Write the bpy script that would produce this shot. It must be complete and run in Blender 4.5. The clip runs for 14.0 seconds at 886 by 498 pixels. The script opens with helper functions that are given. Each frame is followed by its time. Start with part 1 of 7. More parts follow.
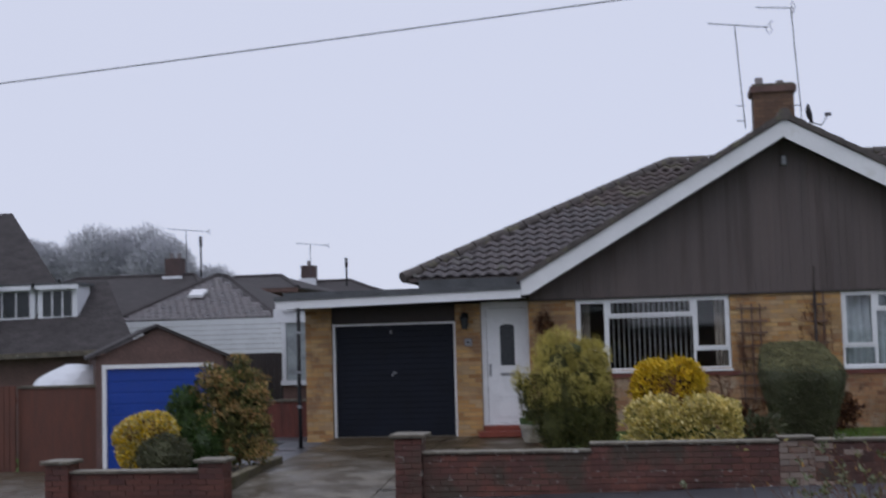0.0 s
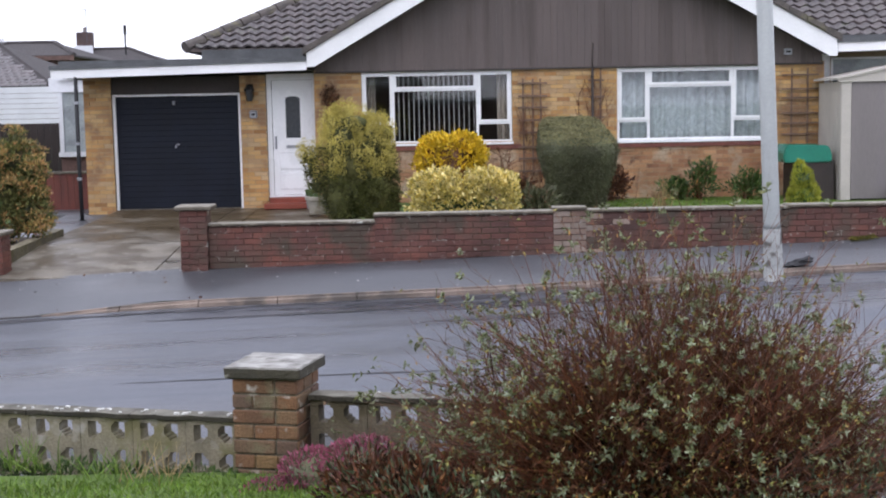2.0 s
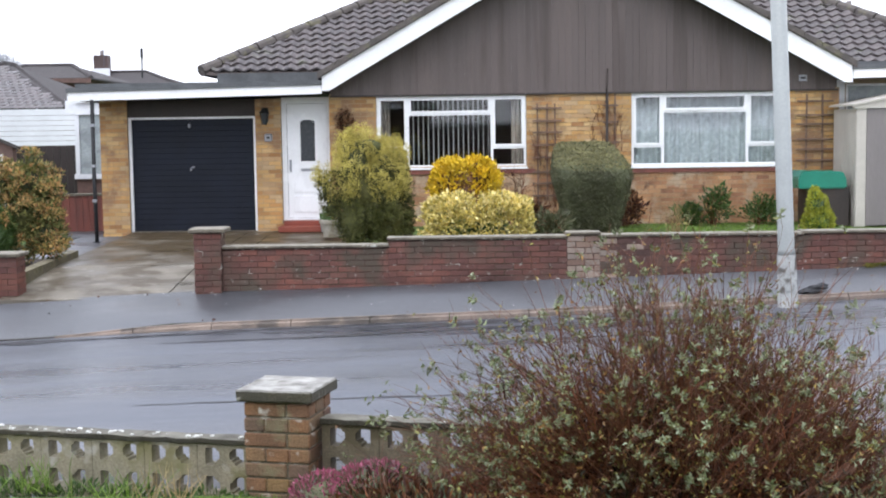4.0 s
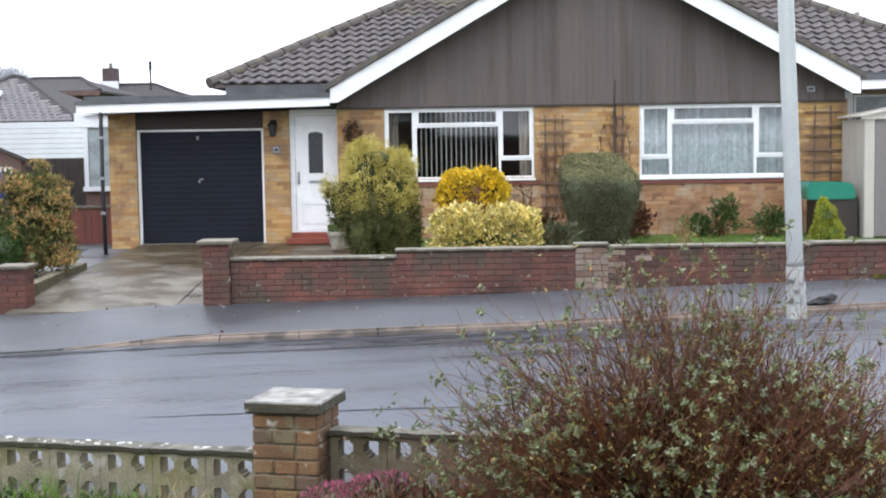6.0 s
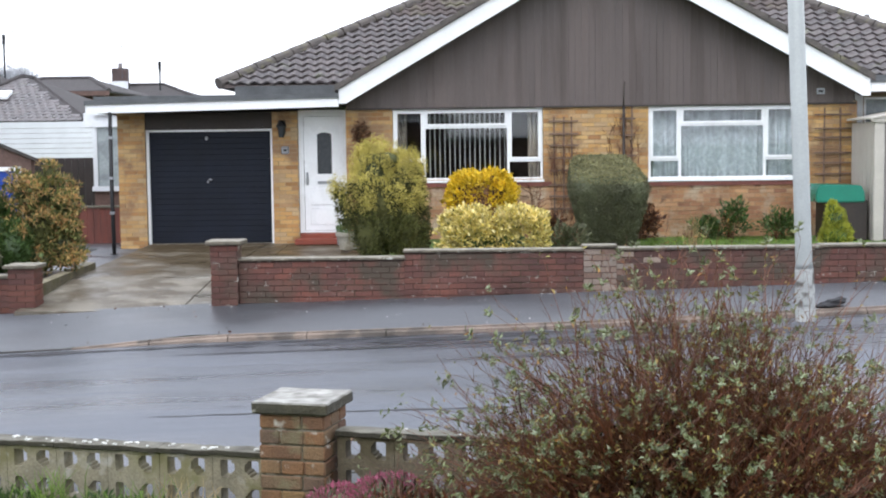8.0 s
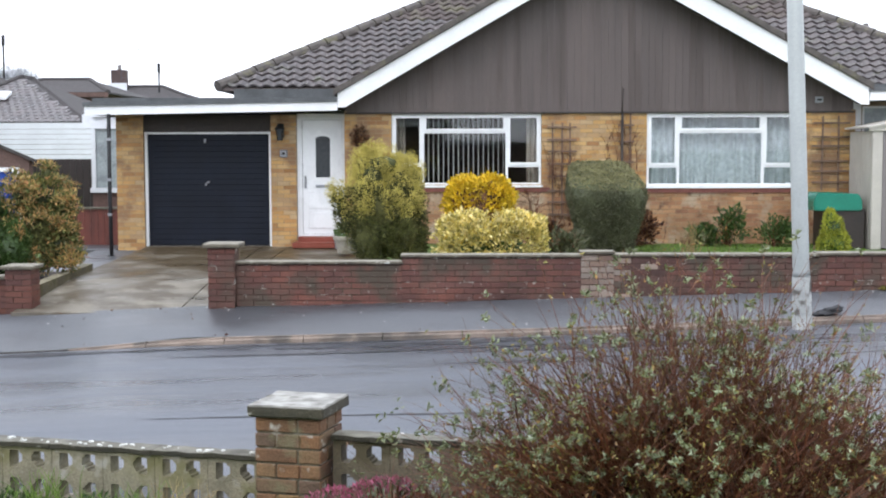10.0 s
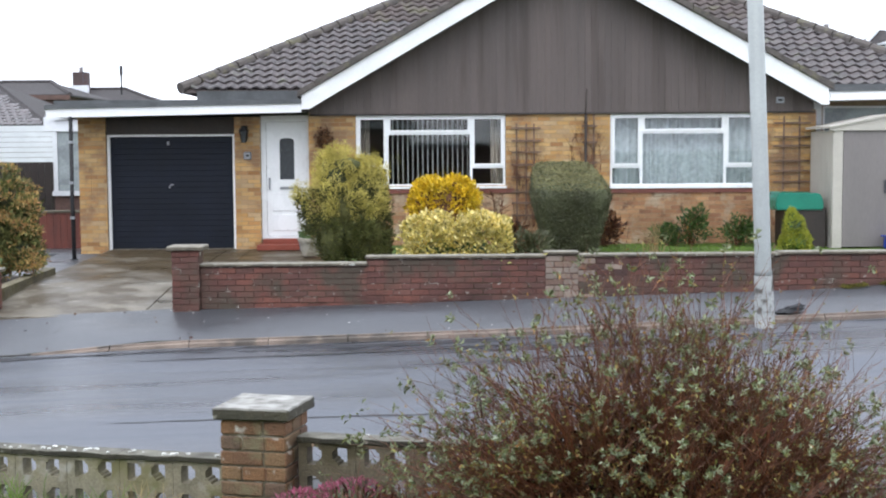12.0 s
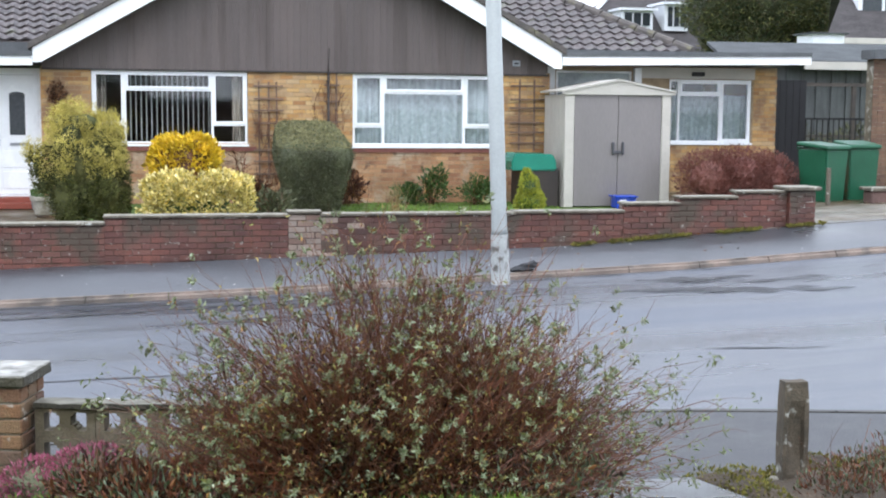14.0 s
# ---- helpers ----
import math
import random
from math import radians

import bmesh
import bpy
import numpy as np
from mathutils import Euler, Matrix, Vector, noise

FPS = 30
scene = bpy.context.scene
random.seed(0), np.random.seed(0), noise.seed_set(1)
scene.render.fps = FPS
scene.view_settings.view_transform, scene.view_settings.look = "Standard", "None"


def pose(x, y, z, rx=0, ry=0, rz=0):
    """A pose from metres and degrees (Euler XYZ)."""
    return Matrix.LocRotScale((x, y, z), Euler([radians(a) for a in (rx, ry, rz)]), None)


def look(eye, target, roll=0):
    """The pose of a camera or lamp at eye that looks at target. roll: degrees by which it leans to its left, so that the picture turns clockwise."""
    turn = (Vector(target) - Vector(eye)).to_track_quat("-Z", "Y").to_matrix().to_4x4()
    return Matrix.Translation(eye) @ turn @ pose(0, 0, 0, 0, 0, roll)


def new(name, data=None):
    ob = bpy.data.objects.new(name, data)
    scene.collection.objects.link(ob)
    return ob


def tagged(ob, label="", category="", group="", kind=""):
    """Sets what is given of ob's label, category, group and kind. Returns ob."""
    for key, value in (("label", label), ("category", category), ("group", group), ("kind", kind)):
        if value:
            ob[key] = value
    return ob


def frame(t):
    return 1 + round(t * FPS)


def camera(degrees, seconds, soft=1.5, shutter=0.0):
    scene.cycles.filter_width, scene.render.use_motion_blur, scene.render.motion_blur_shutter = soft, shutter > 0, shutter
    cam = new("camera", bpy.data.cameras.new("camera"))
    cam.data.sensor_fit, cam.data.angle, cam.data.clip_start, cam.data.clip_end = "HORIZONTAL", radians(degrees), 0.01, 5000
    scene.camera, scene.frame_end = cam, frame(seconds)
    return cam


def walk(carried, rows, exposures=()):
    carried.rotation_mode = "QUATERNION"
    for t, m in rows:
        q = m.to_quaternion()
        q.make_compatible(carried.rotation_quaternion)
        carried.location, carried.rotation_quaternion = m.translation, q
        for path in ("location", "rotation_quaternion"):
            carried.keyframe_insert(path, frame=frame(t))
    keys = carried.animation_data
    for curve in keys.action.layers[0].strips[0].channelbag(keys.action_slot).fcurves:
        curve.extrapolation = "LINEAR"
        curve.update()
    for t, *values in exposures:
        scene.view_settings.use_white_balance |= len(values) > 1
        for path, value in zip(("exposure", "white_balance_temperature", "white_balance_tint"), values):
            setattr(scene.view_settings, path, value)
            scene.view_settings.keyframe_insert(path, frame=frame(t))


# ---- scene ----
cam = camera(38.0, 14.0, soft=2.0, shutter=0.5)
PATH = [
    (0, (5.81, -22.98, 1.691), (5.487, -21.011, 1.835), -1.6),
    (0.04, (5.81, -22.982, 1.691), (5.495, -21.011, 1.827), -1.6),
    (0.1, (5.813, -22.994, 1.689), (5.545, -21.014, 1.776), -1.5),
    (0.2, (5.817, -23.007, 1.687), (5.617, -21.017, 1.718), -2.4),
    (0.3, (5.82, -23.02, 1.684), (5.652, -21.027, 1.672), -2.4),
    (0.5, (5.827, -23.047, 1.68), (5.692, -21.053, 1.596), -2.2),
    (0.7, (5.833, -23.07, 1.681), (5.736, -21.077, 1.549), -1.0),
    (0.8, (5.835, -23.081, 1.682), (5.78, -21.09, 1.499), -0.6),
    (1, (5.841, -23.104, 1.683), (5.85, -21.12, 1.425), -1.3),
    (1.5, (5.835, -23.113, 1.697), (5.839, -21.129, 1.448), -1.4),
    (2, (5.829, -23.108, 1.698), (5.826, -21.12, 1.482), -1.1),
    (2.5, (5.833, -23.109, 1.697), (5.828, -21.12, 1.485), -1.1),
    (3, (5.835, -23.112, 1.698), (5.813, -21.121, 1.502), -1.0),
    (3.5, (5.834, -23.109, 1.699), (5.811, -21.117, 1.514), -0.8),
    (6, (5.832, -23.104, 1.696), (5.796, -21.111, 1.536), -0.9),
    (6.5, (5.839, -23.109, 1.696), (5.787, -21.115, 1.541), -0.7),
    (7, (5.834, -23.116, 1.698), (5.78, -21.123, 1.54), -0.9),
    (7.5, (5.834, -23.103, 1.693), (5.782, -21.11, 1.532), -0.8),
    (8, (5.834, -23.095, 1.694), (5.785, -21.102, 1.536), -0.7),
    (10.5, (5.833, -23.096, 1.695), (5.788, -21.102, 1.55), -0.1),
    (11, (5.838, -23.112, 1.699), (5.793, -21.117, 1.56), -0.1),
    (11.5, (5.837, -23.11, 1.697), (5.813, -21.115, 1.558), -0.1),
    (12, (5.838, -23.115, 1.696), (5.847, -21.121, 1.547), -0.4),
    (12.5, (5.842, -23.123, 1.699), (5.872, -21.129, 1.547), -0.4),
    (12.7, (5.861, -23.155, 1.707), (5.899, -21.162, 1.543), -0.5),
    (12.8, (5.871, -23.172, 1.71), (5.961, -21.182, 1.529), -0.3),
    (13, (5.89, -23.204, 1.718), (6.134, -21.23, 1.511), -0.2),
    (13.1, (5.894, -23.228, 1.71), (6.212, -21.264, 1.5), 0.0),
    (13.2, (5.881, -23.225, 1.713), (6.256, -21.274, 1.486), 0.1),
    (13.3, (5.867, -23.222, 1.716), (6.25, -21.271, 1.496), -0.0),
    (13.5, (5.84, -23.215, 1.721), (6.228, -21.265, 1.502), 0.4),
    (14, (5.835, -23.213, 1.723), (6.238, -21.266, 1.509), 0.5),
]
walk(cam, [(t, look(e, g, r)) for t, e, g, r in PATH], exposures=[(0, -0.6, 5950, 16), (0.2, -0.85, 5970, 14), (0.5, -0.95, 6000, 15), (1, -0.45, 6150, 15), (1.5, 0.3, 6200, 16), (2.5, 0.74, 6200, 17), (3.7, 1.02, 6250, 13), (6, 1.03, 6280, 10), (12.5, 0.97, 6200, 9), (14, 1.2, 6050, 9)])

# ---- world and light: an overcast, wet winter day ----
world = bpy.data.worlds.new("overcast_sky")
scene.world = world
world.use_nodes = True
wn, wl = world.node_tree.nodes, world.node_tree.links
wn.clear()
SUN_EL, SUN_ROT = radians(38), radians(200)
sky = wn.new("ShaderNodeTexSky")
sky.sky_type = "NISHITA"
sky.sun_disc = False
sky.sun_elevation, sky.sun_rotation = SUN_EL, SUN_ROT
grey = wn.new("ShaderNodeMixRGB")
grey.blend_type, grey.inputs[0].default_value = "MIX", 0.93
grey.inputs[2].default_value = (8.6, 8.85, 9.6, 1)
bg = wn.new("ShaderNodeBackground")
bg.inputs[1].default_value = 0.12
wout = wn.new("ShaderNodeOutputWorld")
wl.new(sky.outputs[0], grey.inputs[1])
wl.new(grey.outputs[0], bg.inputs[0])
wl.new(bg.outputs[0], wout.inputs[0])
sun = new("sun", bpy.data.lights.new("sun", "SUN"))
sun.data.energy, sun.data.angle, sun.data.color = 0.6, radians(40), (1.0, 0.97, 0.93)
sun.matrix_world = look((0, -20, 30), (6, 0, 0))

# ---- materials ----
def mat(name, base, rough=0.6, var=0.25, scale=3.0, fine=40.0, bump=0.25, metal=0.0, palette=None, per="island",
        stain=None, stain_scale=1.2, stain_at=0.6, stain2=None, stain2_scale=9.0, stain2_at=0.66, rough_var=0.1, spec=0.5, squash=(1, 1, 1), top=None, zone=None):
    m = bpy.data.materials.new(name)
    m.use_nodes = True
    n, l = m.node_tree.nodes, m.node_tree.links
    b = n["Principled BSDF"]
    geo = n.new("ShaderNodeNewGeometry")
    mp = n.new("ShaderNodeMapping")
    mp.inputs["Scale"].default_value = squash
    l.new(geo.outputs["Position"], mp.inputs["Vector"])

    def noise_tex(s, detail):
        t = n.new("ShaderNodeTexNoise")
        t.inputs["Scale"].default_value, t.inputs["Detail"].default_value = s, detail
        l.new(mp.outputs[0], t.inputs["Vector"])
        return t

    def spread(sock, lo, hi):
        r = n.new("ShaderNodeMapRange")
        r.inputs["From Min"].default_value, r.inputs["From Max"].default_value = 0.3, 0.7
        r.inputs["To Min"].default_value, r.inputs["To Max"].default_value = lo, hi
        l.new(sock, r.inputs["Value"])
        return r.outputs[0]

    n1, n2 = noise_tex(scale, 4), noise_tex(fine, 3)
    if palette:
        ramp = n.new("ShaderNodeValToRGB")
        ramp.color_ramp.interpolation = "LINEAR"
        els = ramp.color_ramp.elements
        while len(els) < len(palette):
            els.new(0.5)
        for i, c in enumerate(palette):
            els[i].position = i / max(1, len(palette) - 1)
            els[i].color = (*c, 1)
        if per == "island":
            l.new(geo.outputs["Random Per Island"], ramp.inputs[0])
        else:
            oi = n.new("ShaderNodeObjectInfo")
            l.new(oi.outputs["Random"], ramp.inputs[0])
        col = ramp.outputs[0]
    else:
        rgb = n.new("ShaderNodeRGB")
        rgb.outputs[0].default_value = (*base, 1)
        col = rgb.outputs[0]
    for tex, amount in ((n1, var), (n2, var * 0.7)):
        mul = n.new("ShaderNodeVectorMath")
        mul.operation = "SCALE"
        l.new(col, mul.inputs[0])
        l.new(spread(tex.outputs["Fac"], 1 - amount, 1 + amount), mul.inputs["Scale"])
        col = mul.outputs[0]
    for tint, size, at in ((stain, stain_scale, stain_at), (stain2, stain2_scale, stain2_at)):
        if not tint:
            continue
        ns = noise_tex(size, 6)
        r = n.new("ShaderNodeMapRange")
        r.inputs["From Min"].default_value, r.inputs["From Max"].default_value = at - 0.06, at + 0.06
        l.new(ns.outputs["Fac"], r.inputs["Value"])
        mx = n.new("ShaderNodeMixRGB")
        mx.inputs[2].default_value = (*tint, 1)
        l.new(r.outputs[0], mx.inputs[0])
        l.new(col, mx.inputs[1])
        col = mx.outputs[0]
    if zone:
        # a stain that keeps to one stretch of the street's depth: (y where it begins, y where it is full, tint, noise scale)
        sep = n.new("ShaderNodeSeparateXYZ")
        l.new(geo.outputs["Position"], sep.inputs[0])
        reach = n.new("ShaderNodeMapRange")
        reach.inputs["From Min"].default_value, reach.inputs["From Max"].default_value = zone[0], zone[1]
        reach.inputs["To Min"].default_value, reach.inputs["To Max"].default_value = -0.25, 0.2
        l.new(sep.outputs["Y"], reach.inputs["Value"])
        add = n.new("ShaderNodeMath")
        l.new(reach.outputs[0], add.inputs[0])
        l.new(noise_tex(zone[3], 5).outputs["Fac"], add.inputs[1])
        edge = n.new("ShaderNodeMapRange")
        edge.inputs["From Min"].default_value, edge.inputs["From Max"].default_value = 0.5, 0.68
        l.new(add.outputs[0], edge.inputs["Value"])
        mx = n.new("ShaderNodeMixRGB")
        mx.inputs[2].default_value = (*zone[2], 1)
        l.new(edge.outputs[0], mx.inputs[0])
        l.new(col, mx.inputs[1])
        col = mx.outputs[0]
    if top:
        # a paler tint on upward faces only, broken up by noise
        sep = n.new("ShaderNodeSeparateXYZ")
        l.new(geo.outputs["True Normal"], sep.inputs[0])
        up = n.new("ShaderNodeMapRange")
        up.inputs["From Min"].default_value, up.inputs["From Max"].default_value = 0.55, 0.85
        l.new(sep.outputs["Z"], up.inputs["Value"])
        top_fac = n.new("ShaderNodeMath")
        top_fac.operation = "MULTIPLY"
        l.new(up.outputs[0], top_fac.inputs[0])
        l.new(spread(noise_tex(11, 6).outputs["Fac"], 0.2, 1.0), top_fac.inputs[1])
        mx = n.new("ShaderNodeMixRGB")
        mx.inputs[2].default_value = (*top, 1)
        l.new(top_fac.outputs[0], mx.inputs[0])
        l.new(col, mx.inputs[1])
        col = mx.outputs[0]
    l.new(col, b.inputs["Base Color"])
    l.new(spread(n1.outputs["Fac"], max(0.03, rough - rough_var), min(1, rough + rough_var)), b.inputs["Roughness"])
    b.inputs["Metallic"].default_value = metal
    b.inputs["Specular IOR Level"].default_value = spec
    if bump:
        bp = n.new("ShaderNodeBump")
        bp.inputs["Strength"].default_value, bp.inputs["Distance"].default_value = bump, 0.012
        l.new(n2.outputs["Fac"], bp.inputs["Height"])
        l.new(bp.outputs[0], b.inputs["Normal"])
    return m


def glass_mat(name, tint=(0.9, 0.95, 0.95)):
    m = bpy.data.materials.new(name)
    m.use_nodes = True
    b = m.node_tree.nodes["Principled BSDF"]
    b.inputs["Base Color"].default_value = (*tint, 1)
    b.inputs["Roughness"].default_value = 0.02
    b.inputs["Transmission Weight"].default_value = 1.0
    b.inputs["IOR"].default_value = 1.45
    return m


YELLOW_BRICK = mat("yellow_brick", (0.4, 0.22, 0.07), 0.75, 0.2, 1.2, 70, 0.35,
                   stain=(0.25, 0.145, 0.075), stain_scale=2.2, stain_at=0.58,
                   palette=[(0.267, 0.131, 0.048), (0.419, 0.241, 0.086), (0.494, 0.316, 0.129), (0.428, 0.231, 0.082), (0.305, 0.156, 0.063), (0.513, 0.354, 0.167), (0.382, 0.241, 0.119), (0.458, 0.269, 0.091), (0.438, 0.316, 0.176), (0.343, 0.203, 0.101)])
LOWER_BRICK = mat("weathered_orange_brick", (0.36, 0.2, 0.1), 0.75, 0.25, 2.2, 70, 0.4,
                  stain=(0.42, 0.33, 0.23), stain_scale=2.4, stain_at=0.6, stain2=(0.13, 0.07, 0.04), stain2_scale=5, stain2_at=0.64,
                  palette=[(0.240, 0.114, 0.062), (0.358, 0.190, 0.090), (0.425, 0.248, 0.124), (0.306, 0.148, 0.074), (0.391, 0.240, 0.133), (0.332, 0.173, 0.079)])
RED_BRICK = mat("red_brick", (0.2, 0.06, 0.04), 0.6, 0.4, 1.8, 50, 0.5, per="object", stain=(0.062, 0.045, 0.03), stain_at=0.57, stain_scale=1.6, stain2=(0.34, 0.31, 0.27), stain2_scale=12, stain2_at=0.70,
                palette=[(0.080, 0.030, 0.023), (0.099, 0.036, 0.026), (0.122, 0.043, 0.029), (0.088, 0.036, 0.028), (0.114, 0.049, 0.035), (0.077, 0.034, 0.026)])
RED_BRICK_JOINED = mat("red_brick_joined", (0.2, 0.06, 0.04), 0.6, 0.2, 1.4, 60, 0.4,
                       palette=[(0.075, 0.027, 0.021), (0.11, 0.038, 0.026), (0.135, 0.047, 0.03), (0.09, 0.038, 0.03)])
PALE_BRICK = mat("pale_brick", (0.3, 0.24, 0.19), 0.75, 0.25, 2, 60, 0.4, per="object",
                 palette=[(0.17, 0.11, 0.08), (0.26, 0.2, 0.16), (0.21, 0.17, 0.14), (0.15, 0.08, 0.055)])
PIER_BRICK = mat("pier_brick", (0.28, 0.15, 0.08), 0.8, 0.3, 5, 90, 0.6, per="object", stain=(0.17, 0.15, 0.085), stain_scale=6, stain_at=0.6, stain2=(0.45, 0.43, 0.38), stain2_scale=13, stain2_at=0.67,
                 palette=[(0.12, 0.062, 0.038), (0.18, 0.092, 0.042), (0.165, 0.105, 0.055), (0.12, 0.075, 0.05), (0.19, 0.115, 0.048)])
MORTAR_SOOT = mat("sooty_mortar", (0.078, 0.04, 0.031), 0.85, 0.4, 2, 90, 0.4, stain=(0.05, 0.045, 0.025), stain_scale=1.3, stain_at=0.58, stain2=(0.45, 0.43, 0.38), stain2_scale=7, stain2_at=0.645)
PIER_MORTAR = mat("mossy_pier_mortar", (0.13, 0.11, 0.075), 0.9, 0.35, 4, 90, 0.5, stain=(0.36, 0.34, 0.29), stain_scale=8, stain_at=0.6)
MORTAR = mat("mortar", (0.30, 0.225, 0.14), 0.9, 0.2, 6, 90, 0.4)
MORTAR_DARK = mat("mortar_dark", (0.085, 0.06, 0.048), 0.9, 0.3, 2, 90, 0.4, stain=(0.26, 0.24, 0.2), stain_scale=5, stain_at=0.66)
TILE = mat("roof_tile", (0.08, 0.06, 0.055), 0.33, 0.25, 4, 50, 0.4, per="object", stain=(0.12, 0.12, 0.09), stain_scale=3.5, stain_at=0.66, spec=0.8,
           palette=[(0.05, 0.041, 0.042), (0.068, 0.055, 0.055), (0.085, 0.068, 0.067), (0.058, 0.05, 0.051)])
TILE_PLAIN = mat("roof_covering", (0.09, 0.07, 0.065), 0.6, 0.3, 3, 40, 0.5, stain=(0.13, 0.12, 0.08), stain_scale=2.0, stain_at=0.62)
RIDGE_TILE = mat("ridge_tile", (0.085, 0.073, 0.066), 0.65, 0.35, 6, 50, 0.5, stain=(0.13, 0.12, 0.075), stain_scale=5, stain_at=0.62)
CLADDING = mat("brown_boarding", (0.088, 0.069, 0.064), 0.6, 0.17, 1.6, 30, 0.2, squash=(5, 1, 0.35), per="object", stain=(0.075, 0.058, 0.053), stain_scale=0.8, stain_at=0.56,
               palette=[(0.098, 0.078, 0.073), (0.110, 0.087, 0.081), (0.104, 0.082, 0.076)])
WHITE = mat("white_paint", (0.78, 0.79, 0.80), 0.45, 0.05, 2, 30, 0.05, stain=(0.6, 0.6, 0.57), stain_scale=1.7, stain_at=0.72)
UPVC = mat("white_upvc", (0.80, 0.81, 0.82), 0.28, 0.03, 2, 20, 0.0)
FELT = mat("roofing_felt", (0.085, 0.09, 0.095), 0.7, 0.3, 4, 60, 0.5)
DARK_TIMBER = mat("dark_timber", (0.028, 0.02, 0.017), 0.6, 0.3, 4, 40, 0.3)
GARAGE_BLACK = mat("dark_blue_black_paint", (0.008, 0.0105, 0.018), 0.55, 0.25, 2, 40, 0.1, spec=0.22)
GLASS = glass_mat("window_glass")
DOOR_GLASS = mat("obscured_glass", (0.03, 0.035, 0.04), 0.15, 0.2, 20, 120, 0.4)
# a dark even colour keeps the rooms dark behind the glass
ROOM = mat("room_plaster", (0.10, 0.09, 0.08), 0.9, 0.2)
LACE = mat("lace_curtain", (0.42, 0.45, 0.48), 0.9, 0.24, 14, 34, 0.3, squash=(1, 1, 0.7))
DRAPE = mat("beige_drape", (0.34, 0.29, 0.25), 0.9, 0.3, 9, 60, 0.2)
BLIND = mat("blind_slat", (0.55, 0.55, 0.54), 0.8, 0.12, 5, 50, 0.1)
ASPHALT = mat("wet_asphalt", (0.05, 0.057, 0.074), 0.35, 0.35, 0.6, 90, 0.22, rough_var=0.24, squash=(0.22, 1.7, 1), spec=1.0)
PAVING = mat("wet_pavement", (0.068, 0.072, 0.081), 0.45, 0.3, 0.9, 90, 0.3, rough_var=0.2, squash=(0.4, 1.0, 1), spec=0.9)
# dark band material, broken into ragged patches by transparent noise
ROAD_BAND = mat("dark_road_band", (0.022, 0.022, 0.026), 0.5, 0.35, 1.5, 70, 0.4, rough_var=0.15, squash=(0.3, 1.5, 1))
chn = ROAD_BAND.node_tree.nodes
chl = ROAD_BAND.node_tree.links
gap, hole, worn = chn.new("ShaderNodeTexNoise"), chn.new("ShaderNodeBsdfTransparent"), chn.new("ShaderNodeMixShader")
gap.inputs["Scale"].default_value, gap.inputs["Detail"].default_value = 2.5, 6
keep = chn.new("ShaderNodeMapRange")
keep.inputs["From Min"].default_value, keep.inputs["From Max"].default_value = 0.4, 0.62
keep.inputs["To Max"].default_value = 0.85
chl.new(chn["Mapping"].outputs[0], gap.inputs["Vector"])
chl.new(gap.outputs["Fac"], keep.inputs["Value"])
chl.new(keep.outputs[0], worn.inputs[0])
chl.new(hole.outputs[0], worn.inputs[1])
chl.new(chn["Principled BSDF"].outputs[0], worn.inputs[2])
chl.new(worn.outputs[0], chn["Material Output"].inputs["Surface"])
TAR = mat("tar_seam", (0.012, 0.012, 0.014), 0.5, 0.3, 5, 60, 0.4)
KERB = mat("kerb_concrete", (0.27, 0.205, 0.165), 0.6, 0.3, 4, 60, 0.4, stain=(0.10, 0.085, 0.072), stain_scale=3, stain_at=0.58, per="object",
           palette=[(0.18, 0.14, 0.115), (0.235, 0.185, 0.15), (0.205, 0.158, 0.13)])
KERB_DARK = mat("dark_wet_kerb", (0.065, 0.062, 0.058), 0.6, 0.4, 4, 60, 0.4)
PAVING_ROUGH = mat("rough_pavement", (0.05, 0.051, 0.055), 0.6, 0.35, 2.5, 80, 0.5, rough_var=0.15)
CONCRETE = mat("drive_concrete", (0.16, 0.142, 0.112), 0.5, 0.35, 1.6, 60, 0.25, stain=(0.088, 0.07, 0.047), stain_scale=2.0, stain_at=0.53, stain2=(0.25, 0.23, 0.19), stain2_scale=4.5, stain2_at=0.66, rough_var=0.25, zone=(-6.6, -3.2, (0.065, 0.046, 0.022), 1.0))
WET_SLAB = mat("wet_grey_slab", (0.10, 0.105, 0.108), 0.28, 0.35, 2.5, 60, 0.3, stain=(0.06, 0.06, 0.05), stain_scale=3, stain_at=0.56, rough_var=0.15)
EDGING = mat("mossy_edging", (0.085, 0.072, 0.04), 0.85, 0.4, 5, 70, 0.6, stain=(0.06, 0.055, 0.02), stain_scale=4, stain_at=0.55, top=(0.26, 0.23, 0.16))
COPING = mat("coping_concrete", (0.105, 0.09, 0.066), 0.75, 0.4, 6, 70, 0.6, stain=(0.42, 0.42, 0.38), stain_scale=12, stain_at=0.7, top=(0.31, 0.29, 0.24))
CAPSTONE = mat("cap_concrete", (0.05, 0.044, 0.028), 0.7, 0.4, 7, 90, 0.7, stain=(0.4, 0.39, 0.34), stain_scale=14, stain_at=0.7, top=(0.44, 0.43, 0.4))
SCREEN = mat("screen_block_concrete", (0.32, 0.29, 0.225), 0.85, 0.3, 4, 80, 0.6, per="object", stain=(0.17, 0.155, 0.075), stain_scale=4, stain_at=0.56, stain2=(0.34, 0.32, 0.27), stain2_scale=9, stain2_at=0.62,
             palette=[(0.215, 0.19, 0.125), (0.26, 0.228, 0.155), (0.235, 0.215, 0.15)])
SCREEN_COPING = mat("mossy_coping", (0.036, 0.032, 0.02), 0.85, 0.4, 6, 70, 0.6, stain=(0.3, 0.29, 0.25), stain_scale=16, stain_at=0.71, top=(0.2, 0.19, 0.155))
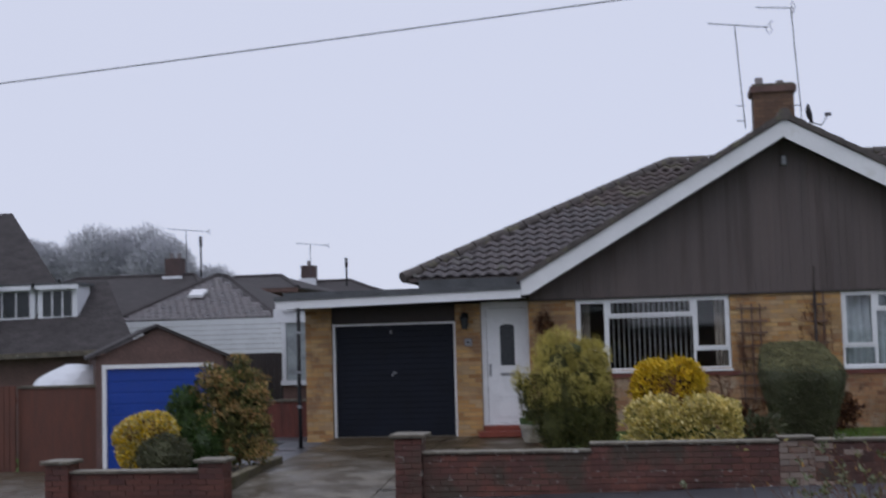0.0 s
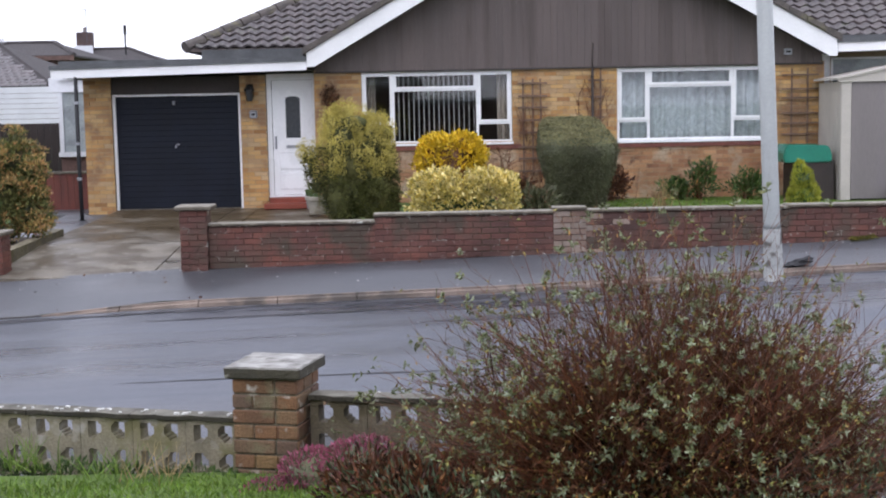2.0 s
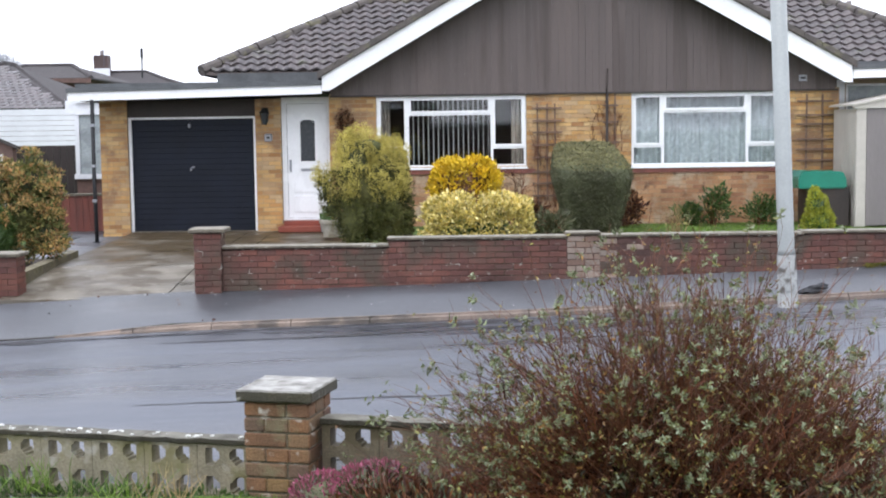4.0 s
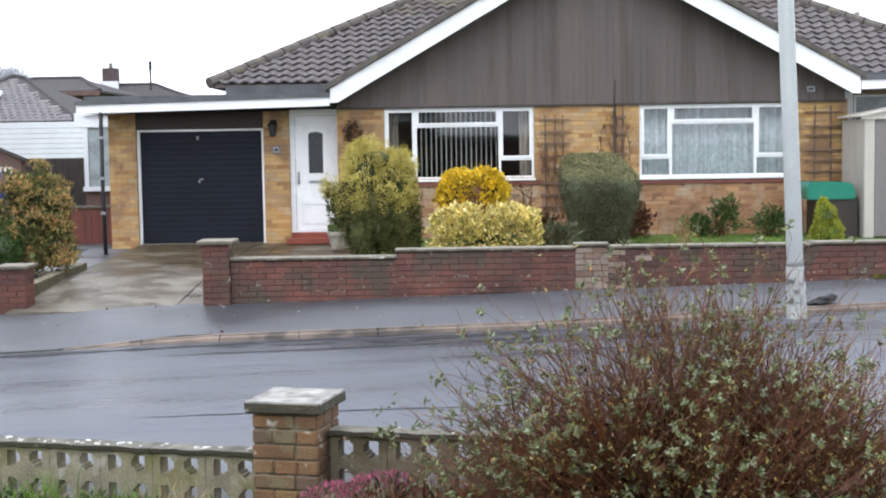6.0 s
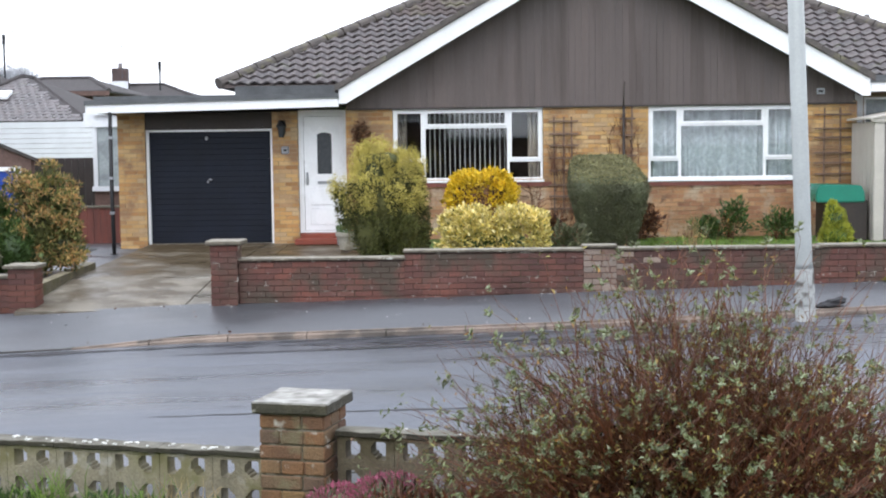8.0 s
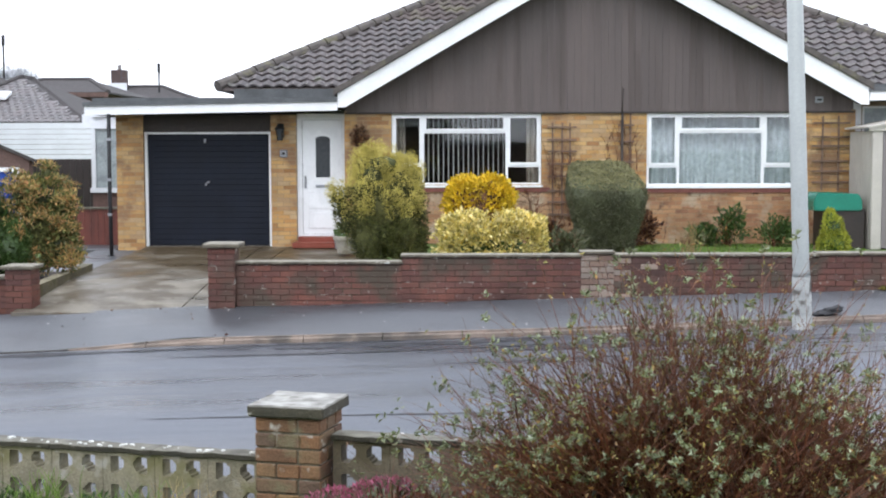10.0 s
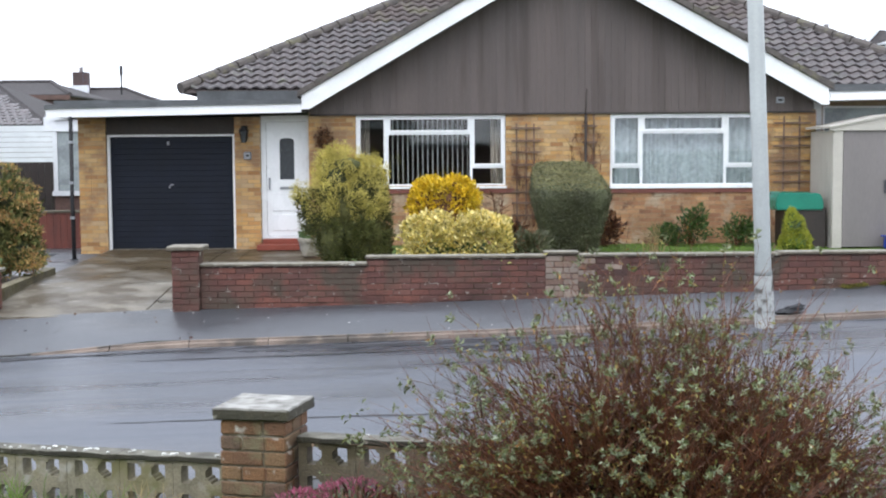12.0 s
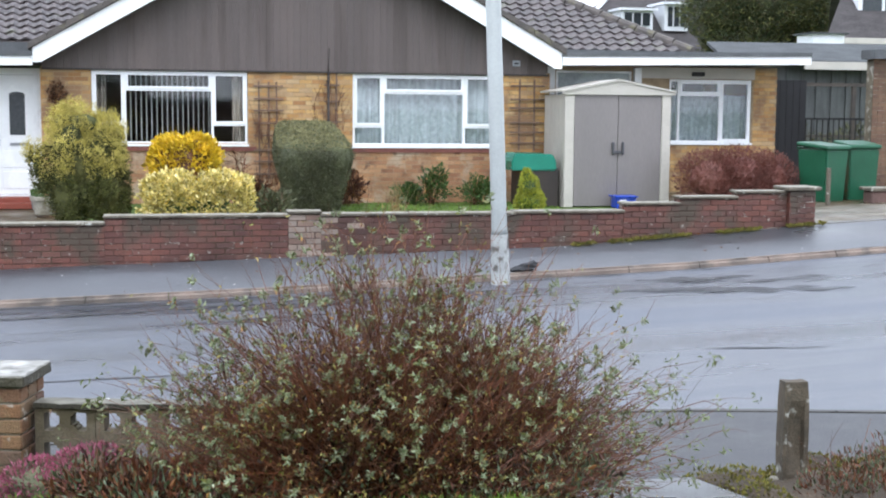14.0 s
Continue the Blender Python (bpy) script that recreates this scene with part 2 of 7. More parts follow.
# darker, browner copy of SCREEN: the shrub's shade painted into the blocks
SHADED_SCREEN = mat("shaded_screen_block", (0.13, 0.108, 0.07), 0.8, 0.35, 4, 80, 0.6, per="object", stain=(0.08, 0.066, 0.035), stain_scale=4, stain_at=0.52,
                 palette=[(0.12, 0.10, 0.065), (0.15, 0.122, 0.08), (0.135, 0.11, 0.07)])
LICHEN = mat("white_lichen", (0.55, 0.55, 0.52), 0.9, 0.25, 30, 90, 0.3)
CAPPALE = mat("pale_cast_stone", (0.32, 0.3, 0.25), 0.8, 0.3, 6, 70, 0.5, stain=(0.2, 0.18, 0.13), stain_scale=6, stain_at=0.56)
FROST = mat("frosted_glass", (0.32, 0.36, 0.37), 0.3, 0.25, 2, 40, 0.2)
POSTSTONE = mat("old_post_concrete", (0.078, 0.062, 0.042), 0.85, 0.4, 9, 80, 0.5, stain=(0.42, 0.42, 0.38), stain_scale=12, stain_at=0.66)
FAR_SHEET = mat("grey_sheet_cladding", (0.075, 0.08, 0.08), 0.6, 0.3, 3, 30, 0.2, squash=(4, 4, 0.5))
FAR_ROOF_GREY = mat("grey_felt_slope", (0.075, 0.08, 0.083), 0.9, 0.3, 2, 30, 0.4, spec=0.2)
SOIL = mat("soil", (0.055, 0.04, 0.026), 0.95, 0.4, 5, 60, 0.9)
TURF = mat("turf", (0.075, 0.125, 0.02), 0.9, 0.35, 3, 60, 0.9)
BLUE = mat("blue_paint", (0.002, 0.042, 0.30), 0.35, 0.1, 2, 40, 0.05)
BROWN_PAINT = mat("brown_fence_paint", (0.115, 0.045, 0.03), 0.7, 0.2, 3, 50, 0.2, squash=(3, 3, 0.5))
RED_FENCE = mat("red_fence_stain", (0.12, 0.03, 0.02), 0.6, 0.3, 3, 50, 0.3, squash=(3, 3, 0.5))
BLACK_METAL = mat("black_metal", (0.010, 0.010, 0.012), 0.65, 0.2, 10, 60, 0.1)
STEEL = mat("weathered_aluminium", (0.30, 0.31, 0.33), 0.45, 0.2, 10, 60, 0.1, metal=0.6)
DARK_STEEL = mat("dark_aerial_metal", (0.08, 0.08, 0.09), 0.5, 0.2, 10, 60, 0.1, metal=0.4)
LAMPGREY = mat("grey_column_paint", (0.31, 0.33, 0.325), 0.4, 0.08, 2, 40, 0.1)
LAMPFLAKE = mat("flaking_column_paint", (0.36, 0.37, 0.36), 0.7, 0.2, 6, 60, 0.7, stain=(0.10, 0.09, 0.08), stain_scale=9, stain_at=0.58)
SHED_CREAM = mat("cream_plastic", (0.46, 0.43, 0.385), 0.5, 0.08, 3, 50, 0.1)
SHED_TAUPE = mat("taupe_plastic", (0.195, 0.175, 0.172), 0.5, 0.08, 2, 50, 0.12, squash=(1, 1, 0.2))
GREEN_LID = mat("green_plastic_lid", (0.008, 0.18, 0.12), 0.35, 0.1, 3, 40, 0.1)
BIN_GREEN = mat("bin_green_plastic", (0.012, 0.085, 0.042), 0.4, 0.15, 3, 40, 0.1)
TIMBER = mat("weathered_timber", (0.06, 0.05, 0.042), 0.8, 0.3, 6, 60, 0.4)
TRELLIS = mat("trellis_timber", (0.16, 0.105, 0.076), 0.8, 0.3, 6, 60, 0.4)
RED_TILE = mat("red_quarry_tile", (0.21, 0.05, 0.03), 0.4, 0.2, 4, 50, 0.2)
SILL = mat("brick_sill", (0.16, 0.05, 0.035), 0.6, 0.25, 6, 60, 0.3)
CHIM_BRICK = mat("chimney_brick", (0.2, 0.1, 0.05), 0.8, 0.25, 3, 60, 0.4, palette=[(0.13, 0.075, 0.048), (0.165, 0.10, 0.062), (0.105, 0.06, 0.042)])
TERRACOTTA = mat("pot_clay", (0.22, 0.2, 0.2), 0.7, 0.2, 8, 60, 0.3)
PLASTIC_BLUE = mat("blue_plastic", (0.01, 0.05, 0.42), 0.35, 0.1, 5, 40, 0.05)
FAR_ROOF = mat("far_roof_tile", (0.062, 0.056, 0.056), 0.8, 0.3, 2.5, 14, 0.8, squash=(1, 1, 3), spec=0.25)
# greyed a little to take in the haze over distant brick
FAR_BRICK = mat("far_brick", (0.125, 0.076, 0.064), 0.8, 0.25, 2, 20, 0.3)
FAR_STACK = mat("sooty_stack_brick", (0.085, 0.058, 0.055), 0.85, 0.25, 3, 20, 0.3)
FAR_WHITE = mat("far_white_cladding", (0.72, 0.74, 0.77), 0.5, 0.06, 2, 20, 0.1)


def leaf_mat(name, palette, rough=0.5, spec=0.4, var=0.3):
    m = mat(name, palette[0], rough, var, 4, 60, 0.0, palette=palette, spec=spec)
    b = m.node_tree.nodes["Principled BSDF"]
    b.inputs["Subsurface Weight"].default_value = 0.0
    return m


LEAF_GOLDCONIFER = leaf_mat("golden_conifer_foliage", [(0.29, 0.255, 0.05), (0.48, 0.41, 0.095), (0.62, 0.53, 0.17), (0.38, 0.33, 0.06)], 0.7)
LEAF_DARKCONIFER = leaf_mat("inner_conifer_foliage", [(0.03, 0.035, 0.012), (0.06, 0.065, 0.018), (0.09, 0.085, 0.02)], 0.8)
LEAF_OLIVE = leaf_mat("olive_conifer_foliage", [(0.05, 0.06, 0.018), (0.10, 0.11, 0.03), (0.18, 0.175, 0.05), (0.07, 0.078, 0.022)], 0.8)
LEAF_YELLOW = leaf_mat("yellow_privet_leaf", [(0.58, 0.38, 0.012), (0.72, 0.50, 0.02), (0.66, 0.46, 0.03), (0.44, 0.32, 0.012)], 0.5)
LEAF_VARIEG = leaf_mat("variegated_leaf", [(0.12, 0.125, 0.03), (0.60, 0.50, 0.15), (0.78, 0.67, 0.33), (0.68, 0.54, 0.13), (0.40, 0.33, 0.08)], 0.4)
LEAF_HEDGE = leaf_mat("clipped_hedge_leaf", [(0.05, 0.058, 0.026), (0.078, 0.086, 0.04), (0.11, 0.113, 0.058), (0.09, 0.08, 0.046)], 0.6)
# lighter olive for the hedge top, with the skylight on it painted in
LEAF_TOP_LIT = leaf_mat("lit_top_leaf", [(0.17, 0.165, 0.07), (0.24, 0.23, 0.11), (0.19, 0.175, 0.085)], 0.7)
LEAF_PIERIS = leaf_mat("orange_green_leaf", [(0.06, 0.08, 0.025), (0.15, 0.16, 0.05), (0.36, 0.19, 0.07), (0.52, 0.34, 0.13), (0.28, 0.24, 0.07), (0.42, 0.2, 0.08)], 0.45)
LEAF_GREEN = leaf_mat("green_leaf", [(0.03, 0.06, 0.014), (0.05, 0.095, 0.02), (0.08, 0.13, 0.03)], 0.5)
LEAF_EVERGREEN = leaf_mat("dark_evergreen_needles", [(0.026, 0.042, 0.018), (0.05, 0.072, 0.028), (0.08, 0.086, 0.03), (0.085, 0.062, 0.028)], 0.7)
LEAF_YOUNG = leaf_mat("yellow_green_leaf", [(0.22, 0.25, 0.03), (0.34, 0.36, 0.04), (0.28, 0.27, 0.03)], 0.6)
LEAF_GREYGREEN = leaf_mat("grey_green_leaf", [(0.09, 0.105, 0.035), (0.16, 0.185, 0.085), (0.32, 0.36, 0.24), (0.21, 0.24, 0.13), (0.14, 0.14, 0.03)], 0.5)
LEAF_SPRAY = leaf_mat("olive_spray_leaf", [(0.09, 0.11, 0.035), (0.15, 0.18, 0.07), (0.22, 0.26, 0.13), (0.12, 0.13, 0.03)], 0.5)
LEAF_AUTUMN = leaf_mat("turning_leaf", [(0.14, 0.135, 0.03), (0.20, 0.195, 0.05), (0.27, 0.23, 0.06), (0.28, 0.13, 0.035), (0.12, 0.115, 0.03), (0.16, 0.065, 0.022)], 0.5)
LEAF_LOWGREEN = leaf_mat("sage_leaf", [(0.035, 0.045, 0.02), (0.07, 0.09, 0.045), (0.12, 0.16, 0.095), (0.08, 0.06, 0.02)], 0.5)
LEAF_RUST = leaf_mat("rust_leaf", [(0.04, 0.013, 0.008), (0.085, 0.027, 0.012), (0.20, 0.085, 0.024), (0.035, 0.014, 0.009), (0.06, 0.02, 0.010)], 0.6)
# near-black to rust: the shade inside the shrubs put into leaf colour
LEAF_SHADED = leaf_mat("shaded_dead_leaf", [(0.012, 0.006, 0.004), (0.035, 0.013, 0.007), (0.09, 0.035, 0.012), (0.018, 0.009, 0.005), (0.025, 0.022, 0.008)], 0.7, spec=0.2)
HEATHER = leaf_mat("pink_heather_flower", [(0.20, 0.045, 0.08), (0.30, 0.075, 0.13), (0.16, 0.06, 0.06), (0.42, 0.13, 0.21)], 0.7)
GRASS = leaf_mat("grass_blade", [(0.075, 0.14, 0.015), (0.12, 0.21, 0.025), (0.165, 0.27, 0.035), (0.14, 0.18, 0.035)], 0.5)
DRYGRASS = leaf_mat("dry_grass", [(0.36, 0.28, 0.14), (0.28, 0.2, 0.09)], 0.7)
MOSS = leaf_mat("moss_clump", [(0.06, 0.065, 0.012), (0.12, 0.12, 0.018), (0.19, 0.165, 0.03), (0.10, 0.075, 0.02)], 0.9)
TWIG_RED = leaf_mat("red_brown_stem", [(0.042, 0.012, 0.006), (0.10, 0.03, 0.012), (0.18, 0.06, 0.024), (0.13, 0.062, 0.034), (0.068, 0.022, 0.008)], 0.5, var=0.15)
TWIG_RUST = leaf_mat("rust_red_twig", [(0.12, 0.04, 0.03), (0.19, 0.068, 0.05), (0.15, 0.07, 0.055)], 0.6, var=0.2)
# pale bluish grey: the haze of distance put into the twig colour
TWIG_HAZED = leaf_mat("hazed_bare_twig", [(0.44, 0.445, 0.48), (0.5, 0.505, 0.54), (0.55, 0.555, 0.59)], 0.9, var=0.1)
BARK = mat("bark", (0.035, 0.024, 0.017), 0.9, 0.3, 8, 60, 0.6)


# ---- mesh helpers ----
def link(name, me, material, parent=None, label=""):
    if material and not me.materials:
        me.materials.append(material)
    ob = new(name, me)
    if parent is not None:
        ob.parent = parent
        ob.matrix_parent_inverse = Matrix.Identity(4)
    if label:
        ob["label"] = label
    return ob


def part(name, bm, material, parent, label="", smooth=False):
    me = bpy.data.meshes.new(name)
    bmesh.ops.recalc_face_normals(bm, faces=bm.faces)
    bm.to_mesh(me)
    bm.free()
    if smooth:
        for p in me.polygons:
            p.use_smooth = True
    return link(name, me, material, parent, label)


def empty(name, label, category, group="", kind=""):
    return tagged(new(name), label, category, group, kind)


def box(bm, x0, y0, z0, x1, y1, z1, bevel=0.0, m=None):
    vs = [bm.verts.new((x, y, z)) for x in (x0, x1) for y in (y0, y1) for z in (z0, z1)]
    fs = [bm.faces.new([vs[i] for i in f]) for f in ((0, 1, 3, 2), (4, 6, 7, 5), (0, 4, 5, 1), (2, 3, 7, 6), (0, 2, 6, 4), (1, 5, 7, 3))]
    if bevel:
        es = list({e for f in fs for e in f.edges})
        out = bmesh.ops.bevel(bm, geom=es, offset=bevel, segments=1, affect="EDGES", profile=0.5)
        vs = list({v for f in out["faces"] for v in f.verts} | {v for v in vs if v.is_valid})
    if m is not None:
        bmesh.ops.transform(bm, matrix=m, verts=[v for v in vs if v.is_valid])
    return vs


def boxed(name, dims, material, parent, label="", bevel=0.0):
    bm = bmesh.new()
    box(bm, *dims, bevel=bevel)
    return part(name, bm, material, parent, label)


def prism(bm, pts, y0, y1):
    """A flat outline in x and z, given thickness along y."""
    a = [bm.verts.new((x, y0, z)) for x, z in pts]
    b = [bm.verts.new((x, y1, z)) for x, z in pts]
    bm.faces.new(a), bm.faces.new(b[::-1])
    k = len(pts)
    for i in range(k):
        bm.faces.new((a[i], b[i], b[(i + 1) % k], a[(i + 1) % k]))


def slab(bm, pts, thick):
    """A sloping polygon with thickness downwards."""
    a = [bm.verts.new(p) for p in pts]
    b = [bm.verts.new((p[0], p[1], p[2] - thick)) for p in pts]
    bm.faces.new(a), bm.faces.new(b[::-1])
    k = len(pts)
    for i in range(k):
        bm.faces.new((a[i], b[i], b[(i + 1) % k], a[(i + 1) % k]))


def tube(bm, pts, r, seg=8, r1=None):
    r1 = r if r1 is None else r1
    rings = []
    for i, p in enumerate(pts):
        p = Vector(p)
        d = (Vector(pts[min(i + 1, len(pts) - 1)]) - Vector(pts[max(i - 1, 0)])).normalized()
        u = d.orthogonal().normalized()
        if abs(d.z) > 0.9:
            u = (Vector((1, 0, 0)) - d * d.x).normalized()
        w = d.cross(u)
        rr = r + (r1 - r) * i / max(1, len(pts) - 1)
        rings.append([bm.verts.new(p + rr * (math.cos(2 * math.pi * k / seg) * u + math.sin(2 * math.pi * k / seg) * w)) for k in range(seg)])
    for a, b in zip(rings, rings[1:]):
        for k in range(seg):
            bm.faces.new((a[k], a[(k + 1) % seg], b[(k + 1) % seg], b[k]))
    bm.faces.new(rings[0][::-1]), bm.faces.new(rings[-1])


def pierced(bm, x0, x1, z0, z1, y0, y1, holes):
    """A wall from x0 to x1, y0 (front) to y1, with rectangular openings that go through it."""
    xs = sorted({x0, x1, *[h[0] for h in holes], *[h[1] for h in holes]})
    zs = sorted({z0, z1, *[h[2] for h in holes], *[h[3] for h in holes]})
    xs, zs = [x for x in xs if x0 <= x <= x1], [z for z in zs if z0 <= z <= z1]

    def solid(i, k):
        if not (0 <= i < len(xs) - 1 and 0 <= k < len(zs) - 1):
            return False
        cx, cz = (xs[i] + xs[i + 1]) / 2, (zs[k] + zs[k + 1]) / 2
        return not any(h[0] < cx < h[1] and h[2] < cz < h[3] for h in holes)

    def face(*p):
        bm.faces.new([bm.verts.new(q) for q in p])

    for i in range(len(xs) - 1):
        for k in range(len(zs) - 1):
            if not solid(i, k):
                continue
            a, b, c, d = xs[i], xs[i + 1], zs[k], zs[k + 1]
            face((a, y0, c), (b, y0, c), (b, y0, d), (a, y0, d))
            face((a, y1, c), (a, y1, d), (b, y1, d), (b, y1, c))
            if not solid(i - 1, k):
                face((a, y0, c), (a, y0, d), (a, y1, d), (a, y1, c))
            if not solid(i + 1, k):
                face((b, y0, c), (b, y1, c), (b, y1, d), (b, y0, d))
            if not solid(i, k - 1):
                face((a, y0, c), (a, y1, c), (b, y1, c), (b, y0, c))
            if not solid(i, k + 1):
                face((a, y0, d), (b, y0, d), (b, y1, d), (a, y1, d))
    bmesh.ops.remove_doubles(bm, verts=bm.verts, dist=1e-5)


def brick_cells(x0, x1, z0, z1, holes=(), length=0.225, course=0.075, joint=0.01):
    out, row, z = [], 0, z0
    while z < z1 - 0.02:
        top = min(z + course - joint, z1)
        x = x0 - (length / 2 if row % 2 else 0)
        while x < x1:
            spans = [(max(x, x0), min(x + length - joint, x1))]
            for h in holes:
                if h[2] < (z + top) / 2 < h[3]:
                    cut = []
                    for a, b in spans:
                        if h[1] <= a or h[0] >= b:
                            cut.append((a, b))
                        else:
                            cut += [(a, min(b, h[0])), (max(a, h[1]), b)]
                    spans = cut
            out += [(a, b, z, top) for a, b in spans if b - a > 0.03]
            x += length
        z += course
        row += 1
    return out


def brick_skin(name, cells, y, depth, material, parent, rnd, along="x"):
    """Many bricks, joined into one mesh; each one an island of its own."""
    vs, fs = [], []
    for a, b, c, d in cells:
        o = y - rnd.uniform(0, 0.004)
        k = len(vs)
        q = [(a, o, c), (b, o, c), (b, o, d), (a, o, d), (a, y + depth, c), (b, y + depth, c), (b, y + depth, d), (a, y + depth, d)]
        vs += q if along == "x" else [(v[1], v[0], v[2]) for v in q]
        fs += [(k, k + 1, k + 2, k + 3), (k, k + 4, k + 5, k + 1), (k + 3, k + 2, k + 6, k + 7), (k, k + 3, k + 7, k + 4), (k + 1, k + 5, k + 6, k + 2)]
    me = bpy.data.meshes.new(name)
    me.from_pydata(vs, [], fs)
    return tagged(link(name, me, material, parent), kind="stuff")


def leaf_mesh(name, pts, dirs, size, aspect, material, parent, rng, label="", bend=0.25):
    """Small folded leaves at pts, pointing along dirs."""
    k = len(pts)
    d = dirs / (np.linalg.norm(dirs, axis=1, keepdims=True) + 1e-9)
    r = rng.normal(size=(k, 3))
    s = np.cross(d, r)
    s /= np.linalg.norm(s, axis=1, keepdims=True) + 1e-9
    n = np.cross(d, s)
    L = (size * rng.uniform(0.6, 1.35, k))[:, None]  # size: one length, or one for each leaf
    w = L * aspect / 2
    mid = pts + d * L * 0.5 + n * L * bend * 0.3
    v = np.stack([pts, mid + s * w, pts + d * L - n * L * bend * 0.3, mid - s * w], 1).reshape(-1, 3)
    i = np.arange(k) * 4
    f = np.concatenate([np.stack([i, i + 1, i + 2], 1), np.stack([i, i + 2, i + 3], 1)])
    me = bpy.data.meshes.new(name)
    me.from_pydata(v.tolist(), [], f.tolist())
    return tagged(link(name, me, material, parent, label), kind="stuff")


def stem_mesh(name, starts, ends, r, material, parent, rng, segs=4, curve=0.15, label=""):
    """Thin bent stems with three sides, tapering to their ends. Returns the object and the points on them."""
    k = len(starts)
    t = np.linspace(0, 1, segs + 1)[None, :, None]
    side = rng.normal(size=(k, 1, 3)) * curve * np.linalg.norm(ends - starts, axis=1)[:, None, None]
    side[:, :, 2] += np.linalg.norm(ends - starts, axis=1)[:, None] * curve * 0.8
    p = starts[:, None] * (1 - t) + ends[:, None] * t + side * (t * (1 - t))
    d = (ends - starts) / (np.linalg.norm(ends - starts, axis=1, keepdims=True) + 1e-9)
    u = np.cross(d, np.array([0.31, 0.9, 0.2]))
    u /= np.linalg.norm(u, axis=1, keepdims=True) + 1e-9
    w = np.cross(d, u)
    rad = (np.broadcast_to(r, (k,)))[:, None, None] * (1 - 0.75 * t)
    ring = []
    for a in (0, 2.094, 4.189):
        ring.append(p + rad * (math.cos(a) * u + math.sin(a) * w)[:, None])
    v = np.stack(ring, 2).reshape(-1, 3)
    f = []
    base = (np.arange(k) * (segs + 1) * 3)[:, None]
    for sgm in range(segs):
        for a in range(3):
            b = (a + 1) % 3
            f.append(base + np.array([[sgm * 3 + a, sgm * 3 + b, sgm * 3 + 3 + b, sgm * 3 + 3 + a]]))
    f = np.concatenate(f)
    me = bpy.data.meshes.new(name)
    me.from_pydata(v.tolist(), [], f.tolist())
    return tagged(link(name, me, material, parent, label), kind="stuff"), p, d


def blob_points(rng, blobs, k, inner=0.72, rough=0.12, low=-9.0, freq=3.0, boxy=1.0):
    """Points in the outer layer of a union of ellipsoids (cx, cy, cz, rx, ry, rz), with outward directions."""
    vol = np.array([b[3] * b[4] + b[4] * b[5] + b[3] * b[5] for b in blobs])
    which = rng.choice(len(blobs), k, p=vol / vol.sum())
    d = rng.normal(size=(k, 3))
    d /= np.linalg.norm(d, axis=1, keepdims=True)
    d = np.sign(d) * np.abs(d) ** boxy
    B = np.array(blobs)[which]
    ph = np.array([noise.noise(Vector((x * freq, y * freq, z * freq))) for x, y, z in B[:, :3] * 0.7 + d * B[:, 3:]])
    rad = inner + (1 - inner) * rng.uniform(0, 1, k) ** 0.6 + rough * ph
    p = B[:, :3] + d * B[:, 3:] * rad[:, None]
    keep = p[:, 2] > low
    return p[keep], (d / B[:, 3:])[keep]


def foliage(name, blobs, k, size, aspect, material, parent, seed, up=0.3, inner=0.72, rough=0.12, low=-9.0, label="", freq=3.0, scatter=0.6, high=99.0, boxy=1.0):
    rng = np.random.default_rng(seed)
    p, d = blob_points(rng, blobs, k, inner, rough, low, freq, boxy)
    p, d = p[p[:, 2] < high], d[p[:, 2] < high]
    d = d / np.linalg.norm(d, axis=1, keepdims=True) + rng.normal(size=d.shape) * scatter + np.array([0, 0, up])
    return leaf_mesh(name, p, d, size, aspect, material, parent, rng, label)


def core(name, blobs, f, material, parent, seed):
    """The dense inside of a shrub, in places coloured dark for its shade: uneven ellipsoids."""
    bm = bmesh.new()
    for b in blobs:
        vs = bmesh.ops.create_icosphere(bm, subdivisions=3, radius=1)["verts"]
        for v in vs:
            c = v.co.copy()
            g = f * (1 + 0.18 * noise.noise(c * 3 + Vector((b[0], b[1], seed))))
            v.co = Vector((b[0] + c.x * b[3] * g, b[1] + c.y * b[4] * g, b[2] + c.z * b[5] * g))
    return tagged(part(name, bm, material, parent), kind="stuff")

# ---- ground, road, pavements ----
def road_z(x):
    return float(np.interp(x, [-60, -6, 0.4, 2.5, 5, 7, 12, 15.2, 22, 60], [-2.2, -0.86, -0.63, -0.53, -0.46, -0.40, -0.19, 0.01, 0.35, 1.5]))


def wall_foot_z(x):
    return float(np.interp(x, [-60, -6, 0, 2.5, 5, 10.8, 14.4, 22, 60], [-2.0, -0.55, -0.36, -0.25, -0.19, -0.04, 0.22, 0.6, 1.7]))


def strip(name, xs, rows, material, label, category, kind="structure", drop=0.0):
    """A sheet along the street: rows are functions of x that give (y, z)."""
    bm = bmesh.new()
    grid = [[bm.verts.new((x, *row(x))) for row in rows] for x in xs]
    for a, b in zip(grid, grid[1:]):
        for k in range(len(rows) - 1):
            bm.faces.new((a[k], a[k + 1], b[k + 1], b[k]))
    ob = part(name, bm, material, None, label, smooth=True)
    return tagged(ob, label, category, kind=kind)


XS = [-60, -45, -32, -22, -15, -10] + [x * 0.5 for x in range(-14, 45)] + [26, 32, 42, 60]
KERB_Y = -8.45


def near_kerb_y(x):
    """The near kerb swings away from the road past the gateway."""
    return float(np.interp(x, [-60, 7, 8.2, 9.27, 9.9, 10.53, 13, 60], [-14.45, -14.45, -14.58, -14.86, -15.1, -15.36, -16.3, -16.4]))


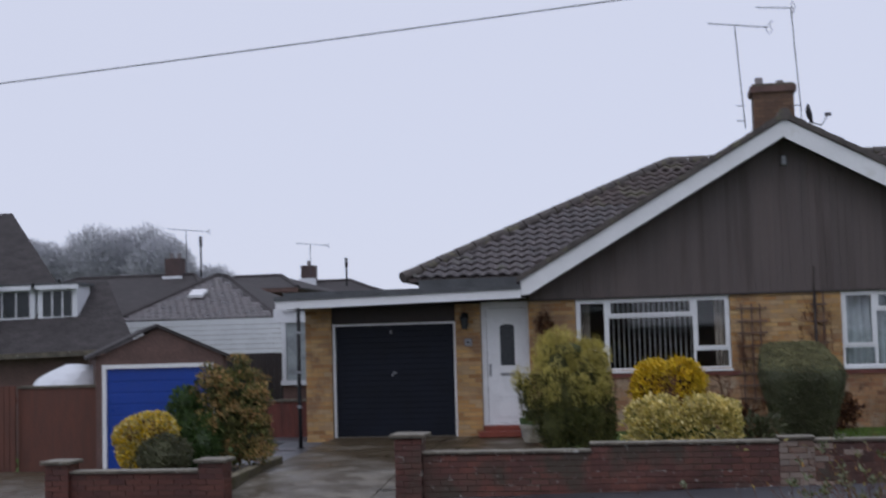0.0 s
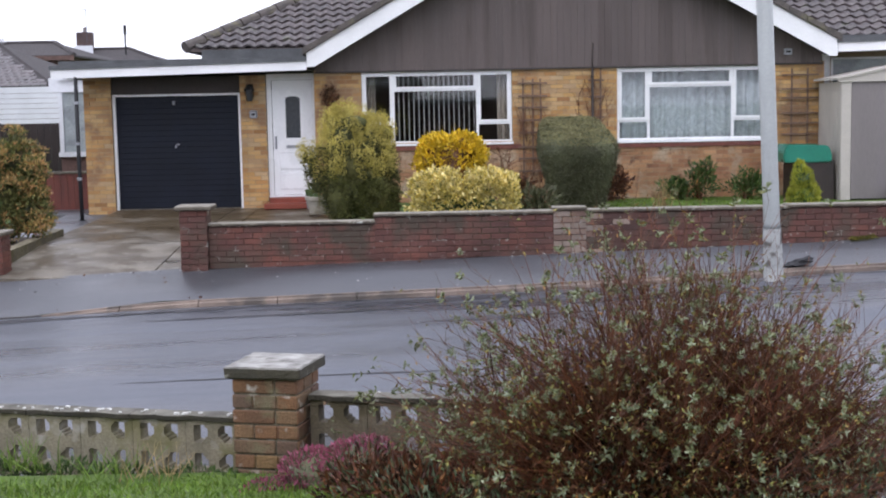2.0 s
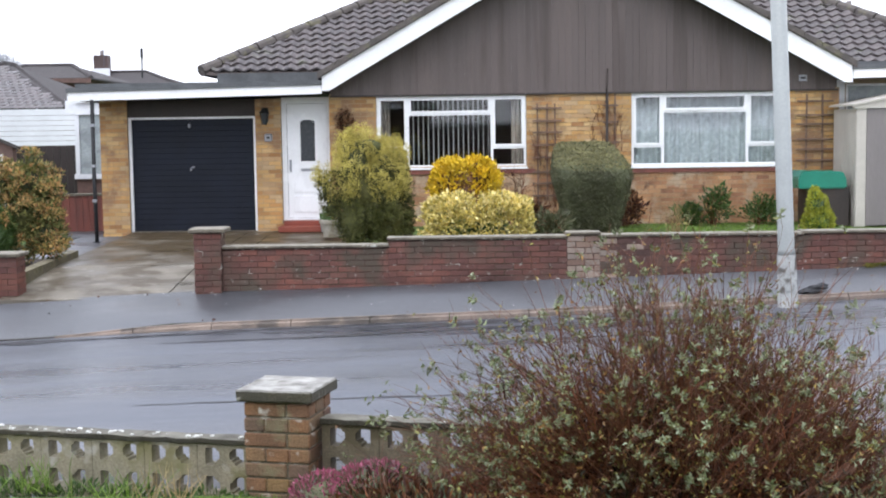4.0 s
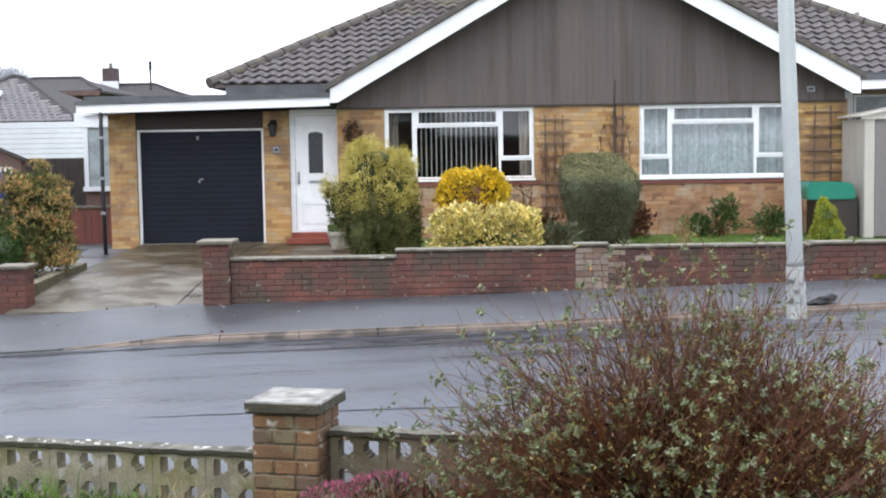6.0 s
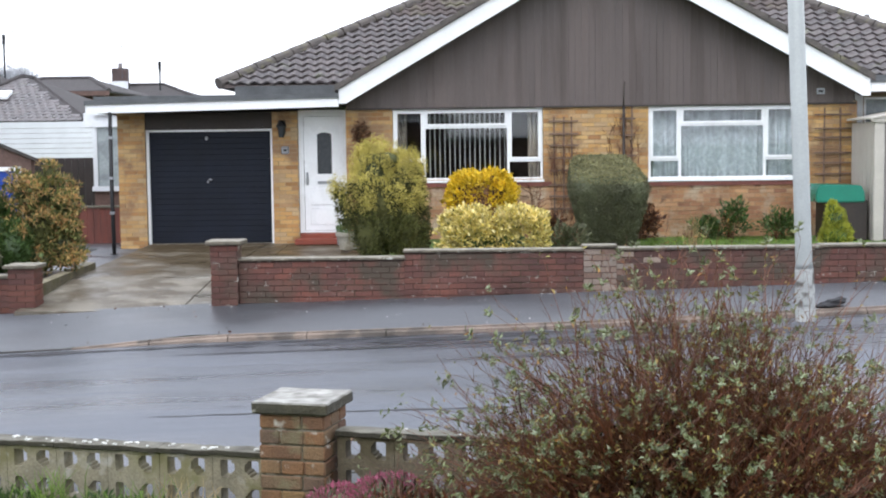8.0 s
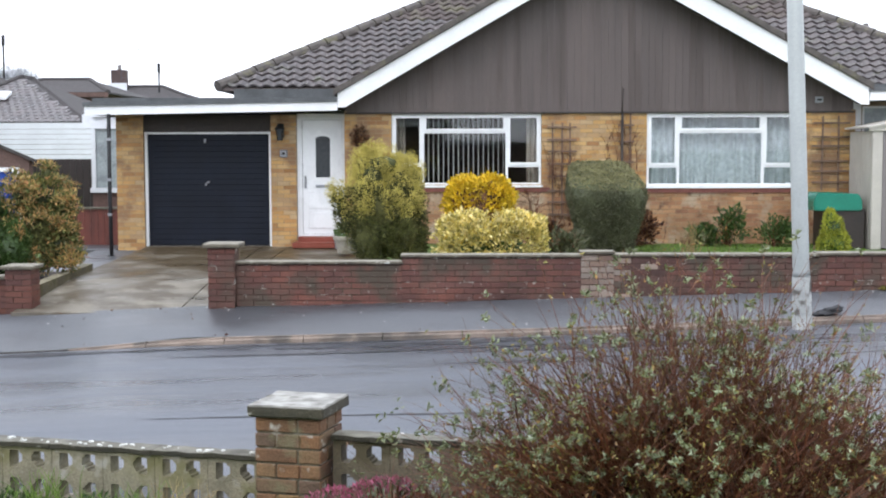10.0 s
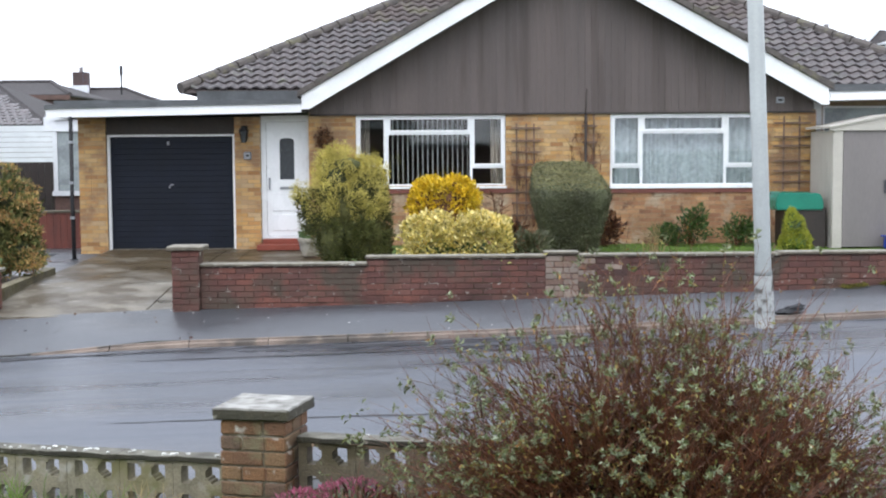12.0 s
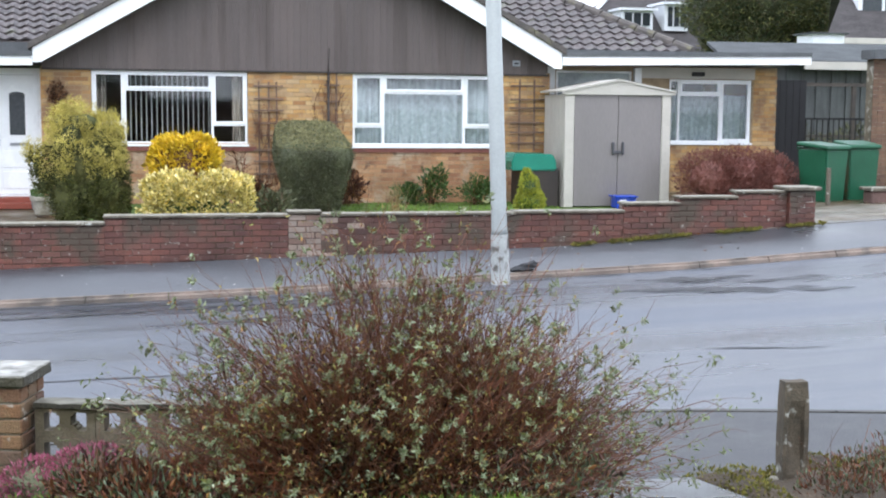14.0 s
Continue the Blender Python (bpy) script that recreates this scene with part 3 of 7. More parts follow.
def road_point(x, y, up=0.0):
    f = (y - near_kerb_y(x)) / (KERB_Y - near_kerb_y(x))
    return (x, y, road_z(x) - 0.04 * (1 - f) + 0.18 * f * (1 - f) + up)


strip("road", XS, [lambda x, f=f: road_point(x, near_kerb_y(x) + (KERB_Y - near_kerb_y(x)) * f)[1:] for f in np.linspace(0, 1, 13)],
      ASPHALT, "wet dark grey asphalt road climbing gently uphill", "road")


def kerb_top(x, near=False):
    up = 0.08
    if not near:
        up = float(np.interp(x, [1.2, 2.4], [0.012, 0.08])) if x < 5 else float(np.interp(x, [14.6, 15.8], [0.08, 0.03]))
    if near:
        up = 0.008
    return road_z(x) + up - (0.04 if near else 0)


strip("pavement", XS, [lambda x: (KERB_Y + 0.12, kerb_top(x) - 0.004), lambda x: (-7.7, 0.5 * (kerb_top(x) + wall_foot_z(x)) + 0.01), lambda x: (-6.9, wall_foot_z(x))],
      PAVING, "wet dark asphalt pavement between kerb and garden wall", "pavement")
strip("near_pavement", XS, [lambda x: (-16.9, kerb_top(x, True) + 0.04), lambda x: (near_kerb_y(x) - 0.12, kerb_top(x, True) - 0.004)],
      PAVING_ROUGH, "wet dark asphalt pavement on the near side", "pavement")


def kerb_run(name, y0, y1, near, x0, x1, label, material=KERB):
    run = empty(name, label, "kerb", kind="structure")
    x = x0
    while x < x1:
        e = x + 0.905
        bm = bmesh.new()
        vs = box(bm, x, y0, 0, e, y1, 1, 0)
        for v in vs:
            top = kerb_top(v.co.x, near)
            v.co.z = top if v.co.z > 0.5 else top - 0.25
            if near:
                v.co.y += near_kerb_y(v.co.x)
        bmesh.ops.bevel(bm, geom=[ed for ed in bm.edges if abs(ed.verts[0].co.x - ed.verts[1].co.x) > 0.5 and ed.verts[0].co.z > kerb_top(ed.verts[0].co.x, near) - 0.02],
                        offset=0.035, segments=3, affect="EDGES")
        part("kerbstone", bm, KERB_DARK if e < 2.0 else material, run)
        x = e + 0.01
    return run


kerb_run("kerb_far", KERB_Y, KERB_Y + 0.125, False, -8, 24, "worn buff concrete kerbstones along the wet road")
kerb_run("kerb_near", -0.125, 0.0, True, 2, 13, "dark wet low kerbstones on the near side", KERB_DARK)

# tar seams and dark ragged bands on the road, a few millimetres proud
SEAMS = ((3.1, 7.5, -12.66, -12.8, 0.03, TAR), (10.19, 11.14, -13.17, -13.49, 0.028, TAR), (2.6, 5.6, -9.5, -9.34, 0.07, TAR), (5.2, 8.2, -9.36, -9.05, 0.05, TAR),
         (-3.5, 2.9, -8.65, -8.8, 0.2, ROAD_BAND), (1.6, 8.2, -8.8, -8.8, 0.3, ROAD_BAND), (10.5, 12.9, -9.9, -10.8, 0.3, ROAD_BAND), (11.0, 13.2, -9.2, -10.0, 0.35, ROAD_BAND), (9.6, 12.4, -8.68, -8.66, 0.1, ROAD_BAND), (3.2, 5.0, -12.4, -12.42, 0.025, ROAD_BAND))
for k, (x0, x1, y0, y1, w, material) in enumerate(SEAMS):
    bm = bmesh.new()
    n = 60
    rows = []
    for i in range(n + 1):
        x = x0 + (x1 - x0) * i / n
        y = y0 + (y1 - y0) * i / n + 0.05 * noise.noise(Vector((x * 1.3, y0, 0))) + 0.015 * noise.noise(Vector((x * 6, y0, 2)))
        ww = w * (0.12 + 0.88 * math.sin(math.pi * i / n) ** 0.7) * (0.75 + 0.9 * noise.noise(Vector((x * 3, y0, 5))))
        rows.append((bm.verts.new(road_point(x, y - ww, 0.004 + 0.0006 * k)), bm.verts.new(road_point(x, y + ww, 0.004 + 0.0006 * k))))
    for a, b in zip(rows, rows[1:]):
        bm.faces.new((a[0], a[1], b[1], b[0]))
    tagged(part("tar_seam", bm, material, None), "black tar sealing seam in the wet road" if material is TAR else "dark ragged band on the wet road surface", "tar seam", kind="structure")

# one ground sheet out to the horizon, below everything else
def ground_z(x, y):
    if y < -16.75:
        lawn = float(np.interp(y, [-60, -30, -20, -18.5, -17], [0.9, 0.5, 0.3, 0.19, -0.1]))
        gateway = float(np.interp(y, [-60, -30, -20, -18.5, -17], [0.9, 0.5, 0.2, -0.02, -0.28]))
        return lawn + (gateway - lawn) * float(np.interp(x, [7.2, 7.75], [0, 1]))
    if y < -6.6:
        return -1.2 + (road_z(x) + 0.5) * 0.8
    far = float(np.interp(y, [-6.6, 0, 6, 20, 60, 140, 400], [0.03, 0.03, -0.1, -0.1, 0.0, 3, 5]))
    side = float(np.interp(x, [-60, -8, -2.6, -1.6, 0, 2.5, 4, 12, 14.4, 20, 60], [-1.6, -0.85, -0.6, -0.55, -0.55, -0.5, -0.1, 0.03, 0.1, 0.3, 1.5]))
    return far + side - 0.03


bm = bmesh.new()
gx = [-2500, -600, -200, -90, -50, -30, -20, -12, -8, -5, -2.6, -1.6, 0, 2, 4, 6, 7.2, 7.75, 9, 10, 12, 13.5, 15, 17, 20, 26, 40, 70, 150, 500, 2500]
gy = [-2500, -400, -60, -30, -24, -20, -19.2, -18.5, -17.8, -17, -16.78, -16.7, -14, -10, -6.65, -6.55, -5, -3, -1, 0, 3, 6, 12, 20, 40, 80, 140, 400, 2500]
vg = [[bm.verts.new((x, y, ground_z(x, y))) for y in gy] for x in gx]
for i in range(len(gx) - 1):
    for k in range(len(gy) - 1):
        bm.faces.new((vg[i][k], vg[i + 1][k], vg[i + 1][k + 1], vg[i][k + 1]))
tagged(part("ground", bm, TURF, None), "damp grassy ground reaching to the horizon", "ground", kind="structure")


# driveway of the house, with expansion joints between the bays
drive = empty("driveway", "stained wet concrete driveway sloping up to the garage", "driveway", kind="structure")
for x0, x1 in ((-0.02, 2.08), (2.1, 2.52)):
    for y0, y1 in ((-7.0, -4.75), (-4.73, -2.4), (-2.38, -0.06)):
        bm = bmesh.new()
        vs = box(bm, x0, y0, 0, x1, y1, 1, 0)
        for v in vs:
            lift = 0.2 if v.co.z < 0.5 else 0
            v.co.z = float(np.interp(v.co.y, [-7.0, -5, -0.06], [wall_foot_z(1.2) - 0.02, -0.14, 0.0])) - lift
        part("concrete_bay", bm, CONCRETE, drive)
bm = bmesh.new()
vs = box(bm, 2.54, -6.78, 0, 4.12, -0.12, 1, 0)
for v in vs:
    v.co.z = float(np.interp(v.co.y, [-6.78, -5, -0.12], [-0.2, -0.13, 0.004])) - (0.25 if v.co.z < 0.5 else 0)
part("path_slab", bm, CONCRETE, drive)
bm = bmesh.new()
vs = box(bm, -0.95, -6.0, -0.3, -0.04, -0.08, -0.05, 0)
for v in vs:
    if v.co.z > -0.2:
        v.co.z = float(np.interp(v.co.y, [-6, 0], [-0.25, -0.06]))
part("side_path", bm, PAVING, drive)
bm = bmesh.new()
vs = box(bm, -1.7, -0.08, -0.3, -0.62, 8, -0.06)
part("side_path", bm, PAVING, drive)

bm = bmesh.new()
vs = box(bm, -9.0, -6.9, 0, -2.35, 0.97, 1, 0)
for v in vs:
    v.co.z = float(np.interp(v.co.y, [-6.9, 0.97], [wall_foot_z(v.co.x), -0.64])) - (0.6 if v.co.z < 0.5 else 0)
tagged(part("neighbour_drive", bm, CONCRETE, None), "damp stained concrete drive of the neighbouring garage", "driveway", kind="structure")

# ---- the semi-detached bungalow ----
RND = random.Random(4)
house = empty("bungalow", "yellow brick bungalow pair with brown boarded gable", "house")
FY = -0.3
W1 = (4.41, 7.06, 1.10, 2.37)
W2 = (8.91, 11.56, 1.08, 2.37)
GX, APEX_Z, SL, SL_EAST = 8.07, 5.325, 0.568, 0.555


def rake(x):
    return APEX_Z - (SL if x < GX else SL_EAST) * abs(x - GX)


bm = bmesh.new()
pierced(bm, 3.58, 12.55, -0.1, 2.42, FY + 0.008, 0.0, [W1, W2])
part("wall", bm, MORTAR, house, "yellow brick front wall")
for d in ((3.58, 0.0, -0.1, 3.78, 10, 2.42), (12.35, 0.0, -0.1, 12.55, 10, 2.42), (3.78, 9.8, -0.1, 12.35, 10, 2.42)):
    boxed("wall", d, MORTAR, house)
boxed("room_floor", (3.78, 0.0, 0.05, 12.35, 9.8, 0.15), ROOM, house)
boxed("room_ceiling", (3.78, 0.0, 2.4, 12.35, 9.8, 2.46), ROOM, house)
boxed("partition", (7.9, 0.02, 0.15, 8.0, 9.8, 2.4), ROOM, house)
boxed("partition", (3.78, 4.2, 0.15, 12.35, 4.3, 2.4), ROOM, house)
COURSES = brick_cells(3.58, 12.55, 0.0, 2.41, [W1, W2])
brick_skin("brickwork", [c for c in COURSES if c[2] > 0.95], FY, 0.02, YELLOW_BRICK, house, RND)
brick_skin("brickwork", [c for c in COURSES if c[2] <= 0.95], FY, 0.02, LOWER_BRICK, house, RND)
brick_skin("brickwork", [(a, b, c, d) for a, b, c, d in brick_cells(-0.1, 2, 0.0, 2.41)], 3.575, 0.02, YELLOW_BRICK, house, RND, "y")

# gable boarding
bm = bmesh.new()
prism(bm, [(3.6, 2.42), (12.5, 2.42), (12.5, rake(12.5) - 0.3), (GX, APEX_Z - 0.3), (3.6, rake(3.6) - 0.3)], FY - 0.01, -0.1)
part("gable_backing", bm, CLADDING, house)
x = 3.62
while x < 12.4:
    e = x + 0.118
    bm = bmesh.new()
    prism(bm, [(x, 2.385), (e - 0.003, 2.385), (e - 0.003, rake(e) - 0.25), (x, rake(x) - 0.25)], FY - 0.035 - RND.uniform(0, 0.003), FY - 0.01)
    part("gable_board", bm, CLADDING, house)
    x = e
boxed("drip_rail", (3.6, FY - 0.05, 2.36, 12.52, FY, 2.388), DARK_TIMBER, house)

# barge boards, soffits and boxed eaves
for s in (-1, 1):
    deep = 0.33 if s < 0 else 0.37
    bm = bmesh.new()
    pts = [(GX, APEX_Z - 0.05), (GX, APEX_Z - deep), (GX + s * 4.42, rake(GX + s * 4.42) - deep - 0.02), (GX + s * 4.55, rake(GX + s * 4.55) - deep + 0.05), (GX + s * 4.55, rake(GX + s * 4.55) - 0.03)]
    prism(bm, pts, -0.84, -0.80)
    part("bargeboard", bm, WHITE, house, "white painted bargeboard")
    bm = bmesh.new()
    slab(bm, [(GX, -0.8, APEX_Z - 0.3), (GX + s * 4.5, -0.8, rake(GX + s * 4.5) - 0.3), (GX + s * 4.5, FY - 0.02, rake(GX + s * 4.5) - 0.3), (GX, FY - 0.02, APEX_Z - 0.3)], 0.02)
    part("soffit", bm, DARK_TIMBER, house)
    bm = bmesh.new()
    slab(bm, [(GX, -0.87, APEX_Z + 0.02), (GX + s * 4.62, -0.87, rake(GX + s * 4.62) + 0.02), (GX + s * 4.62, 5.6, rake(GX + s * 4.62) + 0.02), (GX, 5.6, APEX_Z + 0.02)], 0.06)
    part("roof_slope", bm, TILE_PLAIN, house, "brown concrete tiled roof slope")
    # verge tiles along the rake
    k = 0
    while k < 15:
        a, b = 0.05 + k * 0.305, 0.05 + (k + 1) * 0.305 - 0.008
        bm = bmesh.new()
        prism(bm, [(GX + s * a, rake(GX + s * a) + 0.07), (GX + s * a, rake(GX + s * a) - 0.02), (GX + s * b, rake(GX + s * b) - 0.02), (GX + s * b, rake(GX + s * b) + 0.085)], -0.875 - RND.uniform(0, 0.03), -0.6)
        part("verge_tile", bm, RIDGE_TILE, house)
        k += 1
bm = bmesh.new()
tube(bm, [(GX, -0.9, APEX_Z + 0.03), (GX, 5.2, APEX_Z + 0.03)], 0.11, 10)
part("ridge_cap", bm, RIDGE_TILE, house)
boxed("security_light", (GX - 0.05, -0.42, 4.55, GX + 0.05, -0.3, 4.72), STEEL, house, "small white lamp under the gable peak", 0.02)

# main roof behind the gable, hipped at both ends
EA, RZ, RY = 0.4, 5.45, 5.4
SLOPE = (RZ - 2.86) / (RY - EA)
hipL, hipR = (1.2, EA, 2.86), (15.6, EA, 2.86)
rl, rr = (6.2, RY, RZ), (10.95, RY, RZ)
bm = bmesh.new()
slab(bm, [hipL, hipR, rr, rl], 0.05)
part("roof_slope", bm, TILE_PLAIN, house)
bm = bmesh.new()
slab(bm, [rl, rr, (15.6, 10.4, 2.86), (1.2, 10.4, 2.86)], 0.05)
part("roof_slope", bm, TILE_PLAIN, house)
for a, b, c in ((hipL, rl, (1.2, 10.4, 2.86)), (hipR, (15.6, 10.4, 2.86), rr)):
    bm = bmesh.new()
    slab(bm, [a, b, c], 0.05)
    part("roof_slope", bm, TILE_PLAIN, house)
for a, b in ((hipL, rl), (hipR, rr), (rl, rr)):
    n = int((Vector(b) - Vector(a)).length / 0.42)
    for i in range(n):
        p, q = Vector(a).lerp(Vector(b), i / n), Vector(a).lerp(Vector(b), (i + 1) / n - 0.003)
        bm = bmesh.new()
        tube(bm, [p + Vector((0, 0, 0.035)), q + Vector((0, 0, 0.025))], 0.108, 10)
        part("ridge_tile", bm, RIDGE_TILE, house)

# one wavy tile, shared by all
def tile_mesh():
    bm = bmesh.new()
    prof = [(i / 10 * 0.25 - 0.125, 0.024 * math.cos(2 * math.pi * i / 10 + 0.6)) for i in range(11)]
    top, low, under = [], [], []
    for px, pz in prof:
        low.append(bm.verts.new((px, -0.14, pz + 0.05)))
        top.append(bm.verts.new((px, 0.17, pz + 0.012)))
        under.append(bm.verts.new((px, -0.14, pz + 0.014)))
    for i in range(10):
        bm.faces.new((low[i], low[i + 1], top[i + 1], top[i]))
        bm.faces.new((under[i], under[i + 1], low[i + 1], low[i]))
    me = bpy.data.meshes.new("roof_tile")
    bm.to_mesh(me)
    bm.free()
    me.materials.append(TILE)
    for p in me.polygons:
        p.use_smooth = len(p.vertices) == 4 and abs(p.normal.y) < 0.7
    return me


TILE_ME = tile_mesh()
ang = math.atan(SLOPE)
v = 0.12
row = 0
laid = 0
UPPER = bmesh.new()
slope_len = math.hypot(RY - EA, RZ - 2.86)
while v < slope_len - 0.05:
    f = v / slope_len
    y, z = EA + (RY - EA) * f, 2.86 + (RZ - 2.86) * f
    for side in (0, 1):
        sx = 2 * side - 1
        inner = max(0.0, (APEX_Z + 0.02 - z) / (SL, SL_EAST)[side] - 0.25)
        outer = abs((hipL[0], hipR[0])[side] + ((rl[0], rr[0])[side] - (hipL[0], hipR[0])[side]) * f - GX) - 0.05
        i = 0
        while True:
            away = inner + 0.12 + i * 0.24
            if away > outer:
                break
            xx = GX + sx * away
            place = Matrix.Translation((xx, y, z + 0.012)) @ Matrix.Rotation(ang + RND.uniform(-0.012, 0.012), 4, "X") @ Matrix.Rotation(RND.uniform(-0.012, 0.012), 4, "Z")
            if laid < 300:
                ob = new("roof_tile", TILE_ME)
                ob.parent = house
                ob.matrix_basis = place
            else:
                old = len(UPPER.verts)
                UPPER.from_mesh(TILE_ME)
                UPPER.verts.ensure_lookup_table()
                bmesh.ops.transform(UPPER, matrix=place, verts=UPPER.verts[old:])
            laid += 1
            i += 1
    v += 0.268
    row += 1
rest = bpy.data.meshes.new("upper_tiling")
if len(UPPER.verts):
    UPPER.to_mesh(rest)
UPPER.free()
tagged(link("upper_tiling", rest, TILE_PLAIN, house), kind="stuff")
for x0, x1 in ((1.5, 3.9), (12.1, 15.3)):
    boxed("felt_upstand", (x0, EA - 0.02, 2.55, x1, EA + 0.06, 2.84), FELT, house)

# chimney stack with pots
chimney = part("chimney", (lambda b: (box(b, 7.86, 2.7, 4.9, 8.62, 3.3, 6.42), b)[1])(bmesh.new()), MORTAR_DARK, house)
brick_skin("brickwork", brick_cells(7.85, 8.63, 5.0, 6.42), 2.69, 0.02, CHIM_BRICK, chimney, RND)
boxed("stack_course", (7.8, 2.64, 6.4, 8.68, 3.36, 6.52), FAR_BRICK, chimney)
boxed("flaunching", (7.84, 2.68, 6.52, 8.64, 3.32, 6.57), COPING, chimney)
for cx, r, h in ((8.0, 0.085, 0.17), (8.4, 0.08, 0.1)):
    bm = bmesh.new()
    tube(bm, [(cx, 3, 6.55), (cx, 3, 6.57 + h)], r, 12, r * 0.9)
    part("chimney_pot", bm, TERRACOTTA, chimney)

# garage and porch under the flat roof
for d in ((-0.54, -0.092, -0.3, -0.05, 0.1, 2.36), (2.24, -0.092, -0.3, 2.7, 0.1, 2.36)):
    boxed("garage_wall", d, MORTAR, house)
brick_skin("brickwork", brick_cells(-0.54, -0.05, -0.3, 2.36) + brick_cells(2.24, 2.7, -0.02, 2.36), -0.1, 0.02, YELLOW_BRICK, house, RND)
for d in ((-0.54, 0.1, -0.3, -0.4, 6.2, 2.36), (2.5, 0.1, -0.1, 2.7, 6.2, 2.36), (-0.4, 6.0, -0.3, 2.5, 6.2, 2.36)):
    boxed("garage_wall", d, MORTAR, house)
boxed("garage_lintel", (-0.05, -0.06, 2.06, 2.24, 0.02, 2.36), DARK_TIMBER, house, "dark brown boarded lintel over the garage door")
door = part("garage_door", (lambda b: (box(b, 0.0, 0.03, 0.01, 2.19, 0.06, 2.02), b)[1])(bmesh.new()), GARAGE_BLACK, house, "black up-and-over garage door")
for i in range(20):
    boxed("rib", (0.02, 0.018, 0.03 + i * 0.099, 2.17, 0.03, 0.127 + i * 0.099), GARAGE_BLACK, door, bevel=0.004)
for d in ((-0.05, -0.02, 0, 0.0, 0.05, 2.06), (2.19, -0.02, 0, 2.24, 0.05, 2.06), (0.0, -0.02, 2.02, 2.19, 0.05, 2.06)):
    boxed("door_frame", d, WHITE, door, "white painted frame")
boxed("sill_strip", (0.0, -0.03, -0.01, 2.19, 0.03, 0.012), COPING, door)
for cx, cz, w, h in ((1.05, 1.12, 0.03, 0.05), (1.09, 1.16, 0.06, 0.03), (1.04, 1.9, 0.04, 0.07)):
    boxed("handle", (cx - w / 2, -0.02, cz - h / 2, cx + w / 2, 0.02, cz + h / 2), STEEL, door, "small chrome handle", 0.004)

# flat roof over garage and porch: fascia, felt edge, soffit
def flat_roof(x0, x1, zl, zr, back, front=-0.84):
    bm = bmesh.new()
    prism(bm, [(x0, zl - 0.15), (x1, zr - 0.15), (x1, zr), (x0, zl)], front, front + 0.03)
    part("fascia", bm, WHITE, house, "white painted fascia")
    bm = bmesh.new()
    prism(bm, [(x0 - 0.02, zl), (x1, zr), (x1, zr + 0.075), (x0 - 0.02, zl + 0.075)], front - 0.025, back)
    part("felt_roof", bm, FELT, house, "grey felted flat roof")
    bm = bmesh.new()
    prism(bm, [(x0, zl - 0.13), (x1, zr - 0.13), (x1, zr - 0.11), (x0, zl - 0.11)], front + 0.03, back)
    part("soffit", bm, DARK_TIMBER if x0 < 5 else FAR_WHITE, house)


flat_roof(-0.88, 3.515, 2.49, 2.56, 6.2)
boxed("felt_kerb", (-0.9, -0.3, 2.56, 3.45, 0.4, 2.66), FELT, house)
flat_roof(12.63, 17.46, 2.70, 2.78, 6.2)
boxed("felt_kerb", (12.56, -0.3, 2.78, 17.0, 0.4, 2.86), FELT, house)

# front door
bm = bmesh.new()
pierced(bm, 2.7, 3.58, 0.18, 2.38, -0.03, 0.04, [(2.79, 3.51, 0.22, 2.27)])
porch = part("door_surround", bm, UPVC, house, "white plastic door surround")
fd = part("front_door", (lambda b: (pierced(b, 2.795, 3.505, 0.225, 2.265, -0.005, 0.04, [(3.03, 3.29, 1.24, 1.93)]), b)[1])(bmesh.new()), UPVC, house, "white panelled plastic front door")
boxed("door_pane", (3.03, 0.01, 1.24, 3.29, 0.025, 1.93), DOOR_GLASS, fd, "dark obscured glass pane")
bm = bmesh.new()
prism(bm, [(3.03, 1.93)] + [(3.16 + 0.13 * math.cos(a), 1.93 + 0.05 * math.sin(a)) for a in np.linspace(math.pi, 0, 9)][1:-1] + [(3.29, 1.93)], -0.008, 0.0)
part("door_pane", bm, DOOR_GLASS, fd)
for d in ((2.9, -0.018, 0.32, 3.4, -0.004, 0.62), (2.9, -0.018, 0.68, 3.4, -0.004, 0.98)):
    boxed("door_panel", d, UPVC, fd, bevel=0.01)
boxed("letterbox", (3.03, -0.02, 1.06, 3.29, 0.0, 1.11), STEEL, fd, "grey metal letterbox")
boxed("door_handle", (2.83, -0.05, 1.05, 2.86, 0.0, 1.27), STEEL, fd, "brushed metal door handle", 0.005)
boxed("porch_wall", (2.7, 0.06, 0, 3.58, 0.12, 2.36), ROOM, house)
step = part("door_step", (lambda b: (box(b, 2.66, -0.5, 0.0, 3.5, -0.1, 0.1, 0.01), b)[1])(bmesh.new()), RED_TILE, house, "red quarry tiled doorstep")
boxed("riser", (2.74, -0.3, 0.1, 3.5, -0.06, 0.19), RED_TILE, step)

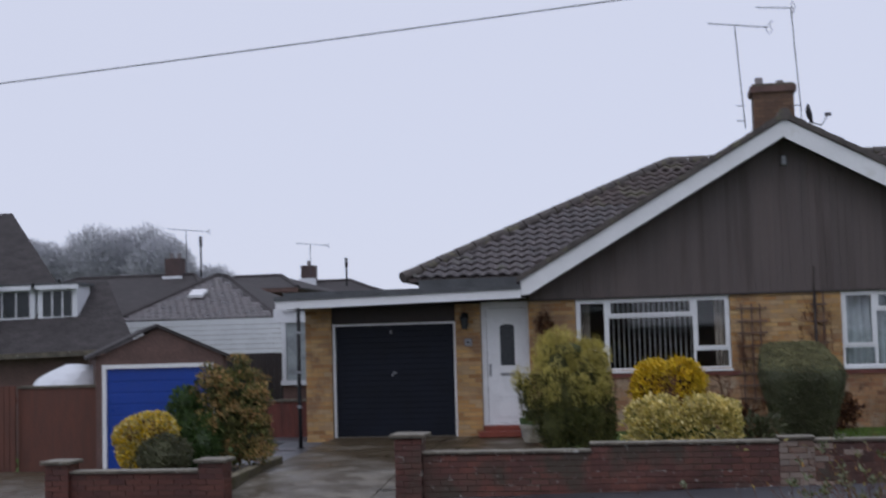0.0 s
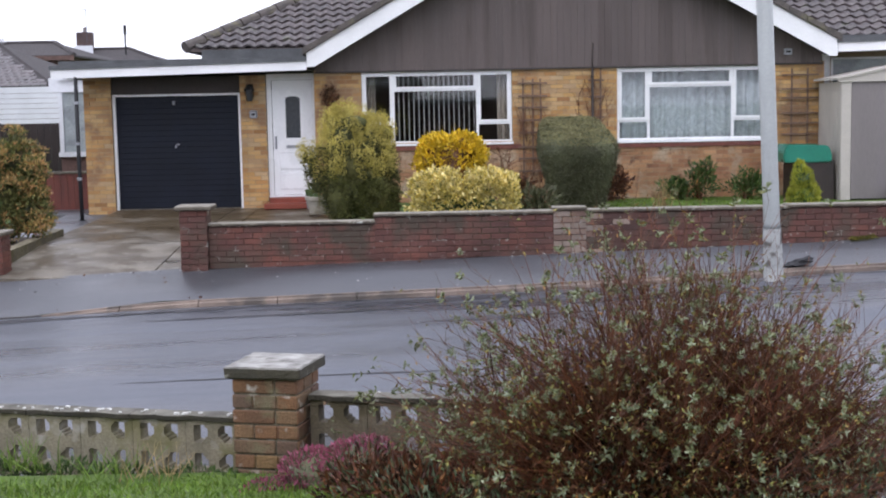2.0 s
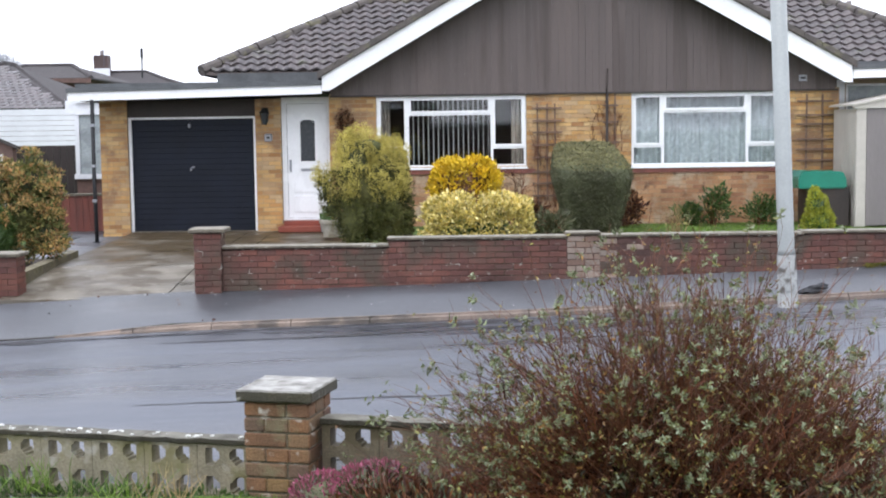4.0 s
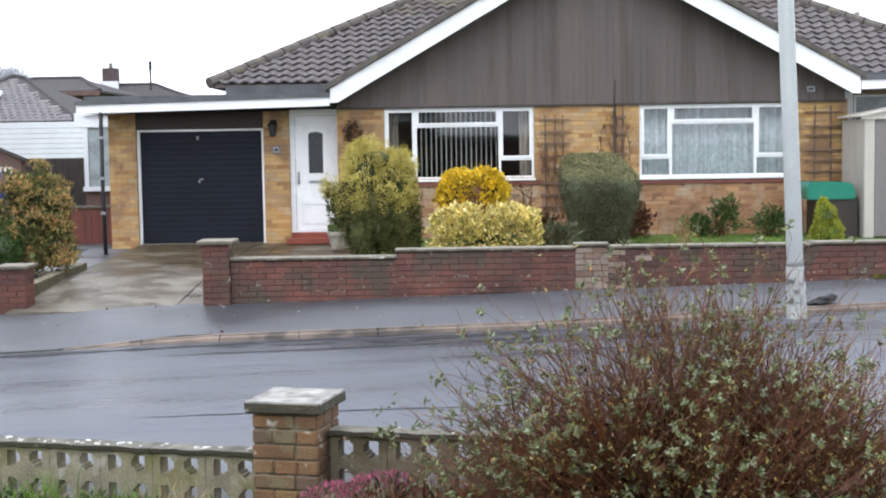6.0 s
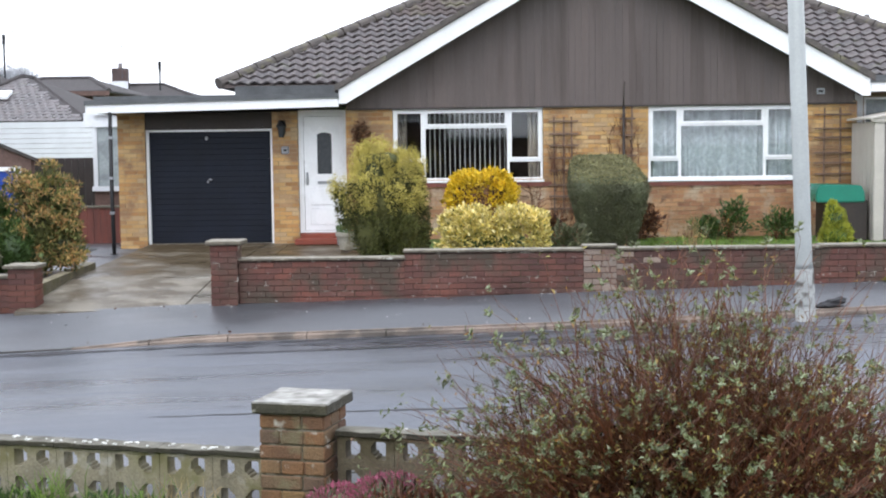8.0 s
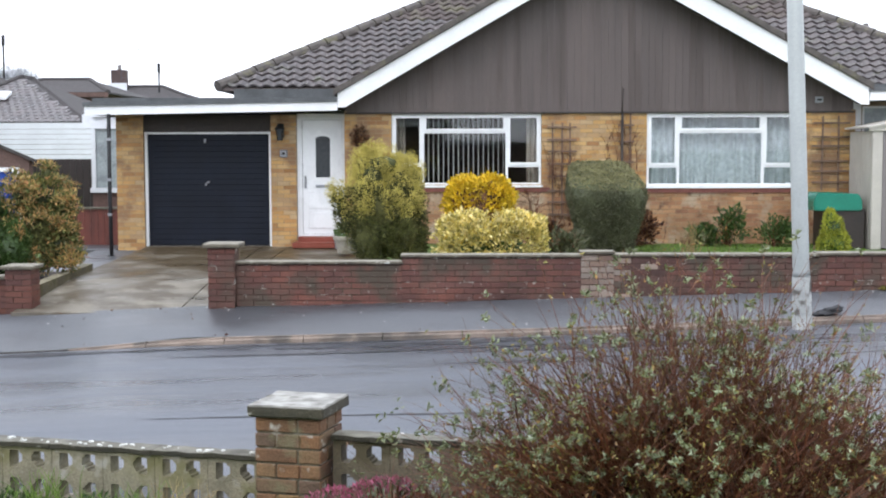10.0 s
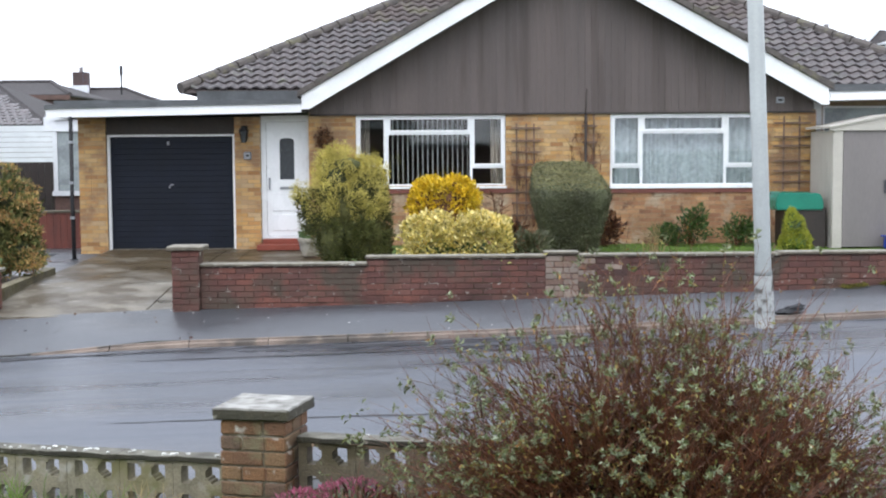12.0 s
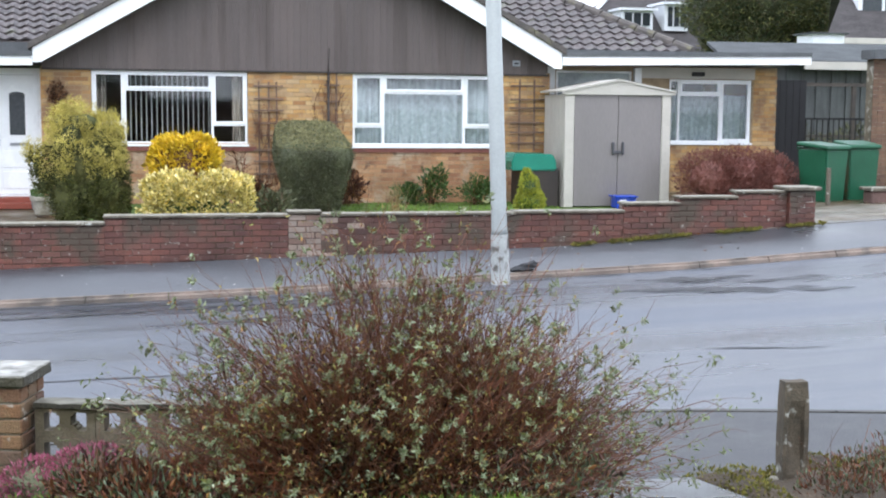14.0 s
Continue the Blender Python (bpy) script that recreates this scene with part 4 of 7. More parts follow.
# casement windows
def window(x0, x1, z0, z1, y, lights, name="window", glazing=GLASS):
    """lights: (x0, x1, z0, z1, opening) as fractions of the window."""
    w, h = x1 - x0, z1 - z0
    bm = bmesh.new()
    fr = 0.045
    holes = []
    for a, b, c, d, opening in lights:
        holes.append((x0 + a * w + fr * (1 if a == 0 else 0.5), x0 + b * w - fr * (1 if b == 1 else 0.5), z0 + c * h + fr * (1 if c == 0 else 0.5), z0 + d * h - fr * (1 if d == 1 else 0.5)))
    pierced(bm, x0 + 0.005, x1 - 0.005, z0 + 0.005, z1 - 0.005, y + 0.03, y + 0.10, holes)
    win = part(name, bm, UPVC, house, "white plastic casement window")
    for (a, b, c, d, opening), q in zip(lights, holes):
        g = 0.0
        if opening:
            g = 0.038
            bm = bmesh.new()
            pierced(bm, q[0] - 0.008, q[1] + 0.008, q[2] - 0.008, q[3] + 0.008, y + 0.012, y + 0.07, [(q[0] + g, q[1] - g, q[2] + g, q[3] - g)])
            part("sash", bm, UPVC, win)
        pane = boxed("pane", (q[0] + g - 0.004, y + 0.056, q[2] + g - 0.004, q[1] - g + 0.004, y + 0.064, q[3] - g + 0.004), glazing, win)
        pane.visible_shadow = False
    boxed("window_sill", (x0 - 0.02, y - 0.05, z0 - 0.035, x1 + 0.02, y + 0.06, z0 + 0.004), UPVC, win)
    return win


LIGHTS = [(0, 0.21, 0, 0.27, 0), (0, 0.21, 0.27, 1, 1), (0.21, 0.77, 0, 0.74, 0), (0.21, 0.77, 0.74, 1, 1), (0.77, 1, 0, 0.27, 0), (0.77, 1, 0.27, 1, 1)]
window(*W1, FY, LIGHTS)
window(*W2, FY, LIGHTS)
for w in (W1, W2):
    boxed("brick_sill", (w[0] - 0.15, FY - 0.03, w[2] - 0.115, w[1] + 0.15, FY + 0.02, w[2] - 0.04), SILL, house, "red tile sill course")

# right-hand extension behind the shed
W3 = (15.12, 16.82, 1.14, 2.36)
WG = (12.85, 14.36, 1.9, 2.5)
bm = bmesh.new()
pierced(bm, 12.55, 17.34, 0.0, 2.6, 0.308, 0.5, [W3, WG])
part("wall", bm, MORTAR, house)
brick_skin("brickwork", brick_cells(16.86, 17.34, 0.2, 2.55) + brick_cells(14.5, 16.86, 0.2, 1.12), 0.3, 0.02, YELLOW_BRICK, house, RND)
boxed("panel", (14.5, 0.27, 2.37, 16.86, 0.3, 2.58), SHED_CREAM, house)
boxed("corner_post", (14.38, 0.22, 0.3, 14.52, 0.3, 2.56), UPVC, house)
boxed("corner_post", (12.66, 0.2, 0.3, 12.8, 0.3, 2.56), UPVC, house)
window(*W3, 0.3, [(0, 0.12, 0, 1, 0), (0.12, 0.62, 0, 0.76, 0), (0.12, 0.62, 0.76, 1, 1), (0.62, 1, 0, 1, 1)])
# opaque blue-grey pane here, painting in the sky's reflection on the glass
window(*WG, 0.3, [(0, 1, 0, 1, 0)], glazing=FROST)
boxed("wall", (17.14, 0.5, 0.1, 17.34, 6, 2.6), MORTAR, house)
boxed("partition", (12.55, 3.4, 0.1, 17.14, 3.5, 2.6), ROOM, house)
boxed("bulkhead_lamp", (15.55, 0.2, 2.42, 15.8, 0.27, 2.5), BLACK_METAL, house, "small dark lamp under the eaves", 0.01)


# curtains and blinds inside the windows
def curtain(name, x0, x1, z0, z1, y, material, label, waves, amp=0.03):
    bm = bmesh.new()
    n = waves * 8
    rows = []
    for i in range(n + 1):
        x = x0 + (x1 - x0) * i / n
        yy = y + amp * math.sin(2 * math.pi * waves * i / n + 0.7 * math.sin(i * 0.35))
        rows.append([bm.verts.new((x, yy + dy, z)) for dy in (0, 0.004) for z in (z0, z1)])
    for a, b in zip(rows, rows[1:]):
        bm.faces.new((a[0], b[0], b[1], a[1]))
        bm.faces.new((a[2], a[3], b[3], b[2]))
        bm.faces.new((a[1], b[1], b[3], a[3]))
    ob = part(name, bm, material, None, smooth=True)
    return tagged(ob, label, "curtain")


curtain("net_curtain", W2[0], W2[1], W2[2] + 0.02, W2[3], FY + 0.2, LACE, "white patterned lace net curtain hanging in the window", 15, 0.045)
curtain("net_curtain", W3[0], W3[1], W3[2] + 0.02, W3[3] - 0.3, 0.5, LACE, "white lace net curtain in the side window", 12, 0.02)
curtain("curtain", W1[0] + 0.05, W1[0] + 0.24, W1[2] - 0.2, W1[3], FY + 0.22, DRAPE, "pale beige curtain drawn aside in the window", 3, 0.04)
curtain("curtain", W1[1] - 0.26, W1[1] - 0.04, W1[2] - 0.2, W1[3], FY + 0.22, DRAPE, "pale beige curtain drawn aside in the window", 3, 0.04)
blind = empty("vertical_blind", "pale vertical slat blind half open in the window", "blind")
boxed("headrail", (W1[0] + 0.53, FY + 0.2, 2.30, W1[1] - 0.6, FY + 0.24, 2.34), UPVC, blind)
x = W1[0] + 0.56
while x < W1[1] - 0.6:
    bm = bmesh.new()
    box(bm, -0.045, -0.001, W1[2] - 0.05, 0.045, 0.001, 2.30)
    ob = part("slat", bm, BLIND, blind)
    ob.matrix_basis = Matrix.Translation((x, FY + 0.24, 0)) @ Matrix.Rotation(radians(76), 4, "Z")
    x += 0.089

# ---- garden wall along the far pavement ----
def garden_wall():
    rnd = random.Random(9)
    wall = empty("garden_wall", "low weathered red brick garden wall stepping uphill", "wall")
    # (x0, x1, coping height)
    runs = ((2.86, 4.95, 0.325), (4.95, 7.2, 0.41), (7.2, 7.61, 0.45), (7.61, 10.15, 0.415), (10.15, 11.64, 0.43), (11.64, 12.42, 0.53), (12.42, 13.25, 0.61), (13.25, 13.98, 0.68))
    me_cache = {}

    def brick(a, b, c, d, y0, material, parent=wall):
        key = (round(b - a, 2), round(d - c, 3), material.name)
        if key not in me_cache:
            bm = bmesh.new()
            w, h = b - a, d - c
            box(bm, -w / 2, 0, -h / 2, w / 2, 0.1, h / 2, 0.003)
            me = bpy.data.meshes.new("brick")
            bm.to_mesh(me)
            bm.free()
            me.materials.append(material)
            me_cache[key] = me
        ob = new("brick", me_cache[key])
        ob.parent = parent
        ob.matrix_basis = Matrix.Translation(((a + b) / 2, y0 + rnd.uniform(-0.004, 0.003), (c + d) / 2)) @ Matrix.Rotation(rnd.uniform(-0.008, 0.008), 4, "Y")
        return ob

    for x0, x1, top in runs:
        pale = x0 in (7.2,)
        low = min(wall_foot_z(x0), wall_foot_z(x1)) - 0.15
        boxed("wall_core", (x0, -6.99, low, x1, -6.8, top - 0.04), MORTAR_SOOT, wall)
        material = PALE_BRICK if pale else RED_BRICK
        cells = [c for c in brick_cells(x0, x1, top - 0.045 - 0.075 * 9, top - 0.045) if c[3] > min(wall_foot_z(c[0]), wall_foot_z(c[1]))]
        for c in cells:
            stray = rnd.random() < (0.35 if 7.6 <= c[0] < 7.8 else 0.006)
            brick(*c, -7.0, PALE_BRICK if stray and not pale else material)
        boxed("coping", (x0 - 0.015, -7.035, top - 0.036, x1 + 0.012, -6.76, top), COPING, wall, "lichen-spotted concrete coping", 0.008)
    for x0, x1, top, foot in ((2.52, 2.86, 0.5, -0.35), (13.98, 14.36, 0.68, 0.0)):
        boxed("pier_core", (x0 + 0.008, -7.07, foot, x1 - 0.008, -6.75, top), MORTAR_SOOT, wall)
        for c in brick_cells(x0, x1, top - 0.075 * 11, top):
            if c[3] > foot + 0.05:
                brick(*c, -7.08, RED_BRICK)
        brick_skin("side_brick", [(a, b, c, d) for a, b, c, d in brick_cells(-7.08, -6.74, top - 0.075 * 11, top) if d > foot + 0.05], x0 - 0.001, 0.02, RED_BRICK_JOINED, wall, rnd, "y")
        boxed("pier_cap", (x0 - 0.06, -7.14, top, x1 + 0.06, -6.68, top + 0.055), COPING, wall, "flat concrete pier cap", 0.012)


garden_wall()

# left boundary: short wall with piers and the edging of the drive
lw = empty("side_garden_wall", "low red brick wall between two short piers", "wall")
rndw = random.Random(21)
for x0, x1, top in ((-2.3, -1.98, 0.2), (-0.16, 0.17, 0.2)):
    boxed("pier", (x0, -6.78, -0.7, x1, -6.46, top), MORTAR_DARK, lw)
    brick_skin("brickwork", brick_cells(x0, x1, -0.6, top), -6.79, 0.02, RED_BRICK_JOINED, lw, rndw)
    brick_skin("brickwork", brick_cells(-6.79, -6.46, -0.6, top), x1 + 0.012, -0.02, RED_BRICK_JOINED, lw, rndw, "y")
    boxed("pier_cap", (x0 - 0.05, -6.85, top, x1 + 0.05, -6.4, top + 0.05), COPING, lw, "concrete pier cap", 0.01)
boxed("wall_body", (-1.98, -6.7, -0.7, -0.16, -6.52, 0.07), MORTAR_DARK, lw)
brick_skin("brickwork", brick_cells(-1.98, -0.16, -0.6, 0.07), -6.71, 0.02, RED_BRICK_JOINED, lw, rndw)
boxed("coping", (-1.98, -6.76, 0.07, -0.16, -6.46, 0.11), COPING, lw, "", 0.008)
bm = bmesh.new()
box(bm, -0.13, -6.4, -0.5, 0.03, -3.6, 0.02)
for v in bm.verts:
    if v.co.z > 0:
        v.co.z = -0.08 if v.co.y < -5 else 0.0
tagged(part("drive_edging", bm, EDGING, None), "low mossy brown edging beside the driveway", "edging", kind="structure")
bm = bmesh.new()
vs = box(bm, -2.0, -6.5, -0.8, -0.12, -3.6, -0.12)
tagged(part("border_soil", bm, SOIL, None), "dark damp soil of the planted border", "soil", kind="structure")
bm = bmesh.new()
box(bm, 4.12, -6.8, -0.3, 13.9, -0.32, 0.06)
tagged(part("garden_bed", bm, TURF, None), "damp front garden lawn with beds", "lawn", kind="structure")

# ---- near garden: pier, screen wall, post ----
BOUND = radians(-13)
rot = Matrix.Translation((4.955, -16.66, 0)) @ Matrix.Rotation(BOUND, 4, "Z")
pier = empty("brick_pier", "buff and brown brick pier with square concrete cap", "pier")
pier.matrix_world = rot
rndp = random.Random(3)
boxed("pier_core", (-0.162, -0.162, -0.4, 0.162, 0.162, 0.385), PIER_MORTAR, pier)
for k in range(10):
    z = 0.385 - 0.0765 * (k + 1)
    for side in range(4):
        odd = (k + side) % 2
        cuts = [(-0.168, -0.066), (-0.056, 0.06)] if odd else [(-0.168, 0.048)]
        for a, b in cuts + [(0.07 if odd else 0.058, 0.168 if side % 2 == 0 else 0.166)]:
            bm = bmesh.new()
            o = rndp.uniform(0, 0.004)
            box(bm, a, -0.17 - o, z, b, -0.06, z + 0.066, 0.005)
            bmesh.ops.rotate(bm, verts=bm.verts, cent=(0, 0, 0), matrix=Matrix.Rotation(side * math.pi / 2, 3, "Z"))
            part("brick", bm, PIER_BRICK, pier)
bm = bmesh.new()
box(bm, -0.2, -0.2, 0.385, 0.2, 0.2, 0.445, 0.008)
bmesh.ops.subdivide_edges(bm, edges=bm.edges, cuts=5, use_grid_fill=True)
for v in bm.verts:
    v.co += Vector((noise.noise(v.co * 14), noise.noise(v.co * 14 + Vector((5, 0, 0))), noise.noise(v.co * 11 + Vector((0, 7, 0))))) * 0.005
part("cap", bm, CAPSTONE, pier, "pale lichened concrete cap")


def screen_block(material):
    """A pierced concrete block: four angled openings round a solid cross."""
    bm = bmesh.new()
    S, T = 0.297, 0.045
    n = 20
    shape = []
    for i in range(n):
        row = []
        for k in range(n):
            u, w = (i + 0.5) / n, (k + 0.5) / n
            a, b = abs(u - 0.5) * 2, abs(w - 0.5) * 2
            e, f = (a - 0.2) / 0.55, (b - 0.17) / 0.63
            hole = 0 < e < 1 and 0 < f < 1 and e + f > 0.45 and (e + 1 - f) > 0.3
            row.append(not hole)
        shape.append(row)

    def ok(i, k):
        return 0 <= i < n and 0 <= k < n and shape[i][k]

    def face(*p):
        bm.faces.new([bm.verts.new(q) for q in p])

    g = S / n
    for i in range(n):
        for k in range(n):
            if not ok(i, k):
                continue
            a, b, c, d = i * g, (i + 1) * g, k * g, (k + 1) * g
            face((a, -T, c), (b, -T, c), (b, -T, d), (a, -T, d))
            face((a, T, c), (a, T, d), (b, T, d), (b, T, c))
            for q, pts in (((i - 1, k), ((a, -T, c), (a, -T, d), (a, T, d), (a, T, c))), ((i + 1, k), ((b, -T, c), (b, T, c), (b, T, d), (b, -T, d))),
                           ((i, k - 1), ((a, -T, c), (a, T, c), (b, T, c), (b, -T, c))), ((i, k + 1), ((a, -T, d), (b, -T, d), (b, T, d), (a, T, d)))):
                if not ok(*q):
                    face(*pts)
    bmesh.ops.remove_doubles(bm, verts=bm.verts, dist=1e-5)
    bmesh.ops.smooth_vert(bm, verts=[v for v in bm.verts if 0.01 < v.co.x < S - 0.01 and 0.01 < v.co.z < S - 0.01], factor=0.5, use_axis_x=True, use_axis_z=True)
    bmesh.ops.recalc_face_normals(bm, faces=bm.faces)
    me = bpy.data.meshes.new("screen_block")
    bm.to_mesh(me)
    bm.free()
    me.materials.append(material)
    return me


BLOCK, BLOCK_SHADED = screen_block(SCREEN), screen_block(SHADED_SCREEN)
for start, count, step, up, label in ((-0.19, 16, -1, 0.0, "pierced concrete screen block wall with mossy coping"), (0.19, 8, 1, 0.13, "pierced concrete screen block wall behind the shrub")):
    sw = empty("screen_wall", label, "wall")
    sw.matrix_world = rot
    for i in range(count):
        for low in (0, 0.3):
            ob = new("screen_block", BLOCK if step < 0 else BLOCK_SHADED)
            ob.parent = sw
            x = start + step * 0.3 * (i + (1 if step < 0 else 0)) + 0.005
            ob.matrix_basis = Matrix.Translation((x, 0, -0.165 - low + up))
    xa, xb = (start - 0.3 * count, start) if step < 0 else (start, start + 0.3 * count)
    x = xa
    while x < xb - 0.05:
        e = min(x + 0.6, xb)
        bm = bmesh.new()
        box(bm, x + 0.001, -0.064, 0.126 + up, e - 0.001, 0.056, 0.154 + up, 0.003)
        bmesh.ops.subdivide_edges(bm, edges=[q for q in bm.edges if q.calc_length() > 0.3], cuts=8, use_grid_fill=True)
        for v in bm.verts:
            v.co += Vector((0, noise.noise(v.co * 9), noise.noise(v.co * 12 + Vector((0, 7, 0))))) * 0.007
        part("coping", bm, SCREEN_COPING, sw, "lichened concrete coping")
        x = e
    tufts = bmesh.new()
    for i in range(84 if step < 0 else 14):
        q = Vector((rndp.uniform(xa, xb), rndp.uniform(-0.05, 0.03), 0.157 + up))
        r = rndp.uniform(0.004, 0.013)
        for v in bmesh.ops.create_icosphere(tufts, subdivisions=1, radius=r)["verts"]:
            v.co = q + Vector((v.co.x * 1.6, v.co.y * 1.3, v.co.z * 0.8)) * (1 + 0.4 * noise.noise(v.co * 90 + q * 30))
    tagged(part("lichen_tufts", tufts, LICHEN, sw, "white lichen tufts"), kind="stuff")
ws = empty("wall_end_pier", "dark brown brick end pier behind the shrub", "pier")
ws.matrix_world = rot
boxed("pier_body", (2.61, -0.13, -0.45, 2.8, 0.13, 0.34), MORTAR_DARK, ws)
brick_skin("brickwork", brick_cells(2.6, 2.81, -0.41, 0.34), -0.14, 0.02, RED_BRICK_JOINED, ws, rndp)

bm = bmesh.new()
box(bm, -0.068, -0.055, -0.65, 0.068, 0.055, 0.545)
bmesh.ops.subdivide_edges(bm, edges=bm.edges, cuts=11, use_grid_fill=True)
for v in bm.verts:
    if v.co.y < -0.054 and abs(v.co.x) < 0.035 and 0.12 < v.co.z < 0.37:
        v.co.y += 0.03
    if v.co.z > 0.5:
        v.co.x *= 1 - 3.0 * (v.co.z - 0.5)
        v.co.y *= 1 - 3.0 * (v.co.z - 0.5)
    v.co += Vector((noise.noise(v.co * 12), noise.noise(v.co * 12 + Vector((3, 0, 0))), noise.noise(v.co * 9 + Vector((0, 4, 0))))) * 0.008
post = part("concrete_post", bm, POSTSTONE, None)
post.matrix_world = Matrix.Translation((9.04, -17.0, -0.235)) @ Matrix.Rotation(radians(-8), 4, "Z") @ Matrix.Rotation(radians(-0.6), 4, "Y")
tagged(post, "old weathered concrete gatepost with slots and lichen", "post")
bm = bmesh.new()
box(bm, 7.42, -20, -0.45, 8.42, -17.12, -0.2)
for v in bm.verts:
    if v.co.z > -0.3:
        v.co.z = 0.245 if v.co.y < -18 else -0.15
tagged(part("garden_path", bm, WET_SLAB, None), "wet pale concrete garden path through the gateway", "path", kind="structure")

# ---- street lamp ----
lamp = empty("street_lamp", "grey painted steel lamp column with flaking foot", "street lamp")
bm = bmesh.new()
lean = lambda z: 9.51 - 0.041 * z
tube(bm, [(lean(-0.35), -8.75, -0.35), (lean(0.3), -8.75, 0.3)], 0.116, 16, 0.103)
part("base", bm, LAMPFLAKE, lamp, "flaking painted base")
bm = bmesh.new()
tube(bm, [(lean(0.3), -8.75, 0.3), (lean(0.36), -8.75, 0.36), (lean(5.6), -8.75, 5.6)], 0.1, 16, 0.085)
part("column", bm, LAMPGREY, lamp, smooth=True)
boxed("door", (lean(0.0) - 0.05, -8.868, -0.1, lean(0) + 0.05, -8.84, 0.28), LAMPFLAKE, lamp)

# ---- planting in the far front garden ----
def shrub(name, label, category="shrub"):
    return empty(name, label, category)


s = shrub("golden_conifer", "shaggy golden-green conifer shrub behind the garden wall", "conifer")
B = [(4.66, -5.0, 0.72, 0.46, 0.48, 0.75), (4.46, -5.1, 1.3, 0.25, 0.28, 0.38), (4.85, -5.0, 1.2, 0.28, 0.3, 0.36), (4.07, -5.1, 0.95, 0.08, 0.12, 0.26), (3.99, -5.1, 1.08, 0.05, 0.08, 0.12), (4.14, -5.15, 0.7, 0.09, 0.12, 0.2), (4.62, -5.05, 1.5, 0.3, 0.26, 0.2), (4.98, -5.0, 1.35, 0.18, 0.22, 0.22),
     (4.45, -5.2, 0.5, 0.26, 0.28, 0.45), (4.92, -5.15, 0.5, 0.26, 0.3, 0.5), (4.62, -5.3, 0.9, 0.26, 0.25, 0.3), (5.02, -5.1, 0.95, 0.13, 0.2, 0.26), (4.4, -5.05, 1.52, 0.16, 0.2, 0.17), (4.36, -5.2, 1.15, 0.15, 0.2, 0.25)]
B = [(4.62 + (b[0] - 4.66) * 1.06, *b[1:3], b[3] * 1.12, *b[4:]) for b in B]
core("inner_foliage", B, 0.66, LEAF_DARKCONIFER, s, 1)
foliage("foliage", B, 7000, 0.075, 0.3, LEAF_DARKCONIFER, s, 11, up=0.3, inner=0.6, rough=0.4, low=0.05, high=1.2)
rng = np.random.default_rng(15)
PC, PD = blob_points(rng, B, 340, 0.8, 0.2, 0.1)
plumes = [(*(c + np.array([0, 0, 0.05])), w, w, w * 1.9) for c, w in zip(PC, rng.uniform(0.05, 0.09, len(PC)))]
# sprays are golden above 0.85 m and olive below
foliage("new_growth", [p for p in plumes if p[2] > 0.85], 34000, 0.034, 0.3, LEAF_GOLDCONIFER, s, 12, up=0.9, inner=0.3, rough=0.3, label="golden upper foliage", freq=9)
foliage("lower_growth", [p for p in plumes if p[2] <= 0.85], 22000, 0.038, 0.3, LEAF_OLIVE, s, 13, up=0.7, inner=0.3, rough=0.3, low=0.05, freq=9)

s = shrub("golden_privet", "bright yellow leafy shrub below the window")
B = [(5.95, -3.0, 0.75, 0.54, 0.4, 0.58), (6.15, -3.0, 0.98, 0.3, 0.3, 0.33), (5.72, -3.0, 0.95, 0.28, 0.3, 0.33)]
core("stem_mass", B, 0.78, LEAF_RUST, s, 2)
foliage("foliage", B, 8000, 0.06, 0.55, LEAF_YELLOW, s, 21, up=0.5, inner=0.75, rough=0.25, low=0.06, boxy=0.75, freq=5)

s = shrub("variegated_euonymus", "clipped cream and yellow variegated shrub")
B = [(6.1, -5.5, 0.46, 0.76, 0.48, 0.42), (5.75, -5.6, 0.4, 0.34, 0.4, 0.34), (6.45, -5.6, 0.42, 0.36, 0.4, 0.36), (6.1, -5.62, 0.4, 0.36, 0.38, 0.36)]
core("stem_mass", [(6.1, -5.45, 0.36, 0.7, 0.36, 0.36)], 0.62, LEAF_GREEN, s, 3)
foliage("foliage", B, 19000, 0.055, 0.62, LEAF_VARIEG, s, 31, up=0.35, inner=0.7, rough=0.16, low=0.06, freq=4, boxy=0.55)

s = shrub("clipped_hedge_block", "clipped dark green evergreen block with rounded shoulders, wider at the top", "topiary")


def hedge_point(d):
    """From a direction to the clipped surface: flared upwards, rounded at the shoulders, the top rising and narrowing to the back."""
    r = (np.abs(d) ** 8.0).sum(1) ** (-1 / 8.0)
    a, b, c = (d * r[:, None]).T
    y = -2.45 + b * 1.03
    f = (b + 1) / 2
    z = 0.03 + (c + 1) / 2 * (1.13 + 0.42 * f)
    w = np.interp(z, [0.03, 1.0, 1.6], [0.34, 0.62, 0.62]) * (1 - 0.2 * f)
    return np.stack([7.93 + a * w, y, z], 1)


rng = np.random.default_rng(41)
bm = bmesh.new()
bmesh.ops.create_icosphere(bm, subdivisions=4, radius=1)
dirs = np.array([v.co[:] for v in bm.verts])
for v, q in zip(bm.verts, hedge_point(dirs)):
    v.co = Vector((7.93 + (q[0] - 7.93) * 0.95, -2.45 + (q[1] + 2.45) * 0.97, q[2] * 0.97 + 0.01))
part("inner_mass", bm, LEAF_HEDGE, s, smooth=True)
D = rng.normal(size=(52000, 3)) * [1, 1.2, 1.3]
D /= np.linalg.norm(D, axis=1, keepdims=True)
D = D[(D[:, 1] < 0.75) & (D[:, 2] > -0.85)]
P = hedge_point(D)
N = np.sign(D) * np.abs(D) ** 3
N /= np.linalg.norm(N, axis=1, keepdims=True) + 1e-9
